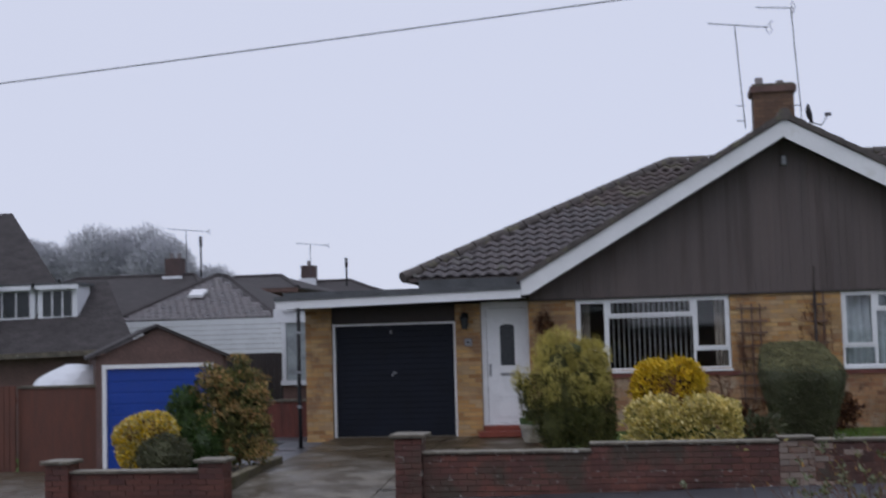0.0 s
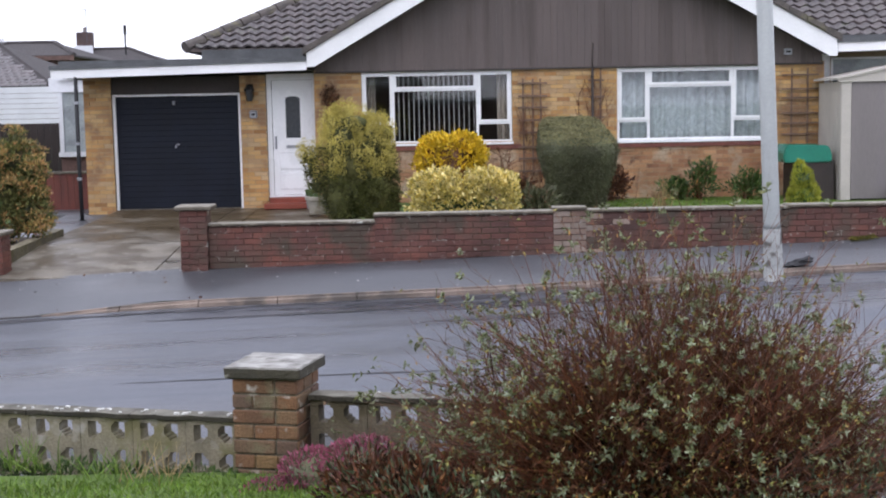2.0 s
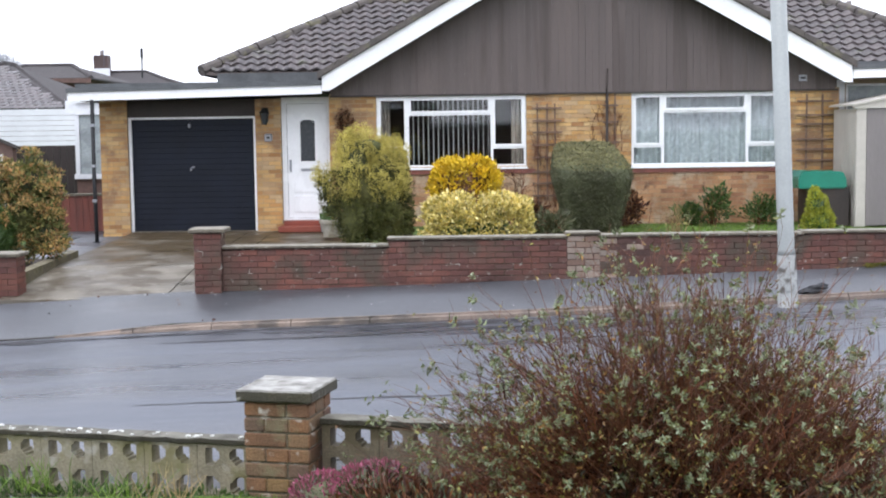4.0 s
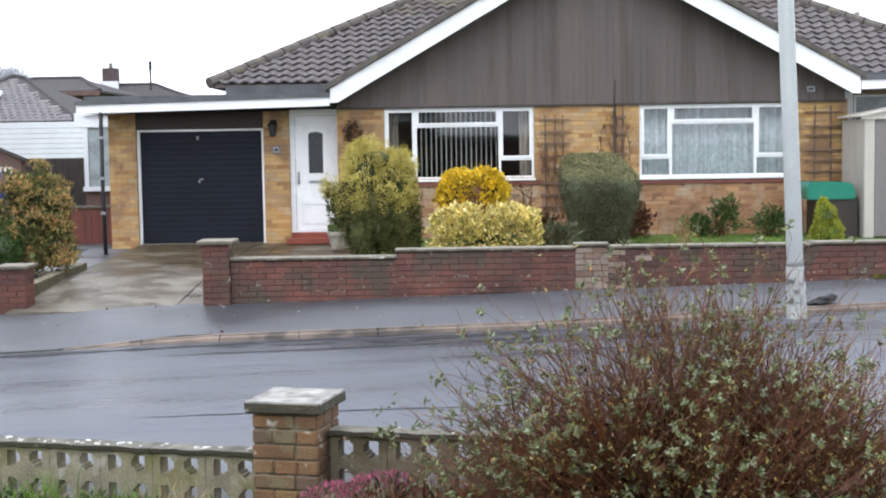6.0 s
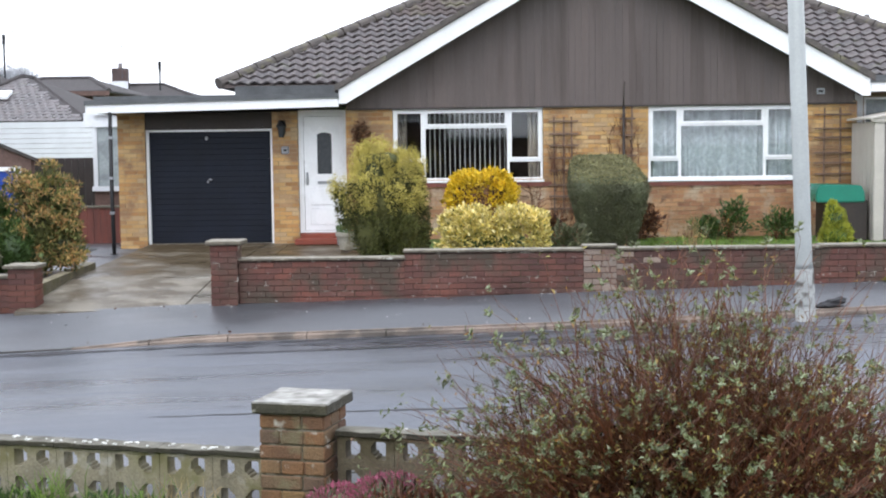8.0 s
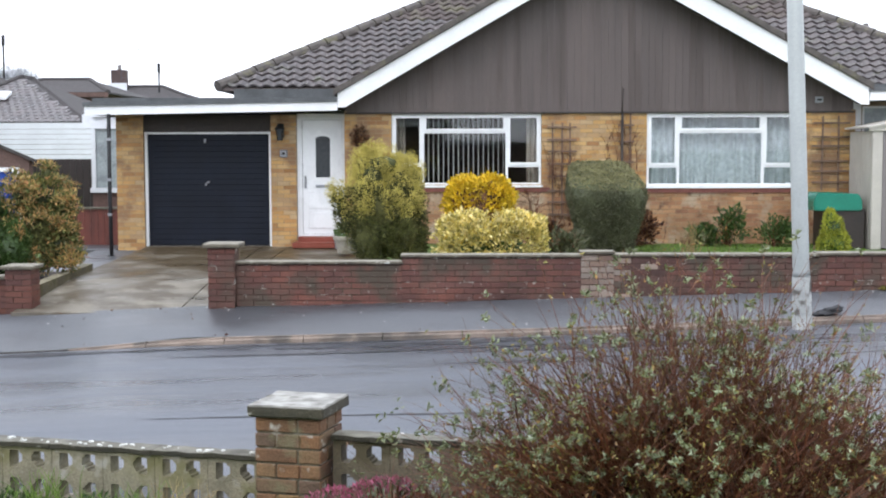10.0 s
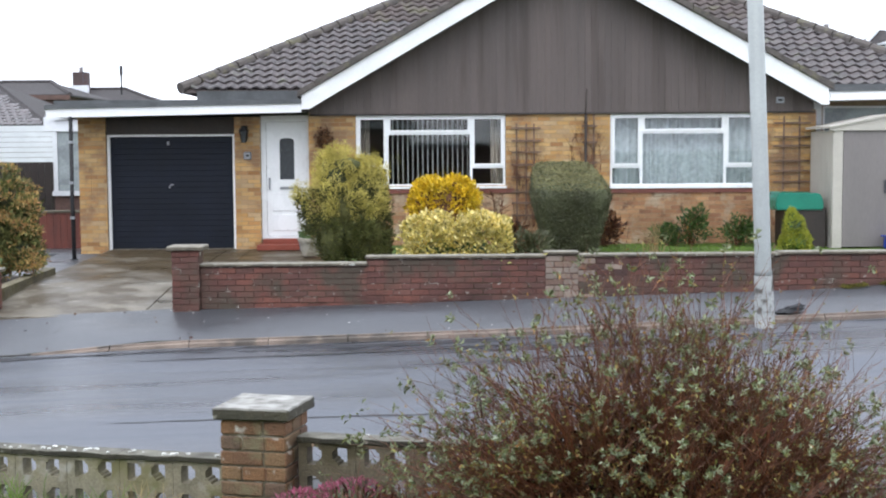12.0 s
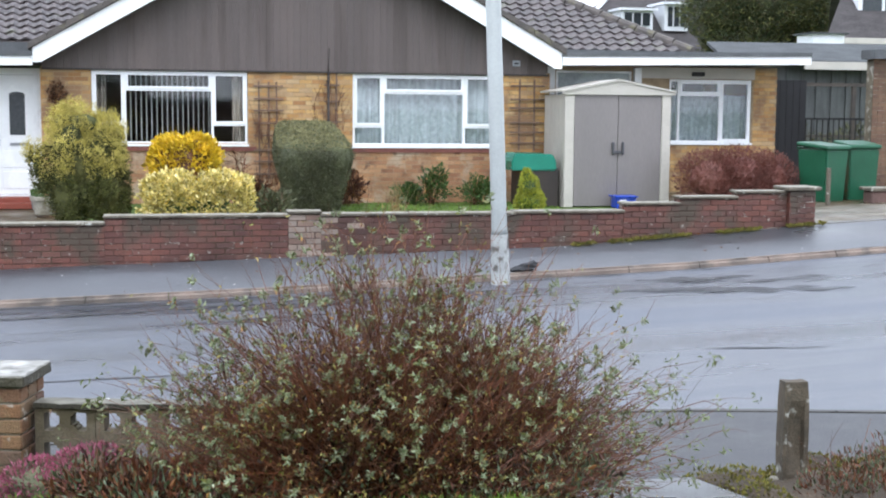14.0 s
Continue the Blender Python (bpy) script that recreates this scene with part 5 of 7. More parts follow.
P += N * (0.02 * np.array([[noise.noise(Vector(q * 4.0))] for q in P]) + rng.normal(size=(len(P), 1)) * 0.012)
# most leaves facing up take the lighter colour, so the top reads as lit
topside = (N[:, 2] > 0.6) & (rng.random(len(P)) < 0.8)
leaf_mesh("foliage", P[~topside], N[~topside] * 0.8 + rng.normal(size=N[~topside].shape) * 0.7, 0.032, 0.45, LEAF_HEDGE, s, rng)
leaf_mesh("new_growth", P[topside] + [0, 0, 0.01], rng.normal(size=N[topside].shape) * [1, 1, 0.2], 0.034, 0.42, LEAF_TOP_LIT, s, rng, "olive leaves on the clipped top, lightened as if skylit")

for x, y, h, w, material, label, kind in ((10.25, -1.0, 0.62, 0.26, LEAF_GREEN, "dark leafy perennial against the house wall", "plant"), (9.85, -0.9, 0.35, 0.25, LEAF_GREEN, "low leafy perennial in the bed", "plant"),
                                          (11.05, -1.0, 0.45, 0.33, LEAF_GREEN, "green leafy shrub below the window", "shrub"), (8.75, -0.9, 0.5, 0.28, LEAF_RUST, "dark red-leaved shrub beside the hedge", "shrub"),
                                          (7.2, -4.0, 0.42, 0.3, LEAF_HEDGE, "dark low shrub beside the variegated bush", "shrub"), (7.0, -2.2, 0.5, 0.35, LEAF_RUST, "brown twiggy shrub against the wall", "shrub")):
    s = shrub("small_shrub", label, kind)
    B = [(x, y, 0.06 + h * 0.5, w, w, h * 0.55), (x + w * 0.3, y, 0.06 + h * 0.75, w * 0.5, w * 0.5, h * 0.35)]
    foliage("foliage", B, 750, 0.085, 0.36, material, s, int(x * 100), up=0.8, inner=0.15, rough=0.7, low=0.05, freq=5)
    stem_mesh("stem_mass", np.tile([x, y, 0.03], (25, 1)) + np.random.default_rng(5).normal(size=(25, 3)) * [0.06, 0.06, 0], np.array([[x, y, 0.06 + h * 0.9]]) + np.random.default_rng(6).normal(size=(25, 3)) * [w * 0.6, w * 0.6, h * 0.12], 0.007, TWIG_RED, s, np.random.default_rng(7))

s = shrub("dwarf_conifer", "small yellow-green cone-shaped conifer", "conifer")
B = [(11.44, -3.0, 0.25, 0.24, 0.24, 0.24), (11.43, -3.0, 0.45, 0.17, 0.17, 0.26), (11.4, -3.0, 0.62, 0.09, 0.09, 0.17)]
core("inner_foliage", B, 0.75, LEAF_GREEN, s, 6)
foliage("foliage", B, 3500, 0.05, 0.4, LEAF_YOUNG, s, 61, up=0.8, inner=0.7, rough=0.25, low=0.06)

s = shrub("bare_shrub", "small leafless dark-stemmed shrub below the window")
rng = np.random.default_rng(71)
a = np.tile([6.85, -2.0, 0.06], (6, 1)).astype(float)
b = a + np.stack([rng.uniform(-0.12, 0.12, 6), rng.uniform(-0.1, 0.1, 6), rng.uniform(0.7, 0.95, 6)], 1)
_, pp, _ = stem_mesh("stem_mass", a, b, 0.016, TWIG_RED, s, rng)
st = pp[:, 2:].reshape(-1, 3)
st = st[rng.integers(0, len(st), 70)]
stem_mesh("twig_mass", st, st + rng.normal(size=(70, 3)) * [0.16, 0.1, 0.06] + [0, 0, 0.14], 0.006, TWIG_RED, s, rng)

s = shrub("red_twig_hedge", "rounded rust-red twiggy shrub behind the wall")
B = [(14.75, -2.6, 0.6, 0.62, 0.5, 0.5), (15.3, -2.6, 0.65, 0.65, 0.5, 0.52), (15.85, -2.6, 0.55, 0.5, 0.45, 0.5)]
foliage("twig_mass", B, 16000, 0.075, 0.11, TWIG_RUST, s, 81, up=0.5, inner=0.45, rough=0.15, low=0.05)
core("inner_twig_mass", B, 0.62, TWIG_RUST, s, 8)
rng = np.random.default_rng(82)
a = np.stack([rng.uniform(14.6, 16, 120), rng.uniform(-2.8, -2.4, 120), np.full(120, 0.05)], 1)
stem_mesh("stem_mass", a, a + np.stack([(a[:, 0] - 15.3) * 0.3, rng.normal(size=120) * 0.12, rng.uniform(0.6, 0.95, 120)], 1), 0.006, TWIG_RUST, s, rng)

# lawn tufts and dry stalks in the far garden
g = tagged(new("grass_tufts"), "short green grass tufts on the front lawn", "grass", kind="stuff")
rng = np.random.default_rng(83)
k = 9000
P = np.stack([rng.uniform(8.3, 12.3, k), rng.uniform(-6.7, -0.6, k), np.full(k, 0.055)], 1)
leaf_mesh("blade_mass", P, rng.normal(size=(k, 3)) * 0.5 + [0, 0, 1.0], 0.05, 0.16, GRASS, g, rng)
s = shrub("dry_stalks", "pale dry ornamental grass stalks in the bed", "grass")
rng = np.random.default_rng(84)
a = np.stack([9.35 + rng.normal(size=40) * 0.06, -2.5 + rng.normal(size=40) * 0.06, np.full(40, 0.05)], 1)
stem_mesh("stalk_mass", a, a + np.stack([rng.normal(size=40) * 0.1, rng.normal(size=40) * 0.1, rng.uniform(0.3, 0.6, 40)], 1), 0.005, DRYGRASS, s, rng)

# ---- left border ----
s = shrub("pieris_bush", "tall shrub with orange-tipped green leaves beside the drive")
B = [(-0.62, -4.5, 0.5, 0.5, 0.5, 0.55), (-0.55, -4.5, 1.05, 0.36, 0.4, 0.36), (-0.85, -4.55, 1.12, 0.3, 0.35, 0.28), (-0.5, -4.45, 1.36, 0.1, 0.14, 0.2), (-0.28, -4.6, 0.3, 0.24, 0.3, 0.35), (-0.27, -4.5, 0.92, 0.22, 0.26, 0.2), (-0.3, -4.6, 0.62, 0.24, 0.26, 0.2)]
B = [(b[0] + 0.16, *b[1:]) for b in B]
# a darker green core makes the gaps between whorls look shaded
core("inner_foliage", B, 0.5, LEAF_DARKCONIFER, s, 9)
rng = np.random.default_rng(95)
PC, PD = blob_points(rng, B, 150, 0.72, 0.5, -0.05)
whorls = [(*c, w * 1.2, w, w * 0.45) for c, w in zip(PC, rng.uniform(0.06, 0.15, len(PC)))]
foliage("foliage", B, 3000, 0.09, 0.36, LEAF_OLIVE, s, 91, up=0.3, inner=0.5, rough=0.3, low=-0.1)
foliage("new_growth", whorls, 8500, 0.065, 0.36, LEAF_PIERIS, s, 92, up=0.6, inner=0.2, rough=0.4, low=-0.1, label="orange-tipped leaf whorls")
s = shrub("dark_conifer_bush", "dark green bushy conifer in the border")
B = [(-1.05, -4.7, 0.4, 0.42, 0.4, 0.6), (-1.1, -4.7, 0.85, 0.22, 0.25, 0.3), (-0.75, -4.9, 0.3, 0.3, 0.3, 0.42)]
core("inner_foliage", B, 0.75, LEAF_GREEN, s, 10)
foliage("foliage", B, 5000, 0.07, 0.35, LEAF_GREEN, s, 101, up=0.6, inner=0.65, rough=0.25, low=-0.15)
s = shrub("golden_round_bush", "rounded yellow leafy bush in the border")
B = [(-1.52, -5.2, 0.45, 0.46, 0.42, 0.33), (-1.6, -5.2, 0.2, 0.33, 0.35, 0.3)]
core("stem_mass", B, 0.75, LEAF_RUST, s, 11)
foliage("foliage", B, 5500, 0.055, 0.6, LEAF_VARIEG, s, 111, up=0.4, inner=0.78, rough=0.15, low=-0.1)
foliage("new_growth", B, 3000, 0.055, 0.6, LEAF_YELLOW, s, 112, up=0.4, inner=0.85, rough=0.15, low=-0.1)
s = shrub("low_dark_bush", "low dark green bush in the border")
B = [(-1.1, -5.6, 0.2, 0.36, 0.32, 0.28)]
core("inner_foliage", B, 0.8, LEAF_HEDGE, s, 12)
foliage("foliage", B, 2500, 0.05, 0.5, LEAF_HEDGE, s, 121, up=0.4, inner=0.75, rough=0.15, low=-0.1)

# ---- the large red-stemmed shrub in the near garden ----
def near_shrub():
    s = shrub("red_stemmed_shrub", "large red-stemmed shrub with sparse grey-green leaves")
    rng = np.random.default_rng(7)
    C = np.array([6.82, -17.72, -0.1])
    R = np.array([1.3, 0.62, 1.2])
    # main stems fan out from a narrow stool
    k = 900
    az = rng.uniform(0, 2 * math.pi, k)
    el = np.arcsin(rng.uniform(0.1, 1, k))
    d = np.stack([np.cos(el) * np.cos(az), np.cos(el) * np.sin(az), np.sin(el)], 1)
    L = rng.uniform(0.55, 0.96, k)
    L *= 1 + 0.24 * np.array([noise.noise(Vector(q * 2.6)) for q in d])
    base = C + np.stack([rng.normal(size=k) * 0.17 + d[:, 0] * 0.3, rng.normal(size=k) * 0.12 + d[:, 1] * 0.1, np.zeros(k)], 1)
    L *= np.where(d[:, 0] > 0, 1 - 0.3 * d[:, 0] * (1 - d[:, 2]), 1.0)  # the low growth beside the path is cut back
    tip = C + d * R * L[:, None]
    tip[:, 2] = np.maximum(tip[:, 2], 0.1)
    _, pp, dd = stem_mesh("stem_mass", base, tip, rng.uniform(0.003, 0.0065, k), TWIG_RED, s, rng, segs=6, curve=0.24, label="dark red-brown arching stems")
    # forks, each leaving its stem at a narrow angle
    m = 5600
    i = rng.integers(0, k, m)
    j = rng.integers(2, 6, m)
    along = pp[i, j + 1] - pp[i, j]
    along /= np.linalg.norm(along, axis=1, keepdims=True) + 1e-9
    st = pp[i, j]
    en = st + (along + rng.normal(size=(m, 3)) * 0.34 + [0, 0, 0.12]) * rng.uniform(0.12, 0.34, m)[:, None]
    _, p2, d2 = stem_mesh("fork_mass", st, en, 0.0026, TWIG_RED, s, rng, segs=4, curve=0.14)
    # fine twigs on the forks
    m = 11000
    i = rng.integers(0, len(p2), m)
    j = rng.integers(1, 5, m)
    st = p2[i, j]
    en = st + (d2[i] * 0.8 + rng.normal(size=(m, 3)) * 0.42 + [0, 0, 0.25]) * rng.uniform(0.05, 0.15, m)[:, None]
    _, p4, d4 = stem_mesh("twig_mass", st, en, 0.0016, TWIG_RED, s, rng, segs=3, curve=0.15)
    # star-shaped leaf rosettes at some of the ends
    ends = np.concatenate([p4[:, -1], p2[:, -1], pp[:, -1]])
    out = np.concatenate([d4, d2, dd])
    reach = np.linalg.norm((ends - C) / R, axis=1)
    pick = rng.random(len(ends)) < np.interp(reach, [0.4, 0.75, 1.05], [0.01, 0.045, 0.19]) * np.interp(ends[:, 2], [0.1, 0.6], [0.4, 1.1])
    ends, out = ends[pick], out[pick]
    n = 13
    spoke = rng.normal(size=(len(ends) * n, 3))
    axis = np.repeat(out, n, 0)
    spoke -= axis * (spoke * axis).sum(1, keepdims=True) * 0.8
    spoke /= np.linalg.norm(spoke, axis=1, keepdims=True) + 1e-9
    P = np.repeat(ends, n, 0) - axis * rng.uniform(0, 0.03, len(spoke))[:, None]
    size = np.repeat(rng.uniform(0.75, 1.35, len(ends)), n)
    leaf_mesh("leaf_mass", P, spoke + axis * rng.uniform(0.1, 0.9, len(spoke))[:, None] + [0, 0, -0.1], 0.022 * size, 0.3, LEAF_GREYGREEN, s, rng, "narrow grey-green leaves in rosettes at the tips", bend=0.7)
    # single turning leaves along the twigs
    q = np.concatenate([p4[:, 1:].reshape(-1, 3), p2[:, 2:].reshape(-1, 3)])
    q = q[rng.integers(0, len(q), 13000)] + rng.normal(size=(13000, 3)) * 0.006
    leaf_mesh("turning_leaf_mass", q, rng.normal(size=q.shape) + [0, 0, -0.1], 0.022, 0.36, LEAF_AUTUMN, s, rng, "small olive, yellow and orange leaves", bend=0.6)
    # rusty leaves low inside, mostly near-black to paint in the shade there
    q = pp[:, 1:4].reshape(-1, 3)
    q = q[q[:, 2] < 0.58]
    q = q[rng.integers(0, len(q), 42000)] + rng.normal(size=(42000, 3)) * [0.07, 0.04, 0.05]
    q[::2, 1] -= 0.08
    leaf_mesh("withered_leaf_mass", q, rng.normal(size=q.shape) + [0, 0, -0.2], 0.04, 0.34, LEAF_SHADED, s, rng, "withered rusty leaves, darkened for inner shade", bend=0.6)
    # long loose sprays to the sides
    m = 190
    sd = np.where(rng.random(m) < 0.62, 1.0, -1.0)
    a = C + np.stack([sd * rng.uniform(0.3, 0.7, m), rng.uniform(-0.3, 0.2, m), rng.uniform(0.05, 0.3, m)], 1)
    b = a + np.stack([sd * rng.uniform(0.3, 0.72, m), rng.normal(size=m) * 0.15, rng.uniform(-0.05, 0.45, m)], 1)
    _, p3, d3 = stem_mesh("spray_mass", a, b, 0.0032, TWIG_RED, s, rng, segs=6, curve=0.14)
    i = rng.integers(0, m, 700)
    st = p3[i, rng.integers(2, 7, 700)]
    _, p5, _ = stem_mesh("spray_twig_mass", st, st + (d3[i] + rng.normal(size=(700, 3)) * 0.5) * rng.uniform(0.05, 0.16, 700)[:, None], 0.0016, TWIG_RED, s, rng, segs=3)
    P = np.repeat(p5[rng.random(700) < 0.6, -1], 6, 0)
    leaf_mesh("spray_leaf_mass", P + rng.normal(size=P.shape) * 0.012, rng.normal(size=P.shape) + [0.2, 0, -0.1], 0.027, 0.27, LEAF_SPRAY, s, rng, bend=0.6)
    # a solid core deep inside, near-black in place of shade
    core("inner_tangle", [(6.74, -17.66, 0.04, 0.76, 0.26, 0.36)], 1.0, LEAF_SHADED, s, 13)
    return s


near_shrub()

# lower planting at the foot of the shrub
s = shrub("sage_bush", "low grey-green leafy undergrowth in front of the shrub", "undergrowth")
rng = np.random.default_rng(17)
B = [(x, -18.05 + 0.1 * math.sin(x * 5), 0.06, 0.3, 0.24, 0.2 + 0.06 * math.sin(x * 7)) for x in np.arange(5.7, 7.55, 0.25)]
foliage("foliage", B, 2200, 0.042, 0.34, LEAF_LOWGREEN, s, 18, up=0.5, inner=0.35, rough=0.35, low=-0.05)
W = [(x, -17.75 + 0.2 * math.sin(x * 4), 0.08, 0.22, 0.3, 0.18) for x in np.arange(5.5, 6.4, 0.15)]
foliage("low_leaf_mass", W, 1500, 0.036, 0.34, LEAF_LOWGREEN, s, 23, up=0.4, inner=0.6, rough=0.3, low=-0.1)
foliage("low_twig_mass", W, 2200, 0.09, 0.05, TWIG_RED, s, 21, up=0.7, inner=0.2, rough=0.4, low=-0.1)
# near-black leaves give the low growth a shaded inside
foliage("dead_leaf_mass", W, 4500, 0.035, 0.35, LEAF_SHADED, s, 22, up=0.2, inner=0.2, rough=0.3, low=-0.1)
foliage("withered_leaf_mass", B, 2200, 0.045, 0.35, LEAF_RUST, s, 19, up=0.3, inner=0.3, rough=0.35, low=-0.05)
core("soil_mound", [(6.55, -17.9, -0.08, 1.05, 0.5, 0.16)], 1.0, SOIL, s, 14)

s = shrub("pink_heather", "low pink-flowering heather at the foot of the pier", "heather")
B = [(5.2, -17.15, -0.04, 0.2, 0.2, 0.14), (5.42, -17.2, 0.02, 0.2, 0.2, 0.15), (5.0, -17.3, -0.1, 0.2, 0.2, 0.1)]
core("inner_foliage", B, 0.7, LEAF_HEDGE, s, 15)
foliage("foliage", B, 1500, 0.026, 0.25, LEAF_HEDGE, s, 151, up=0.8, inner=0.6, rough=0.2, low=-0.06)
foliage("flower_mass", B, 3600, 0.026, 0.4, HEATHER, s, 152, up=0.9, inner=0.82, rough=0.25, low=-0.05, label="dull pink flower spikes")

s = shrub("heather_patch", "reddish low heather and moss around the gatepost", "heather")
core("soil_mound", [(9.4, -17.6, -0.27, 0.98, 0.75, 0.13)], 1.0, SOIL, s, 19)
B = [(9.38, -17.25, -0.18, 0.3, 0.22, 0.16), (9.05, -17.4, -0.2, 0.22, 0.2, 0.14), (9.8, -17.2, -0.14, 0.4, 0.3, 0.18), (9.3, -17.6, -0.14, 0.4, 0.2, 0.14)]
foliage("twig_mass", B, 2600, 0.05, 0.1, TWIG_RED, s, 161, up=0.8, inner=0.4, rough=0.3, low=-0.35)
foliage("foliage", B, 1800, 0.03, 0.4, LEAF_LOWGREEN, s, 162, up=0.6, inner=0.5, rough=0.3, low=-0.35)
rng = np.random.default_rng(163)
a = np.stack([rng.uniform(9.1, 10.1, 90), rng.uniform(-17.5, -17.0, 90), np.full(90, -0.25)], 1)
stem_mesh("stem_mass", a, a + np.stack([rng.normal(size=90) * 0.12, rng.normal(size=90) * 0.08, rng.uniform(0.12, 0.36, 90)], 1), 0.003, TWIG_RED, s, rng)
s = shrub("moss_cushion", "yellow-green moss spreading along the pavement edge", "moss")
B = [(x, -16.86 - 0.12 * math.sin(x * 3.1), -0.3, 0.19, 0.2, 0.1 + 0.04 * math.sin(x * 11)) for x in np.arange(8.62, 10.6, 0.17)] + [(8.72, -17.2, -0.26, 0.16, 0.2, 0.1), (8.66, -17.5, -0.2, 0.12, 0.2, 0.1)]
core("cushion", B, 0.9, SOIL, s, 16)
foliage("foliage", B, 9000, 0.024, 0.5, MOSS, s, 171, up=0.5, inner=0.85, rough=0.2, low=-0.4)
for x, y, r in ((8.97, -16.95, 0.08), (9.6, -16.95, 0.06), (9.75, -17.02, 0.07), (8.6, -16.9, 0.05)):
    bm = bmesh.new()
    for v in bmesh.ops.create_icosphere(bm, subdivisions=2, radius=r)["verts"]:
        v.co = Vector((v.co.x * 1.3, v.co.y, v.co.z * 0.5)) * (1 + 0.3 * noise.noise(v.co * 20 + Vector((x, y, 0))))
    ob = part("loose_stone", bm, COPING, None)
    ob.matrix_world = Matrix.Translation((x, y, -0.26))
    tagged(ob, "pale loose stone lying in the moss", "stone")

# lawn of the near garden
g = tagged(new("lawn_grass"), "bright green grass of the near lawn", "grass", kind="stuff")
rng = np.random.default_rng(23)
k = 26000
P = np.stack([rng.uniform(2.6, 7.2, k), rng.uniform(-19.4, -16.85, k), np.zeros(k)], 1)
P[:, 1] = np.where(P[:, 1] > -16.8 - (P[:, 0] - 4.95) * 0.23, -18.5, P[:, 1])
P[:, 2] = np.interp(P[:, 1], [-20, -18.5, -17, -16], [0.3, 0.19, -0.1, -0.13]) - 0.005
leaf_mesh("blade_mass", P, rng.normal(size=(k, 3)) * 0.6 + [0, 0, 0.9], 0.04, 0.13, GRASS, g, rng)
for x, y, n, material, label in ((4.35, -16.85, 26, DRYGRASS, "pale dry grass stalks at the wall foot"), (4.1, -16.8, 30, GRASS, "rough grass tuft at the wall foot"), (3.6, -16.6, 40, GRASS, "rough grass tuft at the wall foot")):
    s = shrub("grass_clump", label, "grass")
    a = np.stack([x + rng.normal(size=n) * 0.09, y + rng.normal(size=n) * 0.05, np.full(n, -0.12)], 1)
    stem_mesh("stalk_mass", a, a + np.stack([rng.normal(size=n) * 0.07, rng.normal(size=n) * 0.05, rng.uniform(0.08, 0.2, n)], 1), 0.004, material, s, rng)
s = shrub("wall_foot_weeds", "low green weeds along the foot of the screen wall", "weeds")
B = [(4.75 - i * 0.22, -16.8 + i * 0.05, -0.15, 0.16, 0.08, 0.05 + 0.03 * math.sin(i * 2.2)) for i in range(10)]
foliage("foliage", B, 1800, 0.04, 0.3, LEAF_GREEN, s, 29, up=0.8, inner=0.3, rough=0.3, low=-0.2)

# moss and weeds along the foot of the garden wall, and scattered fallen leaves
s = shrub("wall_moss", "green moss and weeds along the foot of the wall", "moss")
rng = np.random.default_rng(35)
k = 2600
x = rng.uniform(10.6, 14.5, k)
P = np.stack([x, -7.06 - np.abs(rng.normal(size=k)) * 0.035, np.array([wall_foot_z(q) for q in x])], 1)
P = P[np.array([noise.noise(Vector((q * 2.0, 0, 3))) for q in P[:, 0]]) > -0.15]
leaf_mesh("foliage", P, rng.normal(size=P.shape) * 0.6 + [0, 0, 0.9], 0.05, 0.4, MOSS, s, rng)
s = tagged(new("fallen_leaves"), "scattered small wet fallen leaves on the pavement", "fallen leaves", kind="stuff")
k = 230
x = rng.uniform(0.5, 14.2, k)
f = rng.random(k) ** 2.2
y = -7.05 - f * 1.25
z = np.array([wall_foot_z(a) + (kerb_top(a) - wall_foot_z(a)) * b for a, b in zip(x, f)]) + 0.012
leaf_mesh("leaf_scatter", np.stack([x, y, z], 1)[:60], rng.normal(size=(60, 3)) * [1, 1, 0.08], 0.04, 0.6, LEAF_RUST, s, rng)
leaf_mesh("petal_scatter", np.stack([x, y, z], 1)[60:], rng.normal(size=(k - 60, 3)) * [1, 1, 0.1], 0.02, 0.7, LICHEN, s, rng, "pale wet petals and leaf scraps")

# ---- things in the far front garden ----
shed = empty("garden_shed", "cream and taupe plastic garden shed with closed doors", "shed")
SX0, SX1, SY, SZ = 12.42, 14.36, -1.7, 0.06
boxed("side_wall", (SX0, SY + 0.02, SZ, SX0 + 0.04, -0.45, 2.02), SHED_CREAM, shed)
boxed("side_wall", (SX1 - 0.04, SY + 0.02, SZ, SX1, -0.45, 2.02), SHED_CREAM, shed)
boxed("back_wall", (SX0 + 0.04, -0.49, SZ, SX1 - 0.04, -0.45, 2.02), SHED_CREAM, shed)
for a, b in ((SX0, SX0 + 0.17), (SX1 - 0.17, SX1)):
    boxed("corner_trim", (a, SY - 0.03, SZ, b, SY + 0.02, 2.04), SHED_CREAM, shed, bevel=0.012)
for i in range(5):
    boxed("side_ridge", (SX0 - 0.005, SY + 0.15 + i * 0.22, SZ + 0.02, SX0, SY + 0.25 + i * 0.22, 1.98), SHED_CREAM, shed, bevel=0.002)
mid = (SX0 + SX1) / 2
for a, b, hx in ((SX0 + 0.175, mid - 0.004, mid - 0.09), (mid + 0.004, SX1 - 0.175, mid + 0.09)):
    d = boxed("door", (a, SY - 0.015, SZ + 0.02, b, SY + 0.02, 2.02), SHED_TAUPE, shed, "taupe ribbed plastic door", 0.006)
    boxed("door_handle", (hx - 0.02, SY - 0.06, 0.98, hx + 0.02, SY - 0.015, 1.2), DARK_STEEL, d, "dark grey handle", 0.008)
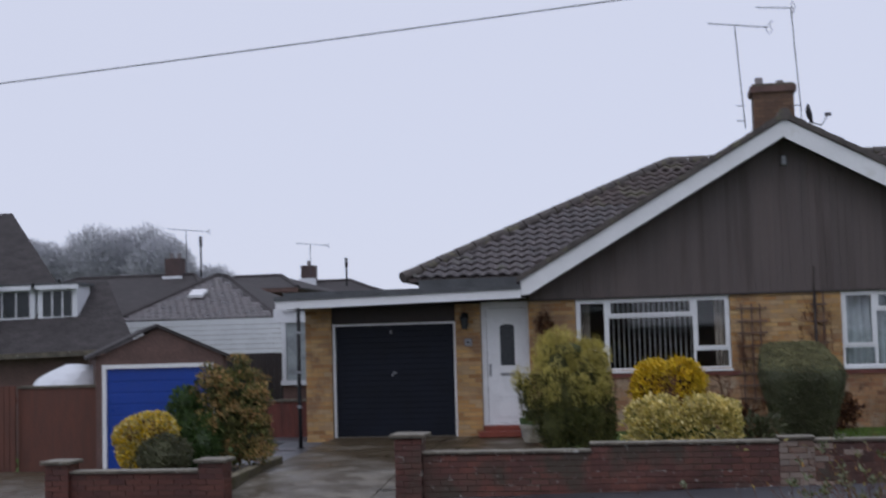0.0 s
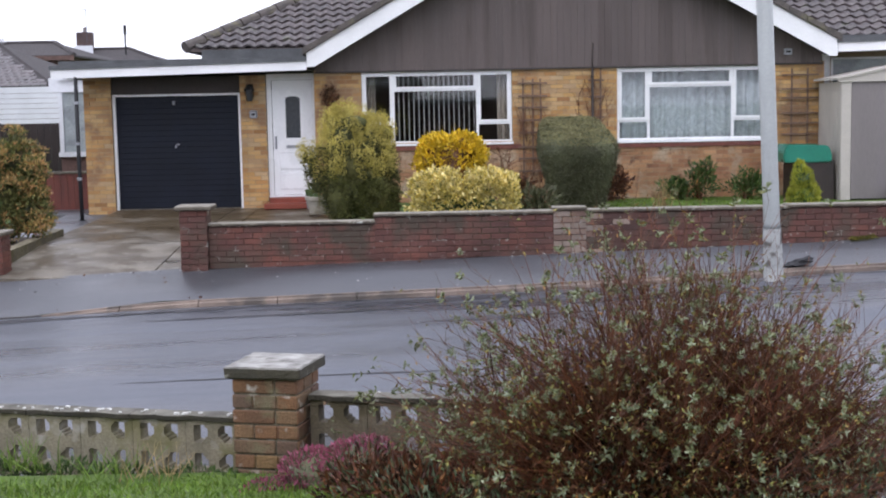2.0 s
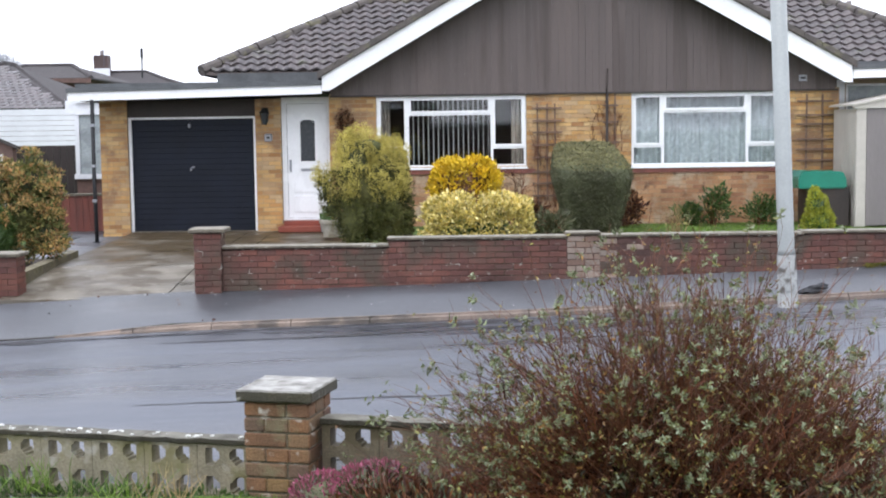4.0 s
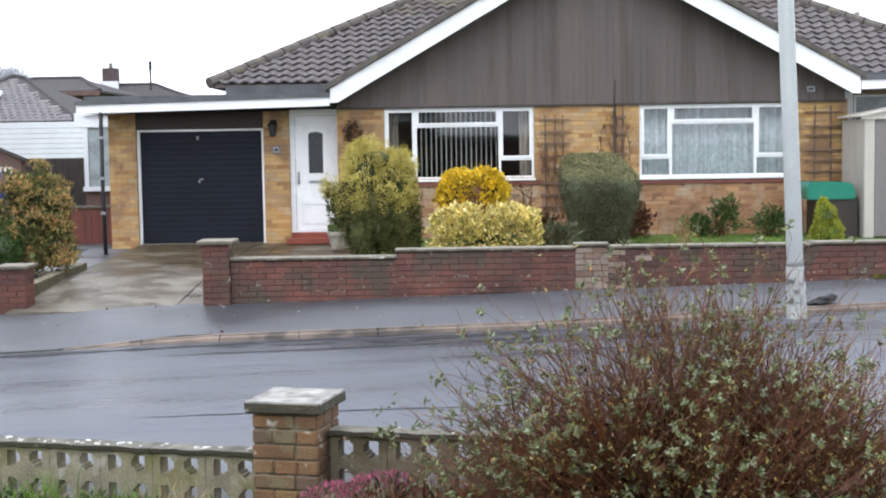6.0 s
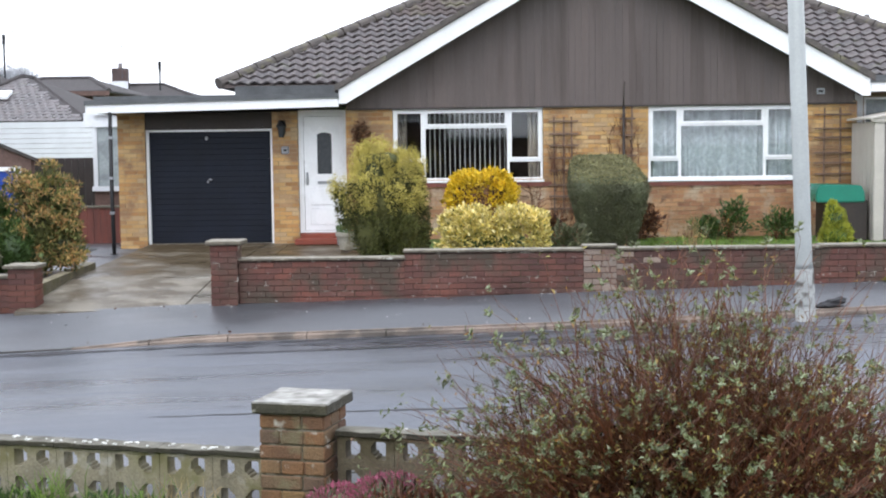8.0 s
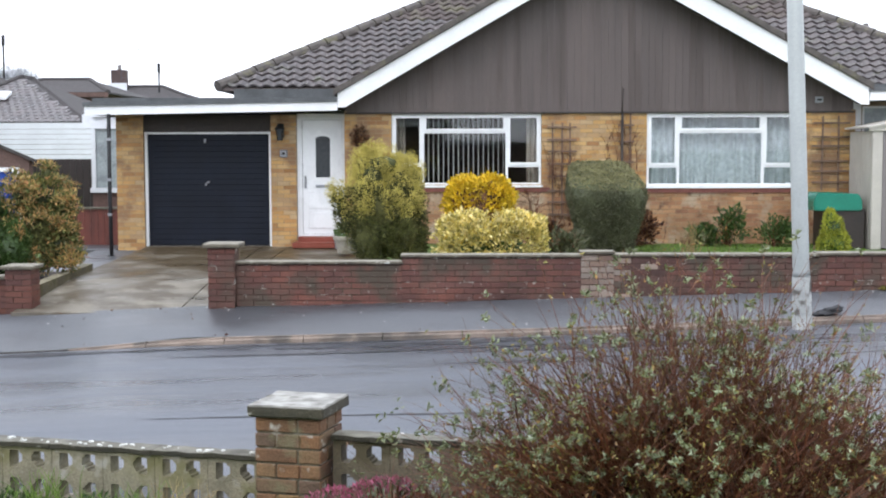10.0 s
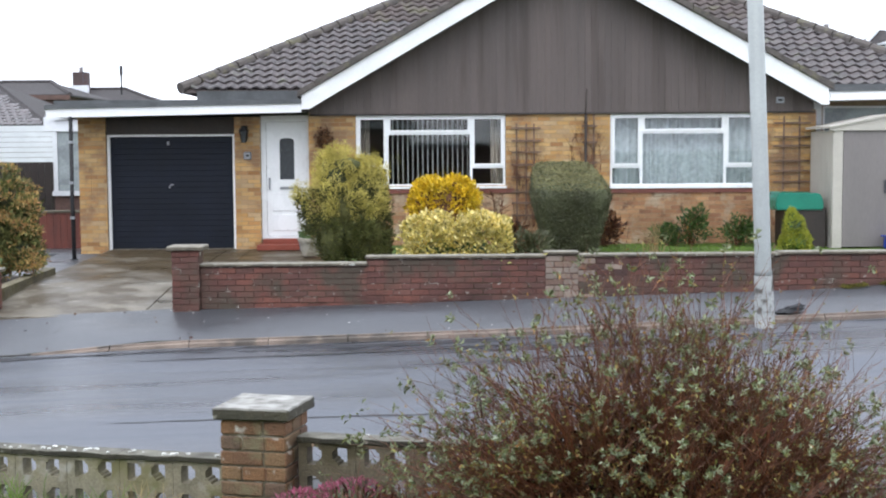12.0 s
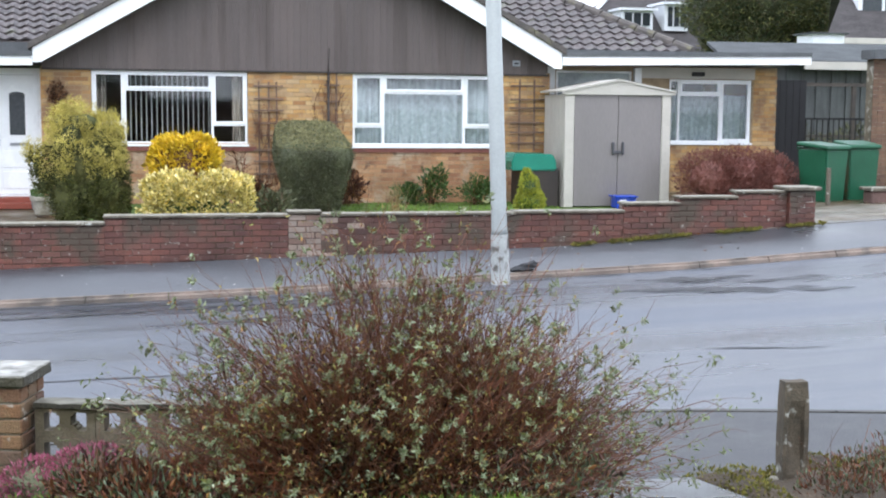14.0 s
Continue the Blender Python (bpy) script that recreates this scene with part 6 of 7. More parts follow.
boxed("latch", (mid - 0.06, SY - 0.05, 1.0, mid + 0.06, SY - 0.015, 1.05), DARK_STEEL, shed, "", 0.005)
bm = bmesh.new()
prism(bm, [(SX0 - 0.06, 2.02), (SX1 + 0.06, 2.02), (SX1 + 0.06, 2.08), (mid + 0.12, 2.25), (mid - 0.12, 2.25), (SX0 - 0.06, 2.08)], SY - 0.06, SY - 0.0)
part("gable_panel", bm, SHED_CREAM, shed)
bm = bmesh.new()
prism(bm, [(SX0 - 0.08, 2.06), (mid, 2.26), (SX1 + 0.08, 2.06), (SX1 + 0.08, 2.09), (mid, 2.295), (SX0 - 0.08, 2.09)], SY - 0.09, -0.4)
part("roof", bm, SHED_CREAM, shed)

bin_ = empty("storage_bin", "brown storage box with bright green lid", "storage box")
boxed("body", (11.66, -1.62, 0.06, 12.36, -1.0, 0.74), DARK_TIMBER, bin_, "dark brown body", 0.02)
bm = bmesh.new()
prism(bm, [(11.5, 0.70), (12.3, 0.70), (12.3, 0.86), (12.24, 0.98), (11.56, 1.0), (11.5, 0.88)], -1.66, -0.95)
bmesh.ops.bevel(bm, geom=list(bm.edges), offset=0.02, segments=2, affect="EDGES")
part("lid", bm, GREEN_LID, bin_, "green plastic lid")

tub = empty("plastic_tub", "small bright blue plastic tub beside the shed", "tub")
bm = bmesh.new()
box(bm, 13.24, -2.15, 0.06, 13.6, -1.85, 0.28, 0.02)
part("body", bm, PLASTIC_BLUE, tub)
boxed("rim", (13.21, -2.18, 0.255, 13.63, -1.82, 0.285), PLASTIC_BLUE, tub, "", 0.008)
boxed("sticker", (13.3, -2.156, 0.17, 13.42, -2.151, 0.22), WHITE, tub)

# trellises on the front wall
def trellis(x0, x1, z0, z1, nx, nz, label, gapx=None):
    t = empty("trellis", label, "trellis")
    rnd = random.Random(int(x0 * 10))
    for i in range(nx):
        x = x0 + (x1 - x0) * (i + 0.5) / nx
        bm = bmesh.new()
        box(bm, -0.014, -0.01, z0, 0.014, 0.01, z1)
        part("upright", bm, TRELLIS, t).matrix_basis = Matrix.Translation((x, FY - 0.022, 0)) @ Matrix.Rotation(rnd.uniform(-0.01, 0.01), 4, "Y")
    for k in range(nz):
        z = z0 + (z1 - z0) * (k + 0.5) / nz
        bm = bmesh.new()
        box(bm, x0 - 0.02, -0.01, -0.014, x1 + 0.02, 0.01, 0.014)
        part("rail", bm, TRELLIS, t).matrix_basis = Matrix.Translation((0, FY - 0.043, z)) @ Matrix.Rotation(rnd.uniform(-0.004, 0.004), 4, "Y")
    return t


trellis(7.18, 7.66, 0.5, 2.2, 3, 8, "dark wooden trellis on the brick wall with dead climber")
trellis(11.82, 12.42, 1.0, 2.3, 2, 6, "brown wooden trellis fixed to the brick wall")
trellis(8.42, 8.66, 1.3, 2.36, 2, 3, "narrow wooden trellis beside the downpipe")
s = empty("dead_climber", "leafless climber tangled over the trellis", "climber")
rng = np.random.default_rng(91)
a = np.stack([rng.uniform(7.15, 7.7, 60), np.full(60, FY - 0.06), rng.uniform(0.05, 1.5, 60)], 1)
stem_mesh("stem_mass", a, a + np.stack([rng.normal(size=60) * 0.15, np.zeros(60), rng.uniform(0.3, 0.7, 60)], 1), 0.006, TWIG_RED, s, rng)
s = empty("dead_climber", "leafless climber beside the downpipe", "climber")
a = np.stack([rng.uniform(8.2, 8.75, 60), np.full(60, FY - 0.05), rng.uniform(1.1, 2.0, 60)], 1)
stem_mesh("stem_mass", a, a + np.stack([rng.normal(size=60) * 0.1, np.zeros(60), rng.uniform(0.15, 0.4, 60)], 1), 0.006, TWIG_RED, s, rng)
s = empty("climbing_plant", "dry brown climber on the wall beside the door", "climber")
foliage("foliage", [(3.85, FY - 0.06, 1.95, 0.16, 0.05, 0.22), (3.9, FY - 0.06, 1.6, 0.12, 0.05, 0.25)], 700, 0.06, 0.3, LEAF_RUST, s, 93, inner=0.1)

# rainwater and vent pipes, lantern, plaques
dp = empty("downpipe", "brown plastic pipe running up the front wall", "downpipe")
bm = bmesh.new()
tube(bm, [(8.47, FY - 0.06, 0.06), (8.47, FY - 0.06, 2.36)], 0.02, 10)
part("pipe", bm, DARK_TIMBER, dp, smooth=True)
# thin dark rod added in place of the stain on the boards above the pipe
bm = bmesh.new()
tube(bm, [(8.47, FY - 0.06, 2.36), (8.49, FY - 0.06, 2.8)], 0.009, 8)
part("cable", bm, DARK_TIMBER, dp, smooth=True)
for z in (0.9, 2.2):
    boxed("bracket", (8.44, FY - 0.085, z, 8.5, FY, z + 0.03), DARK_TIMBER, dp)
sup = empty("roof_post", "slim black metal post under the flat roof corner", "post")
bm = bmesh.new()
tube(bm, [(-0.46, -0.82, 2.36), (-0.44, -0.93, 1.0), (-0.41, -1.0, -0.12)], 0.035, 10)
part("pole", bm, BLACK_METAL, sup, smooth=True)
boxed("foot_plate", (-0.47, -1.06, -0.125, -0.35, -0.94, -0.085), BLACK_METAL, sup)
for z in (1.9, 1.2, 0.6):
    bm = bmesh.new()
    tube(bm, [(-0.44 - (z - 1) * 0.015, -0.93 + (z - 1) * 0.08, z), (-0.44 - (z - 1) * 0.015, -0.93 + (z - 1) * 0.08, z + 0.05)], 0.042, 10)
    part("collar", bm, STEEL, sup)
lan = empty("wall_lantern", "black carriage lantern on the brick wall", "lantern")
boxed("back_plate", (2.36, -0.13, 1.95, 2.48, -0.1, 2.2), BLACK_METAL, lan, "", 0.01)
bm = bmesh.new()
tube(bm, [(2.42, -0.2, 1.9), (2.42, -0.2, 2.1)], 0.045, 6, 0.08)
part("lamp_glass", bm, DOOR_GLASS, lan)
bm = bmesh.new()
tube(bm, [(2.42, -0.2, 2.1), (2.42, -0.2, 2.2)], 0.1, 6, 0.02)
part("hood", bm, BLACK_METAL, lan)
pl = empty("wall_plaque", "small grey oval plaque on the brickwork", "plaque")
boxed("plate", (2.40, -0.13, 1.6, 2.54, -0.1, 1.74), STEEL, pl, "", 0.02)
boxed("bar", (2.44, -0.135, 1.65, 2.5, -0.13, 1.69), BLACK_METAL, pl)
pl = empty("wall_plaque", "small pale plaque on the dark boarding", "plaque")
boxed("plate", (11.83, FY - 0.06, 2.53, 11.97, FY - 0.036, 2.64), STEEL, pl, "", 0.006)
boxed("bar", (11.86, FY - 0.066, 2.57, 11.94, FY - 0.06, 2.6), BLACK_METAL, pl)
for nm, x, y, r, h, material, label in (("plant_pot", 3.72, -1.6, 0.19, 0.28, CAPPALE, "pale stone plant pot beside the path"), ("plant_pot", 3.5, -0.55, 0.1, 0.22, TERRACOTTA, "small grey pot by the door")):
    p = empty(nm, label, "pot")
    bm = bmesh.new()
    tube(bm, [(x, y, 0.0), (x, y, h)], r * 0.75, 14, r)
    part("body", bm, material, p)
    bm = bmesh.new()
    tube(bm, [(x, y, h - 0.05), (x, y, h + 0.004)], r * 1.12, 14)
    part("rim", bm, material, p)
    foliage("plant", [(x, y, h + 0.06, r * 0.8, r * 0.8, 0.1)], 250, 0.05, 0.4, LEAF_GREEN, p, 95, inner=0.1)

# small dark lump on the pavement edge
bm = bmesh.new()
for v in bmesh.ops.create_icosphere(bm, subdivisions=3, radius=0.1)["verts"]:
    v.co = Vector((v.co.x * 1.9, v.co.y, max(-0.02, v.co.z * 0.55))) * (1 + 0.5 * noise.noise(v.co * 18))
ob = part("litter_bag", bm, BLACK_METAL, None)
ob.matrix_world = Matrix.Translation((9.95, -8.25, kerb_top(9.95) + 0.035)) @ Matrix.Rotation(radians(-14), 4, "Y")
tagged(ob, "small crumpled black lump lying beside the kerb", "litter")


# ---- aerials on the chimney ----
def aerial(base, height, boom, n, yaw, label, material=DARK_STEEL, lean=0.0, r=0.011, off=0.45, tilt=-0.1):
    a = empty("tv_aerial", label, "aerial")
    b = Vector(base)
    top = b + Vector((lean * height, 0, height))
    bm = bmesh.new()
    tube(bm, [b, top], r, 8)
    part("mast", bm, material, a)
    d = Vector((math.cos(yaw), math.sin(yaw), tilt))
    nrm = Vector((-math.sin(yaw), math.cos(yaw), 0))
    bm = bmesh.new()
    tube(bm, [top - d * boom * off, top + d * boom * (1 - off)], r * 0.8, 6)
    part("boom", bm, material, a)
    for i in range(n):
        c = top - d * boom * off + d * boom * (i + 0.5) / n
        bm = bmesh.new()
        tube(bm, [c - nrm * 0.12, c + nrm * 0.12], r * 0.4, 5)
        part("element", bm, material, a)
    bm = bmesh.new()
    e = top + d * boom * ((1 - off) if off > 0.3 else -off)
    for k in (-1, 1):
        tube(bm, [e - nrm * 0.16 + Vector((0, 0, 0.0)), e - nrm * 0.16 + Vector((0, 0, k * 0.1)) + d * 0.05, e + nrm * 0.16 + Vector((0, 0, k * 0.1)) + d * 0.05, e + nrm * 0.16], r * 0.5, 5)
    part("reflector", bm, material, a)
    for z in (0.15, 0.45):
        bm = bmesh.new()
        tube(bm, [b + Vector((0, 0, z)), b + Vector((0.16 if lean > -0.02 and base[0] < 8.2 else -0.16, 0, z))], r * 0.8, 6)
        part("bracket", bm, material, a)
    return a


aerial((7.70, 2.95, 5.75), 2.08, 1.2, 9, radians(8), "grey television aerial on a mast strapped to the chimney", lean=-0.06)
aerial((8.8, 2.95, 5.7), 2.4, 0.75, 6, radians(178), "grey television aerial on a tall mast", lean=-0.05, off=0.1, tilt=0.1)
dish = empty("satellite_dish", "dark satellite dish seen edge-on at the chimney", "dish")
bm = bmesh.new()
vs = bmesh.ops.create_uvsphere(bm, u_segments=16, v_segments=8, radius=0.27)["verts"]
bmesh.ops.delete(bm, geom=[v for v in bm.verts if v.co.z > -0.1], context="VERTS")
for v in bm.verts:
    v.co.z = (v.co.z + 0.2) * 0.6
bmesh.ops.solidify(bm, geom=list(bm.faces), thickness=0.01)
d = part("reflector", bm, DARK_STEEL, dish)
d.matrix_basis = Matrix.Translation((8.9, 2.9, 5.96)) @ Matrix.Rotation(radians(78), 4, "Y") @ Matrix.Scale(0.8, 4)
bm = bmesh.new()
tube(bm, [(8.92, 2.9, 5.8), (9.15, 2.9, 5.72), (9.28, 2.9, 5.92)], 0.014, 6)
part("arm", bm, DARK_STEEL, dish)
boxed("receiver", (9.22, 2.86, 5.9, 9.34, 2.94, 5.96), DARK_STEEL, dish)

# overhead cable
c = empty("overhead_cable", "thin grey overhead telephone cable", "cable")
bm = bmesh.new()
pts = []
for i in range(49):
    x = -24 + i * 0.9
    t = (x + 24) / 43.2
    pts.append((x, -9.0, 3.75 + 0.062 * (x + 24) - t * (1 - t)))
tube(bm, pts, 0.008, 6)
part("wire", bm, STEEL, c)

# ---- neighbours on the left ----
ng = empty("blue_door_garage", "small brick garage with blue door and white frame", "garage")
bm = bmesh.new()
pierced(bm, -5.12, -2.5, -0.8, 1.56, 1.0, 1.2, [(-4.98, -2.68, -0.8, 1.42)])
part("front_wall", bm, FAR_BRICK, ng)
bm = bmesh.new()
prism(bm, [(-5.12, 1.56), (-2.5, 1.56), (-3.81, 2.12)], 0.995, 1.15)
part("gable", bm, FAR_BRICK, ng)
for d in ((-5.12, 1.2, -0.8, -4.98, 7, 1.56), (-2.64, 1.2, -0.8, -2.5, 7, 1.56), (-4.98, 6.8, -0.8, -2.64, 7, 1.56)):
    boxed("side_wall", d, FAR_BRICK, ng)
gd = boxed("door", (-4.9, 1.04, -0.7, -2.76, 1.08, 1.34), BLUE, ng, "bright blue painted door")
for i in range(9):
    boxed("rib", (-4.88, 1.032, -0.66 + i * 0.22, -2.78, 1.042, -0.48 + i * 0.22), BLUE, gd, bevel=0.004)
for d in ((-4.98, 0.98, -0.75, -4.9, 1.06, 1.42), (-2.76, 0.98, -0.75, -2.68, 1.06, 1.42), (-4.9, 0.98, 1.34, -2.76, 1.06, 1.42)):
    boxed("door_frame", d, WHITE, ng, "white painted frame")
for sx in (-1, 1):
    bm = bmesh.new()
    slab(bm, [(-3.81, 0.9, 2.2), (-3.81 + sx * 1.45, 0.9, 1.58), (-3.81 + sx * 1.45, 7.1, 1.58), (-3.81, 7.1, 2.2)], 0.06)
    part("roof_slope", bm, FAR_ROOF, ng)
for o in ng.children_recursive:
    for v in o.data.vertices:
        v.co.x -= 0.5 * max(0.0, v.co.y - 1.2)
fence = empty("side_fence", "brown rendered boundary wall beside the blue garage", "wall")
boxed("panel", (-7.0, 1.45, -1.0, -5.16, 1.6, 0.98), BROWN_PAINT, fence, "", 0.01)
boxed("coping", (-7.0, 1.42, 0.98, -5.16, 1.63, 1.03), COPING, fence)
gate = empty("brown_gate", "dark red-brown boarded gate", "gate")
for i in range(16):
    boxed("board", (-9.0 + i * 0.125, 1.35, -1.0, -8.885 + i * 0.125, 1.39, 1.04), BROWN_PAINT, gate)
boxed("rail", (-9.0, 1.39, 0.7, -7.0, 1.43, 0.8), BROWN_PAINT, gate)
boxed("rail", (-9.0, 1.39, -0.6, -7.0, 1.43, -0.5), BROWN_PAINT, gate)
cov = empty("covered_trailer", "small trailer under a white and blue sheet", "trailer")
bm = bmesh.new()
for v in bmesh.ops.create_icosphere(bm, subdivisions=3, radius=1)["verts"]:
    v.co = Vector((-7.35 + v.co.x * 0.95, 5.0 + v.co.y * 1.4, 0.8 + max(-0.4, v.co.z * 0.62) + 0.05 * noise.noise(v.co * 2)))
part("sheet", bm, FAR_WHITE, cov)
boxed("body", (-8.1, 3.9, -0.8, -6.5, 6.0, 0.7), BLUE, cov, "", 0.05)
boxed("wheel", (-6.5, 4.6, -0.9, -6.4, 5.2, -0.35), BLACK_METAL, cov, "", 0.04)


def small_window(parent, x0, x1, z0, z1, y, n=2):
    w = boxed("window", (x0, y - 0.06, z0, x1, y, z1), FAR_WHITE, parent, "white framed window")
    for i in range(n):
        a = x0 + (x1 - x0) * (i + 0.08) / n
        b = x0 + (x1 - x0) * (i + 0.92) / n
        boxed("pane", (a, y - 0.075, z0 + 0.1, b, y - 0.055, z1 - 0.1), DOOR_GLASS, w)
    return w


def hip_house(label, x0, x1, y0, y1, ze, zr, foot, ra, rb, roof=FAR_ROOF, wall=FAR_BRICK, front=None):
    """A bungalow with eaves at ze and a ridge from ra to rb (x, y) at zr."""
    h = empty("neighbour_bungalow", label, "house")
    boxed("wall", (x0 + 0.3, y0 + 0.3, foot, x1 - 0.3, y1 - 0.3, ze), wall, h)
    a, b, c, d = (x0, y0, ze), (x1, y0, ze), (x1, y1, ze), (x0, y1, ze)
    p, q = (*ra, zr), (*rb, zr)
    for f in ([a, b, q, p], [b, c, q], [c, d, p, q], [d, a, p]):
        bm = bmesh.new()
        if ra == rb and len(f) == 4:
            f = f[:3]
        slab(bm, f, 0.08)
        part("roof_slope", bm, roof, h)
    for e, g in ((a, p), (b, q), (p, q)):
        if e != g:
            bm = bmesh.new()
            tube(bm, [e, g], 0.1, 6)
            part("hip_tile", bm, roof, h)
    boxed("fascia", (x0, y0 - 0.03, ze - 0.2, x1, y0, ze - 0.02), wall if ze > 2.8 else FAR_WHITE, h)
    return h


h = hip_house("grey-roofed bungalow with white boarded wall", -10.9, -5.6, 15, 24, 2.6, 4.16, -1.2, (-8.89, 19), (-8.89, 20))
for i in range(7):
    boxed("weatherboard", (-10.4, 14.98, 1.5 + i * 0.15, -5.3, 15.05, 1.64 + i * 0.15), FAR_WHITE, h, "white weatherboarding")
bm = bmesh.new()
slab(bm, [(-9.1, 16.7, 3.34), (-8.6, 16.7, 3.34), (-8.6, 17.2, 3.54), (-9.1, 17.2, 3.54)], -0.09)
part("rooflight", bm, UPVC, h, "bright rooflight")


def lay_tiles(parent, a, b, p, zoff=0.02):
    """Tiles on a triangular slope with its eave from a to b and its peak at p."""
    a, b, p = Vector(a), Vector(b), Vector(p)
    run = math.hypot(p.y - a.y, p.z - a.z)
    tilt = math.atan2(p.z - a.z, p.y - a.y)
    v = 0.1
    while v < run - 0.2:
        f = v / run
        lo, hi = a.x + (p.x - a.x) * f + 0.12, b.x + (p.x - b.x) * f - 0.12
        x = lo
        while x < hi:
            ob = new("roof_tile", TILE_ME)
            ob.parent = parent
            ob.matrix_basis = Matrix.Translation((x, a.y + (p.y - a.y) * f, a.z + (p.z - a.z) * f + zoff)) @ Matrix.Rotation(tilt, 4, "X") @ Matrix.Diagonal((1, 1, 0.22, 1))
            x += 0.24
        v += 0.268


lay_tiles(h, (-10.9, 15, 2.6), (-5.6, 15, 2.6), (-8.89, 19, 4.16))
hip_house("dark-roofed bungalow behind the others", -13.2, -8.6, 28, 36, 4.1, 4.75, -1, (-12.2, 31), (-10.2, 31))
h = hip_house("grey tiled bungalow with brick chimney", -25, -11.5, 26, 38, 2.9, 5.0, -1, (-20, 32), (-14.5, 32))
c = boxed("chimney", (-15.75, 31.6, 4.6, -15.05, 32.3, 5.75), FAR_STACK, h)
boxed("flashing", (-15.85, 31.5, 4.6, -14.95, 31.6, 4.95), FAR_WHITE, c)
for cx in (-15.58, -15.22):
    bm = bmesh.new()
    tube(bm, [(cx, 32, 5.7), (cx, 32, 6.0)], 0.1, 8)
    part("chimney_pot", bm, TERRACOTTA, c)
h = hip_house("distant tiled bungalow with chimney", -14.0, -7.0, 38, 46, 4.1, 4.95, 0, (-12.5, 41), (-9.5, 41))
c = boxed("chimney", (-11.9, 40.2, 4.7, -11.2, 40.8, 5.75), FAR_STACK, h)
boxed("flashing", (-12.0, 40.1, 4.7, -11.1, 40.2, 5.1), FAR_WHITE, c)
bm = bmesh.new()
tube(bm, [(-11.55, 40.5, 5.7), (-11.55, 40.5, 6.0)], 0.1, 8)
part("chimney_pot", bm, TERRACOTTA, c)
hip_house("distant tiled bungalow with grey roof", -6.5, 0.5, 44, 52, 3.9, 4.95, 0, (-5, 47), (-2, 47))
for base, hgt, boom in (((-15.6, 33.9, 4.6), 2.6, 1.9), ((-11.3, 39.9, 5.2), 1.6, 1.6)):
    aerial(base, hgt, boom, 7, radians(5), "thin television aerial on a distant roof", r=0.018)
for x, y, z0, z1 in ((-14.75, 33.5, 4.0, 6.85), (-9.35, 39.5, 4.6, 6.0)):
    p = empty("flue_pole", "tall dark pole above the distant roofs", "pole")
    bm = bmesh.new()
    tube(bm, [(x, y, z0), (x, y, z1)], 0.045, 8)
    part("pole", bm, BLACK_METAL, p)
    bm = bmesh.new()
    tube(bm, [(x, y, z1 - 0.45), (x, y, z1)], 0.075, 8)
    part("cowl", bm, BLACK_METAL, p)

# chalet bungalow with dormers
h = empty("chalet_bungalow", "brown-roofed chalet bungalow with white dormers", "house")
boxed("wall", (-20, 8.4, -1.2, -8.7, 9.2, 1.7), FAR_BRICK, h)
bm = bmesh.new()
slab(bm, [(-21, 8, 1.5), (-8.2, 8, 1.74), (-12.9, 12.4, 5.85), (-21, 12.4, 5.85)], 0.1)
part("roof_slope", bm, FAR_ROOF, h)
bm = bmesh.new()
slab(bm, [(-21, 12.4, 5.85), (-12.9, 12.4, 5.85), (-12.7, 16.8, 1.74), (-21, 16.8, 1.5)], 0.1)
part("roof_slope", bm, FAR_ROOF, h)
bm = bmesh.new()
prism(bm, [(-21, 1.36), (-8.2, 1.6), (-8.2, 1.74), (-21, 1.5)], 7.93, 8.0)
part("fascia", bm, COPING, h, "pale gutter and fascia")
for x0, x1 in ((-11.9, -10.45), (-10.36, -9.25)):
    y = 8.95
    d = boxed("dormer", (x0, y, 2.3, x1, 9.75, 3.45), FAR_WHITE, h, "white boarded dormer")
    boxed("dormer_roof", (x0 - 0.08, y - 0.15, 3.45, x1 + 0.08, 9.85, 3.53), FELT, d)
    boxed("dormer_fascia", (x0 - 0.1, y - 0.17, 3.36, x1 + 0.1, y - 0.12, 3.47), FAR_WHITE, d)
    for i in range(3):
        a = x0 + 0.12 + i * (x1 - x0 - 0.24) / 3
        boxed("pane", (a + 0.03, y - 0.02, 2.65, a + (x1 - x0 - 0.24) / 3 - 0.03, y + 0.01, 3.32), DOOR_GLASS, d)
bm = bmesh.new()
slab(bm, [(-10.3, 8, 1.70), (-7.2, 8, 1.76), (-8.9, 10.1, 3.6), (-10.3, 10.1, 3.6)], 0.1)
part("roof_slope", bm, FAR_ROOF, h, "lower roof slope beside the dormers")
p = empty("vent_pipe", "black soil pipe beside the dormer", "pipe")
bm = bmesh.new()
tube(bm, [(-11.35, 8.6, 2.0), (-11.35, 8.6, 3.9)], 0.06, 8)
part("pipe", bm, BLACK_METAL, p)
p = empty("vent_pipe", "thin dark pipe above the dormer", "pipe")
bm = bmesh.new()
tube(bm, [(-10.75, 11, 3.0), (-10.75, 11, 3.75)], 0.04, 8)
part("pipe", bm, BLACK_METAL, p)

# white bay beside the garage, with its low brick wall
bay = empty("glazed_lean_to", "white plastic glazed lean-to beside the garage", "conservatory")
boxed("base_wall", (-2.21, 4.05, -0.4, -0.62, 4.2, 0.85), FAR_BRICK, bay)
boxed("sill", (-2.24, 3.98, 0.85, -0.62, 4.2, 0.95), FAR_WHITE, bay)
boxed("head", (-2.38, 3.97, 2.2, -0.62, 4.2, 2.5), FAR_WHITE, bay)
for x in (-2.21, -1.55, -0.72):
    boxed("mullion", (x, 4.0, 0.95, x + 0.09, 4.1, 2.2), FAR_WHITE, bay)
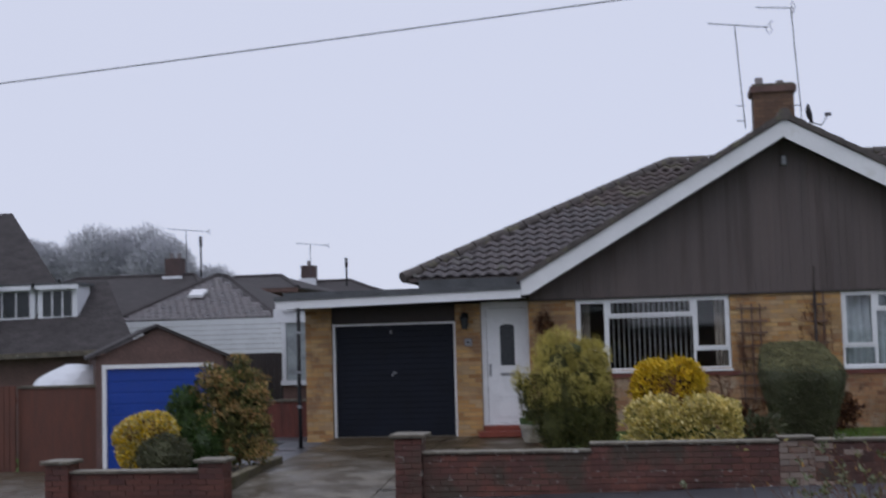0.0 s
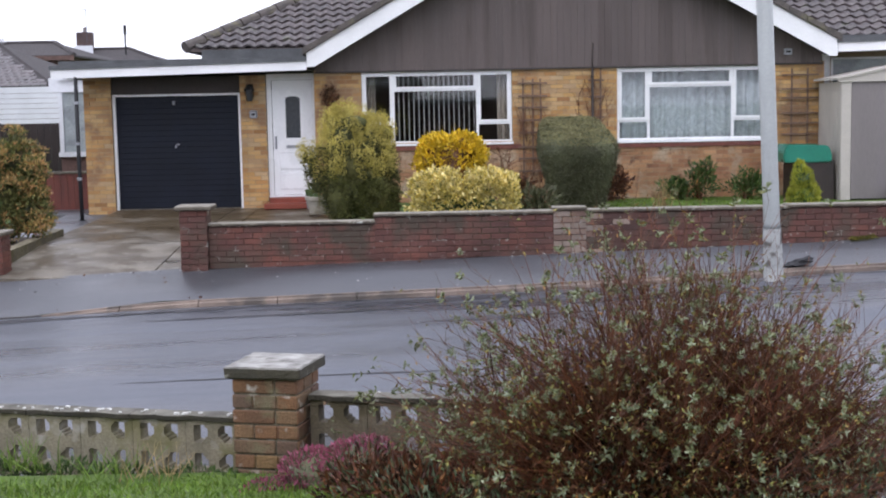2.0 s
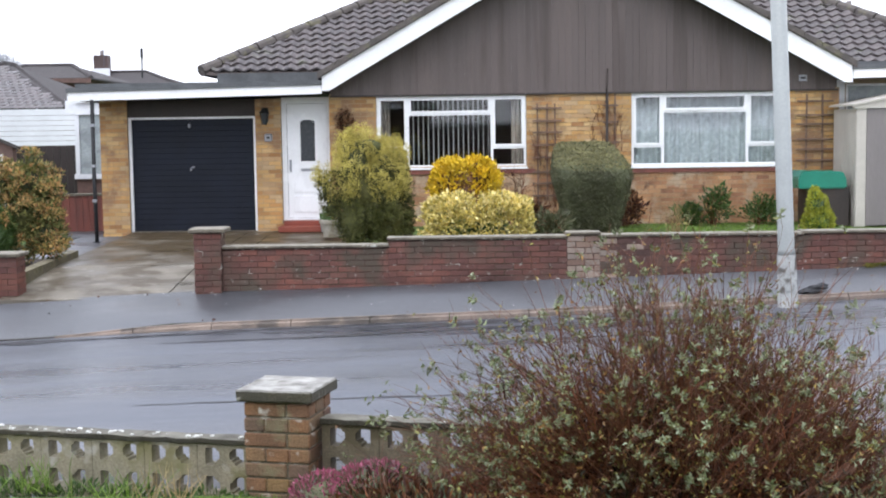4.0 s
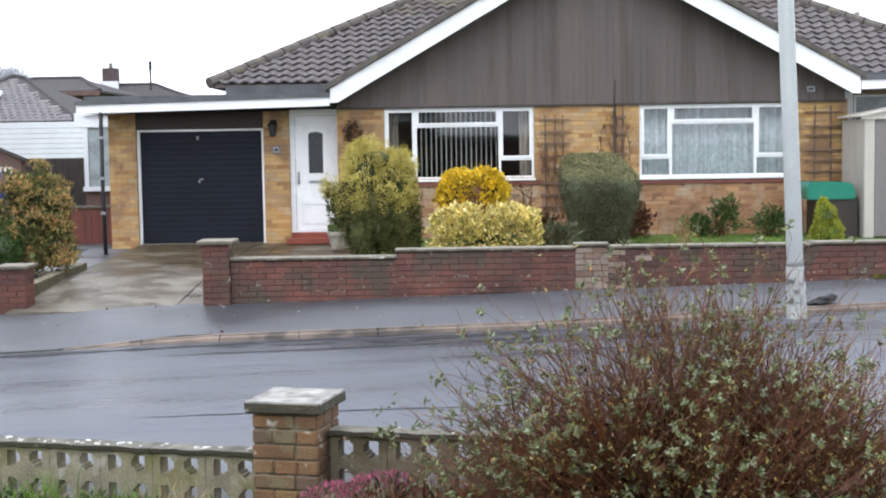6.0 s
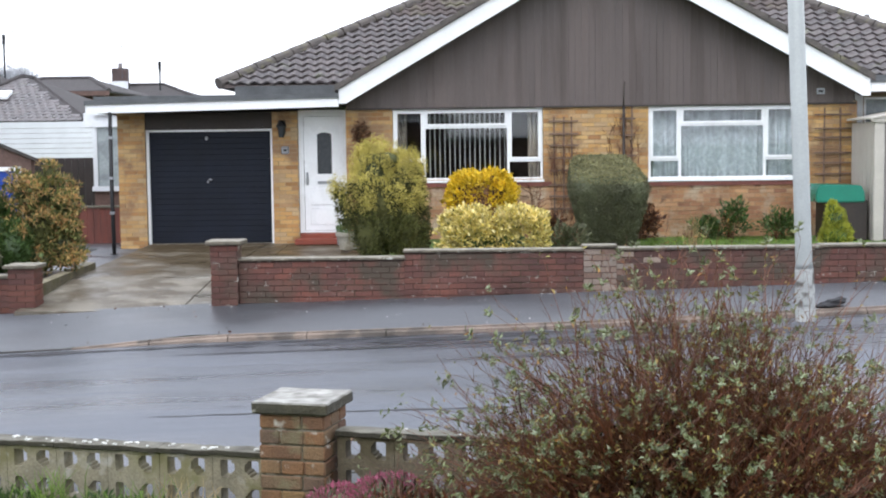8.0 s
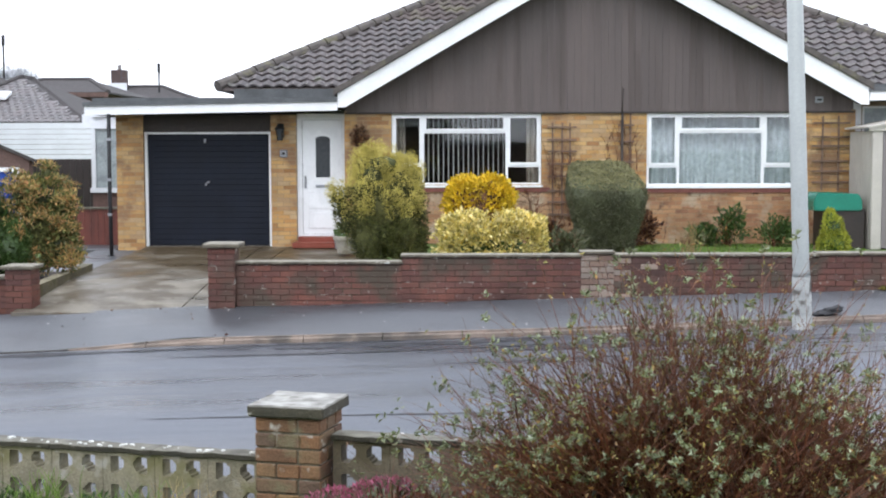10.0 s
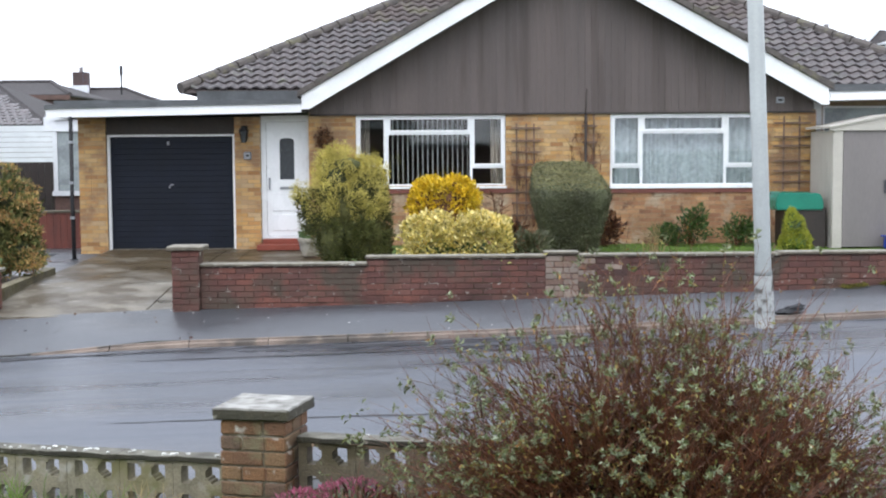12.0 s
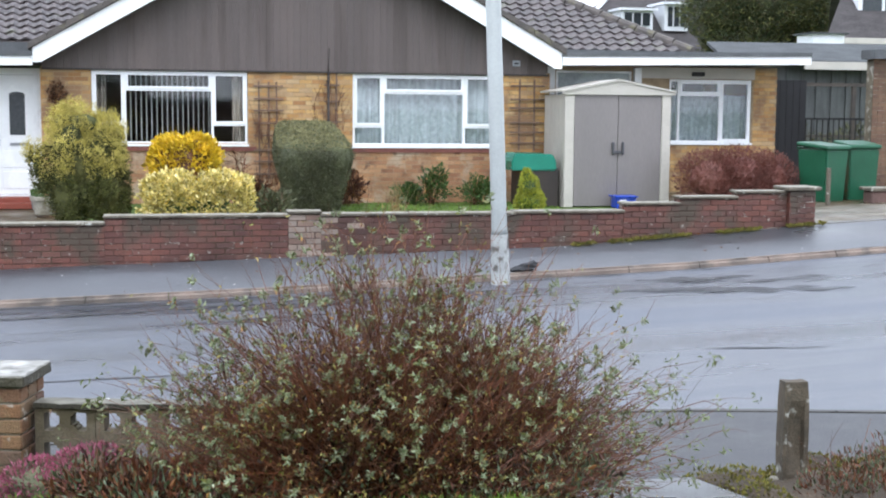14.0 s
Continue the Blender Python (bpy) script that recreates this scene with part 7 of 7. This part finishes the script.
for x0, x1 in ((-2.12, -1.55), (-1.46, -0.72)):
    boxed("pane", (x0, 4.04, 0.95, x1, 4.06, 2.2), FROST, bay, "frosted pane")
boxed("side_wall", (-2.24, 4.2, -0.4, -2.16, 7, 2.45), FAR_WHITE, bay)
bm = bmesh.new()
slab(bm, [(-2.16, 3.9, 2.5), (-0.6, 3.9, 2.56), (-0.6, 7, 2.7), (-2.16, 7, 2.6)], 0.06)
part("roof", bm, FAR_WHITE, bay)
lb = empty("low_board_fence", "low red-brown boarded fence with a grey capping", "fence")
for i in range(13):
    boxed("board", (-2.3 + i * 0.128, 1.2, -0.5, -2.177 + i * 0.128, 1.23 + 0.006 * (i % 2), 0.62), RED_FENCE, lb)
boxed("back_rail", (-2.3, 1.24, 0.3, -0.64, 1.29, 0.4), RED_FENCE, lb)
boxed("capping", (-2.33, 1.16, 0.62, -0.64, 1.32, 0.66), COPING, lb)
df = empty("dark_board_fence", "tall dark brown boarded fence behind the shrubs", "fence")
for i in range(17):
    boxed("board", (-4.8 + i * 0.15, 6.0, -0.6, -4.66 + i * 0.15, 6.03 + 0.008 * (i % 2), 1.55), DARK_TIMBER, df)
boxed("rail", (-4.8, 6.04, 1.2, -2.26, 6.1, 1.3), DARK_TIMBER, df)

# ---- bins, gate and neighbours on the right ----
def wheelie(x, y, z, turn, label):
    w = empty("wheeled_bin", label, "bin", "refuse bins")
    bm = bmesh.new()
    vs = box(bm, -0.25, -0.3, 0.06, 0.25, 0.3, 0.98)
    for v in vs:
        if v.co.z > 0.5:
            v.co.x *= 1.15
            v.co.y *= 1.2
    bmesh.ops.bevel(bm, geom=list(bm.edges), offset=0.025, segments=2, affect="EDGES")
    part("body", bm, BIN_GREEN, w)
    bm = bmesh.new()
    box(bm, -0.31, -0.4, 0.98, 0.31, 0.38, 1.05, 0.02)
    for v in bm.verts:
        v.co.z += 0.06 * (v.co.y + 0.4) / 0.8
    part("lid", bm, BIN_GREEN, w)
    bm = bmesh.new()
    tube(bm, [(-0.22, 0.42, 1.0), (0.22, 0.42, 1.0)], 0.02, 8)
    part("handle", bm, BIN_GREEN, w)
    for sx in (-1, 1):
        bm = bmesh.new()
        tube(bm, [(sx * 0.2, 0.28, 0.1), (sx * 0.27, 0.28, 0.1)], 0.1, 14)
        part("wheel", bm, BLACK_METAL, w)
    w.matrix_world = pose(x, y, z, 0, 0, turn) @ Matrix.Diagonal((0.93, 0.93, 1.0, 1))
    return w


wheelie(16.62, -3.0, 0.14, 18, "green plastic wheeled bin with closed lid on the drive")
wheelie(17.3, -2.9, 0.16, -6, "green plastic wheeled bin standing beside another")
bm = bmesh.new()
vs = box(bm, 14.42, -7.0, -0.3, 24, 0.25, 0.14)
for v in vs:
    if v.co.z > 0:
        v.co.z = wall_foot_z(v.co.x) if v.co.y < -5 else (0.14 if v.co.x < 18 else 0.45)
tagged(part("right_drive", bm, CONCRETE, None), "wet pale concrete drive beside the neighbouring house", "driveway", kind="structure")
lr = empty("low_block_wall", "low lichened stone edging wall on the drive", "wall")
boxed("wall_body", (17.05, -3.9, 0.05, 19.5, -3.6, 0.46), FAR_BRICK, lr, "", 0.02)
boxed("coping", (17.0, -3.95, 0.46, 19.5, -3.55, 0.52), COPING, lr, "", 0.01)
bp = empty("drive_post", "slim pale post beside the bins", "post")
bm = bmesh.new()
tube(bm, [(16.2, -4.0, 0.1), (16.2, -4.0, 0.85)], 0.04, 8)
part("post", bm, COPING, bp)
nh = empty("neighbour_house_corner", "buff brick corner of the neighbouring house", "house")
boxed("wall", (18.65, -1.0, 0.1, 24, -0.75, 2.75), PIER_MORTAR, nh)
brick_skin("brickwork", brick_cells(18.65, 22, 0.3, 2.75), -1.01, 0.02, CHIM_BRICK, nh, RND)
boxed("eave", (18.55, -1.2, 2.75, 24, -0.7, 2.92), FELT, nh)
gt = empty("side_gate", "tall dark boarded side gate", "gate")
for i in range(5):
    boxed("board", (17.42 + i * 0.142, 0.6, 0.15, 17.555 + i * 0.142, 0.64, 2.38), BLACK_METAL, gt)
boxed("rail", (17.4, 0.64, 1.9, 18.08, 0.68, 2.0), DARK_TIMBER, gt)
boxed("rail", (17.4, 0.64, 0.5, 18.08, 0.68, 0.6), DARK_TIMBER, gt)
fr = empty("pergola", "dark timber pergola with posts and rails", "pergola")
for x in (18.2, 19.25, 20.45, 21.6):
    boxed("post", (x, 2.95, 0.2, x + 0.08, 3.03, 2.4), TIMBER, fr)
boxed("rail", (18.2, 2.96, 2.32, 21.68, 3.02, 2.4), TIMBER, fr)
boxed("rail", (18.2, 2.96, 1.2, 21.68, 3.02, 1.26), TIMBER, fr)
gs = empty("outbuilding", "grey sheet-clad outbuilding with a low felt roof", "outbuilding")
boxed("wall", (18.3, 6.1, 0.2, 24, 9, 2.9), FAR_SHEET, gs, "pale grey sheet wall")
for i in range(14):
    boxed("cladding_rib", (18.4 + i * 0.4, 6.06, 0.3, 18.46 + i * 0.4, 6.1, 2.88), FAR_SHEET, gs)
bm = bmesh.new()
slab(bm, [(18.6, 5.6, 3.0), (25, 5.6, 2.98), (25, 8.4, 3.58), (19.3, 8.4, 3.56)], 0.08)
part("roof", bm, FAR_ROOF_GREY, gs, "grey felt roof slope")
boxed("fascia", (20.6, 5.5, 2.78, 25, 5.58, 2.97), SHED_CREAM, gs, "pale grey fascia board")
ow = boxed("window", (19.5, 6.02, 1.35, 20.15, 6.09, 2.1), SHED_CREAM, gs, "small pale window")
boxed("pane", (19.57, 6.0, 1.42, 20.08, 6.03, 2.03), FROST, ow)
rl_ = empty("railing", "dark metal garden railing behind the bins", "railing")
boxed("top_rail", (18.2, 1.48, 1.6, 22, 1.52, 1.64), BLACK_METAL, rl_)
boxed("bottom_rail", (18.2, 1.48, 0.5, 22, 1.52, 0.54), BLACK_METAL, rl_)
for i in range(30):
    boxed("bar", (18.22 + i * 0.125, 1.49, 0.3, 18.24 + i * 0.125, 1.51, 1.6), BLACK_METAL, rl_)
hs = empty("hillside_shrub", "dark overgrown shrub behind the railing", "shrub")
foliage("foliage", [(18.9, 4.4, 0.9, 0.7, 0.5, 0.7), (20.1, 4.5, 0.8, 0.8, 0.5, 0.6), (21.3, 4.4, 0.9, 0.7, 0.5, 0.7)], 2600, 0.12, 0.3, LEAF_HEDGE, hs, 401, inner=0.3, rough=0.4, low=0.2)
ba = empty("white_box_bay", "small white boxed bay above the outbuilding", "bay")
boxed("body", (24.15, 12.0, 3.0, 25.15, 13.0, 4.05), FAR_WHITE, ba)
boxed("roof", (24.05, 11.9, 4.05, 25.25, 13.1, 4.1), FAR_ROOF_GREY, ba)

h = empty("chalet_house", "grey-roofed chalet house with white dormers", "house")
boxed("wall", (22, 30.6, 0, 34, 37.4, 4.0), FAR_BRICK, h)
bm = bmesh.new()
slab(bm, [(21.5, 30, 4.0), (34.5, 30, 4.0), (34.5, 34, 6.95), (25.3, 34, 6.95)], 0.1)
part("roof_slope", bm, FAR_ROOF, h)
bm = bmesh.new()
slab(bm, [(34.5, 38, 4.0), (21.5, 38, 4.0), (25.3, 34, 6.95), (34.5, 34, 6.95)], 0.1)
part("roof_slope", bm, FAR_ROOF, h)
bm = bmesh.new()
slab(bm, [(21.5, 38, 4.0), (21.5, 30, 4.0), (25.3, 34, 6.95)], 0.1)
part("roof_slope", bm, FAR_ROOF, h)
bm = bmesh.new()
tube(bm, [(23.4, 31.9, 5.5), (25.3, 33.9, 7.0)], 0.1, 6)
part("verge", bm, FAR_WHITE, h, "white verge board")
c = boxed("chimney", (23.4, 36.0, 5.5, 24.05, 36.6, 7.15), FAR_STACK, h)
bm = bmesh.new()
tube(bm, [(23.72, 36.3, 7.1), (23.72, 36.3, 7.45)], 0.12, 8)
part("chimney_pot", bm, TERRACOTTA, c)
for x0, x1, z0, z1 in ((25.15, 26.6, 5.45, 6.2), (27.16, 28.26, 5.45, 6.5)):
    d = boxed("dormer", (x0, 31.6, z0 - 0.1, x1, 34, z1), FAR_WHITE, h, "white dormer window")
    boxed("dormer_roof", (x0 - 0.15, 31.4, z1, x1 + 0.15, 34.2, z1 + 0.1), FAR_WHITE, d)
    for i in range(3):
        a = x0 + 0.1 + i * (x1 - x0 - 0.2) / 3
        boxed("pane", (a + 0.04, 31.57, z0 + 0.08, a + (x1 - x0 - 0.2) / 3 - 0.04, 31.61, z1 - 0.1), DOOR_GLASS, d)
h = empty("chalet_house", "grey tiled house with a white dormer", "house")
boxed("wall", (25.6, 14.6, 0, 34, 15.2, 3.6), FAR_BRICK, h)
bm = bmesh.new()
slab(bm, [(25.75, 14.2, 4.1), (35, 14.2, 4.1), (35, 18.5, 8.2), (29.4, 18.5, 8.2)], 0.1)
part("roof_slope", bm, FAR_ROOF, h)
bm = bmesh.new()
slab(bm, [(35, 22.8, 3.75), (30.3, 22.8, 3.75), (28.3, 18.5, 8.2), (35, 18.5, 8.2)], 0.1)
part("roof_slope", bm, FAR_ROOF, h)
boxed("fascia", (25.75, 14.1, 3.92, 35, 14.2, 4.1), SHED_CREAM, h)
d = boxed("dormer", (27.35, 15.2, 4.85, 31.4, 16.0, 5.75), FAR_WHITE, h, "white dormer window")
for i in range(4):
    boxed("pane", (27.5 + i * 0.8, 15.17, 5.03, 28.17 + i * 0.8, 15.21, 5.62), DOOR_GLASS, d)
# dark evergreen tree
t = empty("evergreen_tree", "broad dark green evergreen tree behind the houses", "tree")
bm = bmesh.new()
tube(bm, [(28.4, 25, 0), (28.5, 25, 3), (28.4, 25, 7)], 0.35, 10, 0.12)
part("trunk", bm, BARK, t)
rng = np.random.default_rng(31)
st = np.stack([np.full(60, 28.45), np.full(60, 25.0), rng.uniform(2.5, 7, 60)], 1)
stem_mesh("limb_mass", st, st + np.stack([rng.normal(size=60) * 1.6, rng.normal(size=60) * 1.3, rng.uniform(0.3, 1.5, 60)], 1), 0.07, BARK, t, rng)
B = [(28.4, 25, 3.6, 2.5, 2.0, 1.8), (28.3, 25, 6.2, 2.7, 2.2, 2.2), (27.0, 25, 5.6, 1.5, 1.5, 1.5), (29.9, 25, 5.9, 1.7, 1.6, 1.7), (28.6, 25, 8.2, 2.0, 1.8, 2.0), (26.6, 25, 7.4, 1.1, 1.1, 1.3), (31.0, 25, 5.4, 1.3, 1.3, 1.9), (31.2, 25, 7.4, 1.2, 1.2, 1.6)]
foliage("crown", B, 48000, 0.15, 0.3, LEAF_EVERGREEN, t, 32, up=0.2, inner=0.55, rough=0.45, low=2.0, freq=0.9)
foliage("tip_growth", B, 9000, 0.16, 0.3, LEAF_OLIVE, t, 33, up=0.2, inner=0.85, rough=0.45, low=2.0, freq=0.9)
core("inner_crown", B, 0.58, LEAF_DARKCONIFER, t, 17)

# the house on the near side of the road, behind the lawn
oh = empty("opposite_bungalow", "plain brick bungalow with a dark tiled roof facing the road", "house")
boxed("wall", (-9.0, -38, -0.2, 4.6, -28.2, 2.9), FAR_BRICK, oh)
bm = bmesh.new()
slab(bm, [(5.0, -27.7, 2.85), (-9.4, -27.7, 2.85), (-5, -33, 5.3), (1.0, -33, 5.3)], 0.12)
part("roof_slope", bm, FAR_ROOF, oh)
bm = bmesh.new()
slab(bm, [(-9.4, -38.4, 2.85), (5.0, -38.4, 2.85), (1.0, -33, 5.3), (-5, -33, 5.3)], 0.12)
part("roof_slope", bm, FAR_ROOF, oh)
for e, p in ((-9.4, -5), (5.0, 1.0)):
    bm = bmesh.new()
    slab(bm, [(e, -27.7, 2.85), (e, -38.4, 2.85), (p, -33, 5.3)], 0.12)
    part("roof_slope", bm, FAR_ROOF, oh)
boxed("fascia", (-9.4, -27.7, 2.68, 5.0, -27.64, 2.86), FAR_WHITE, oh)
boxed("garage_wall", (4.6, -34, -0.2, 9.5, -29, 2.0), FAR_BRICK, oh)
boxed("garage_roof", (4.6, -34.2, 2.0, 9.7, -28.8, 2.12), FAR_WHITE, oh)

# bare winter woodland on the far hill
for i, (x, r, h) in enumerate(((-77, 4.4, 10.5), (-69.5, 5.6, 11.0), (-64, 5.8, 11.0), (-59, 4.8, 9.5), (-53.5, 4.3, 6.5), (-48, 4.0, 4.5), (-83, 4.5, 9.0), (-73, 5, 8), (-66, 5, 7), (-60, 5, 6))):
    t = empty("bare_tree", "bare winter tree on the distant hill, paled as by haze", "tree", "distant bare trees")
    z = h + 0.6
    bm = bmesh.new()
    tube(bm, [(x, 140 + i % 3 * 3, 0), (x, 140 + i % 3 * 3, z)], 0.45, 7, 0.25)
    part("trunk", bm, TWIG_HAZED, t)
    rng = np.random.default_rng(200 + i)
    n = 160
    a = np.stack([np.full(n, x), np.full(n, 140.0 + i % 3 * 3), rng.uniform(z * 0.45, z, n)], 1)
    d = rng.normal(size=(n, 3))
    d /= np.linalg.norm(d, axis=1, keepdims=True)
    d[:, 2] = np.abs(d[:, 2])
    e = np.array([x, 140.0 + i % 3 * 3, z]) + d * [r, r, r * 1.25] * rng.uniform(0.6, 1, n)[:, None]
    stem_mesh("limb_mass", a, e, 0.1, TWIG_HAZED, t, rng)
    foliage("crown", [(x, 140 + i % 3 * 3, z + r * 0.2, r, r, r * 1.05)], 15000, 0.7, 0.04, TWIG_HAZED, t, 300 + i, up=0.5, inner=0.3, rough=0.2, low=z - r * 0.9, freq=0.5)
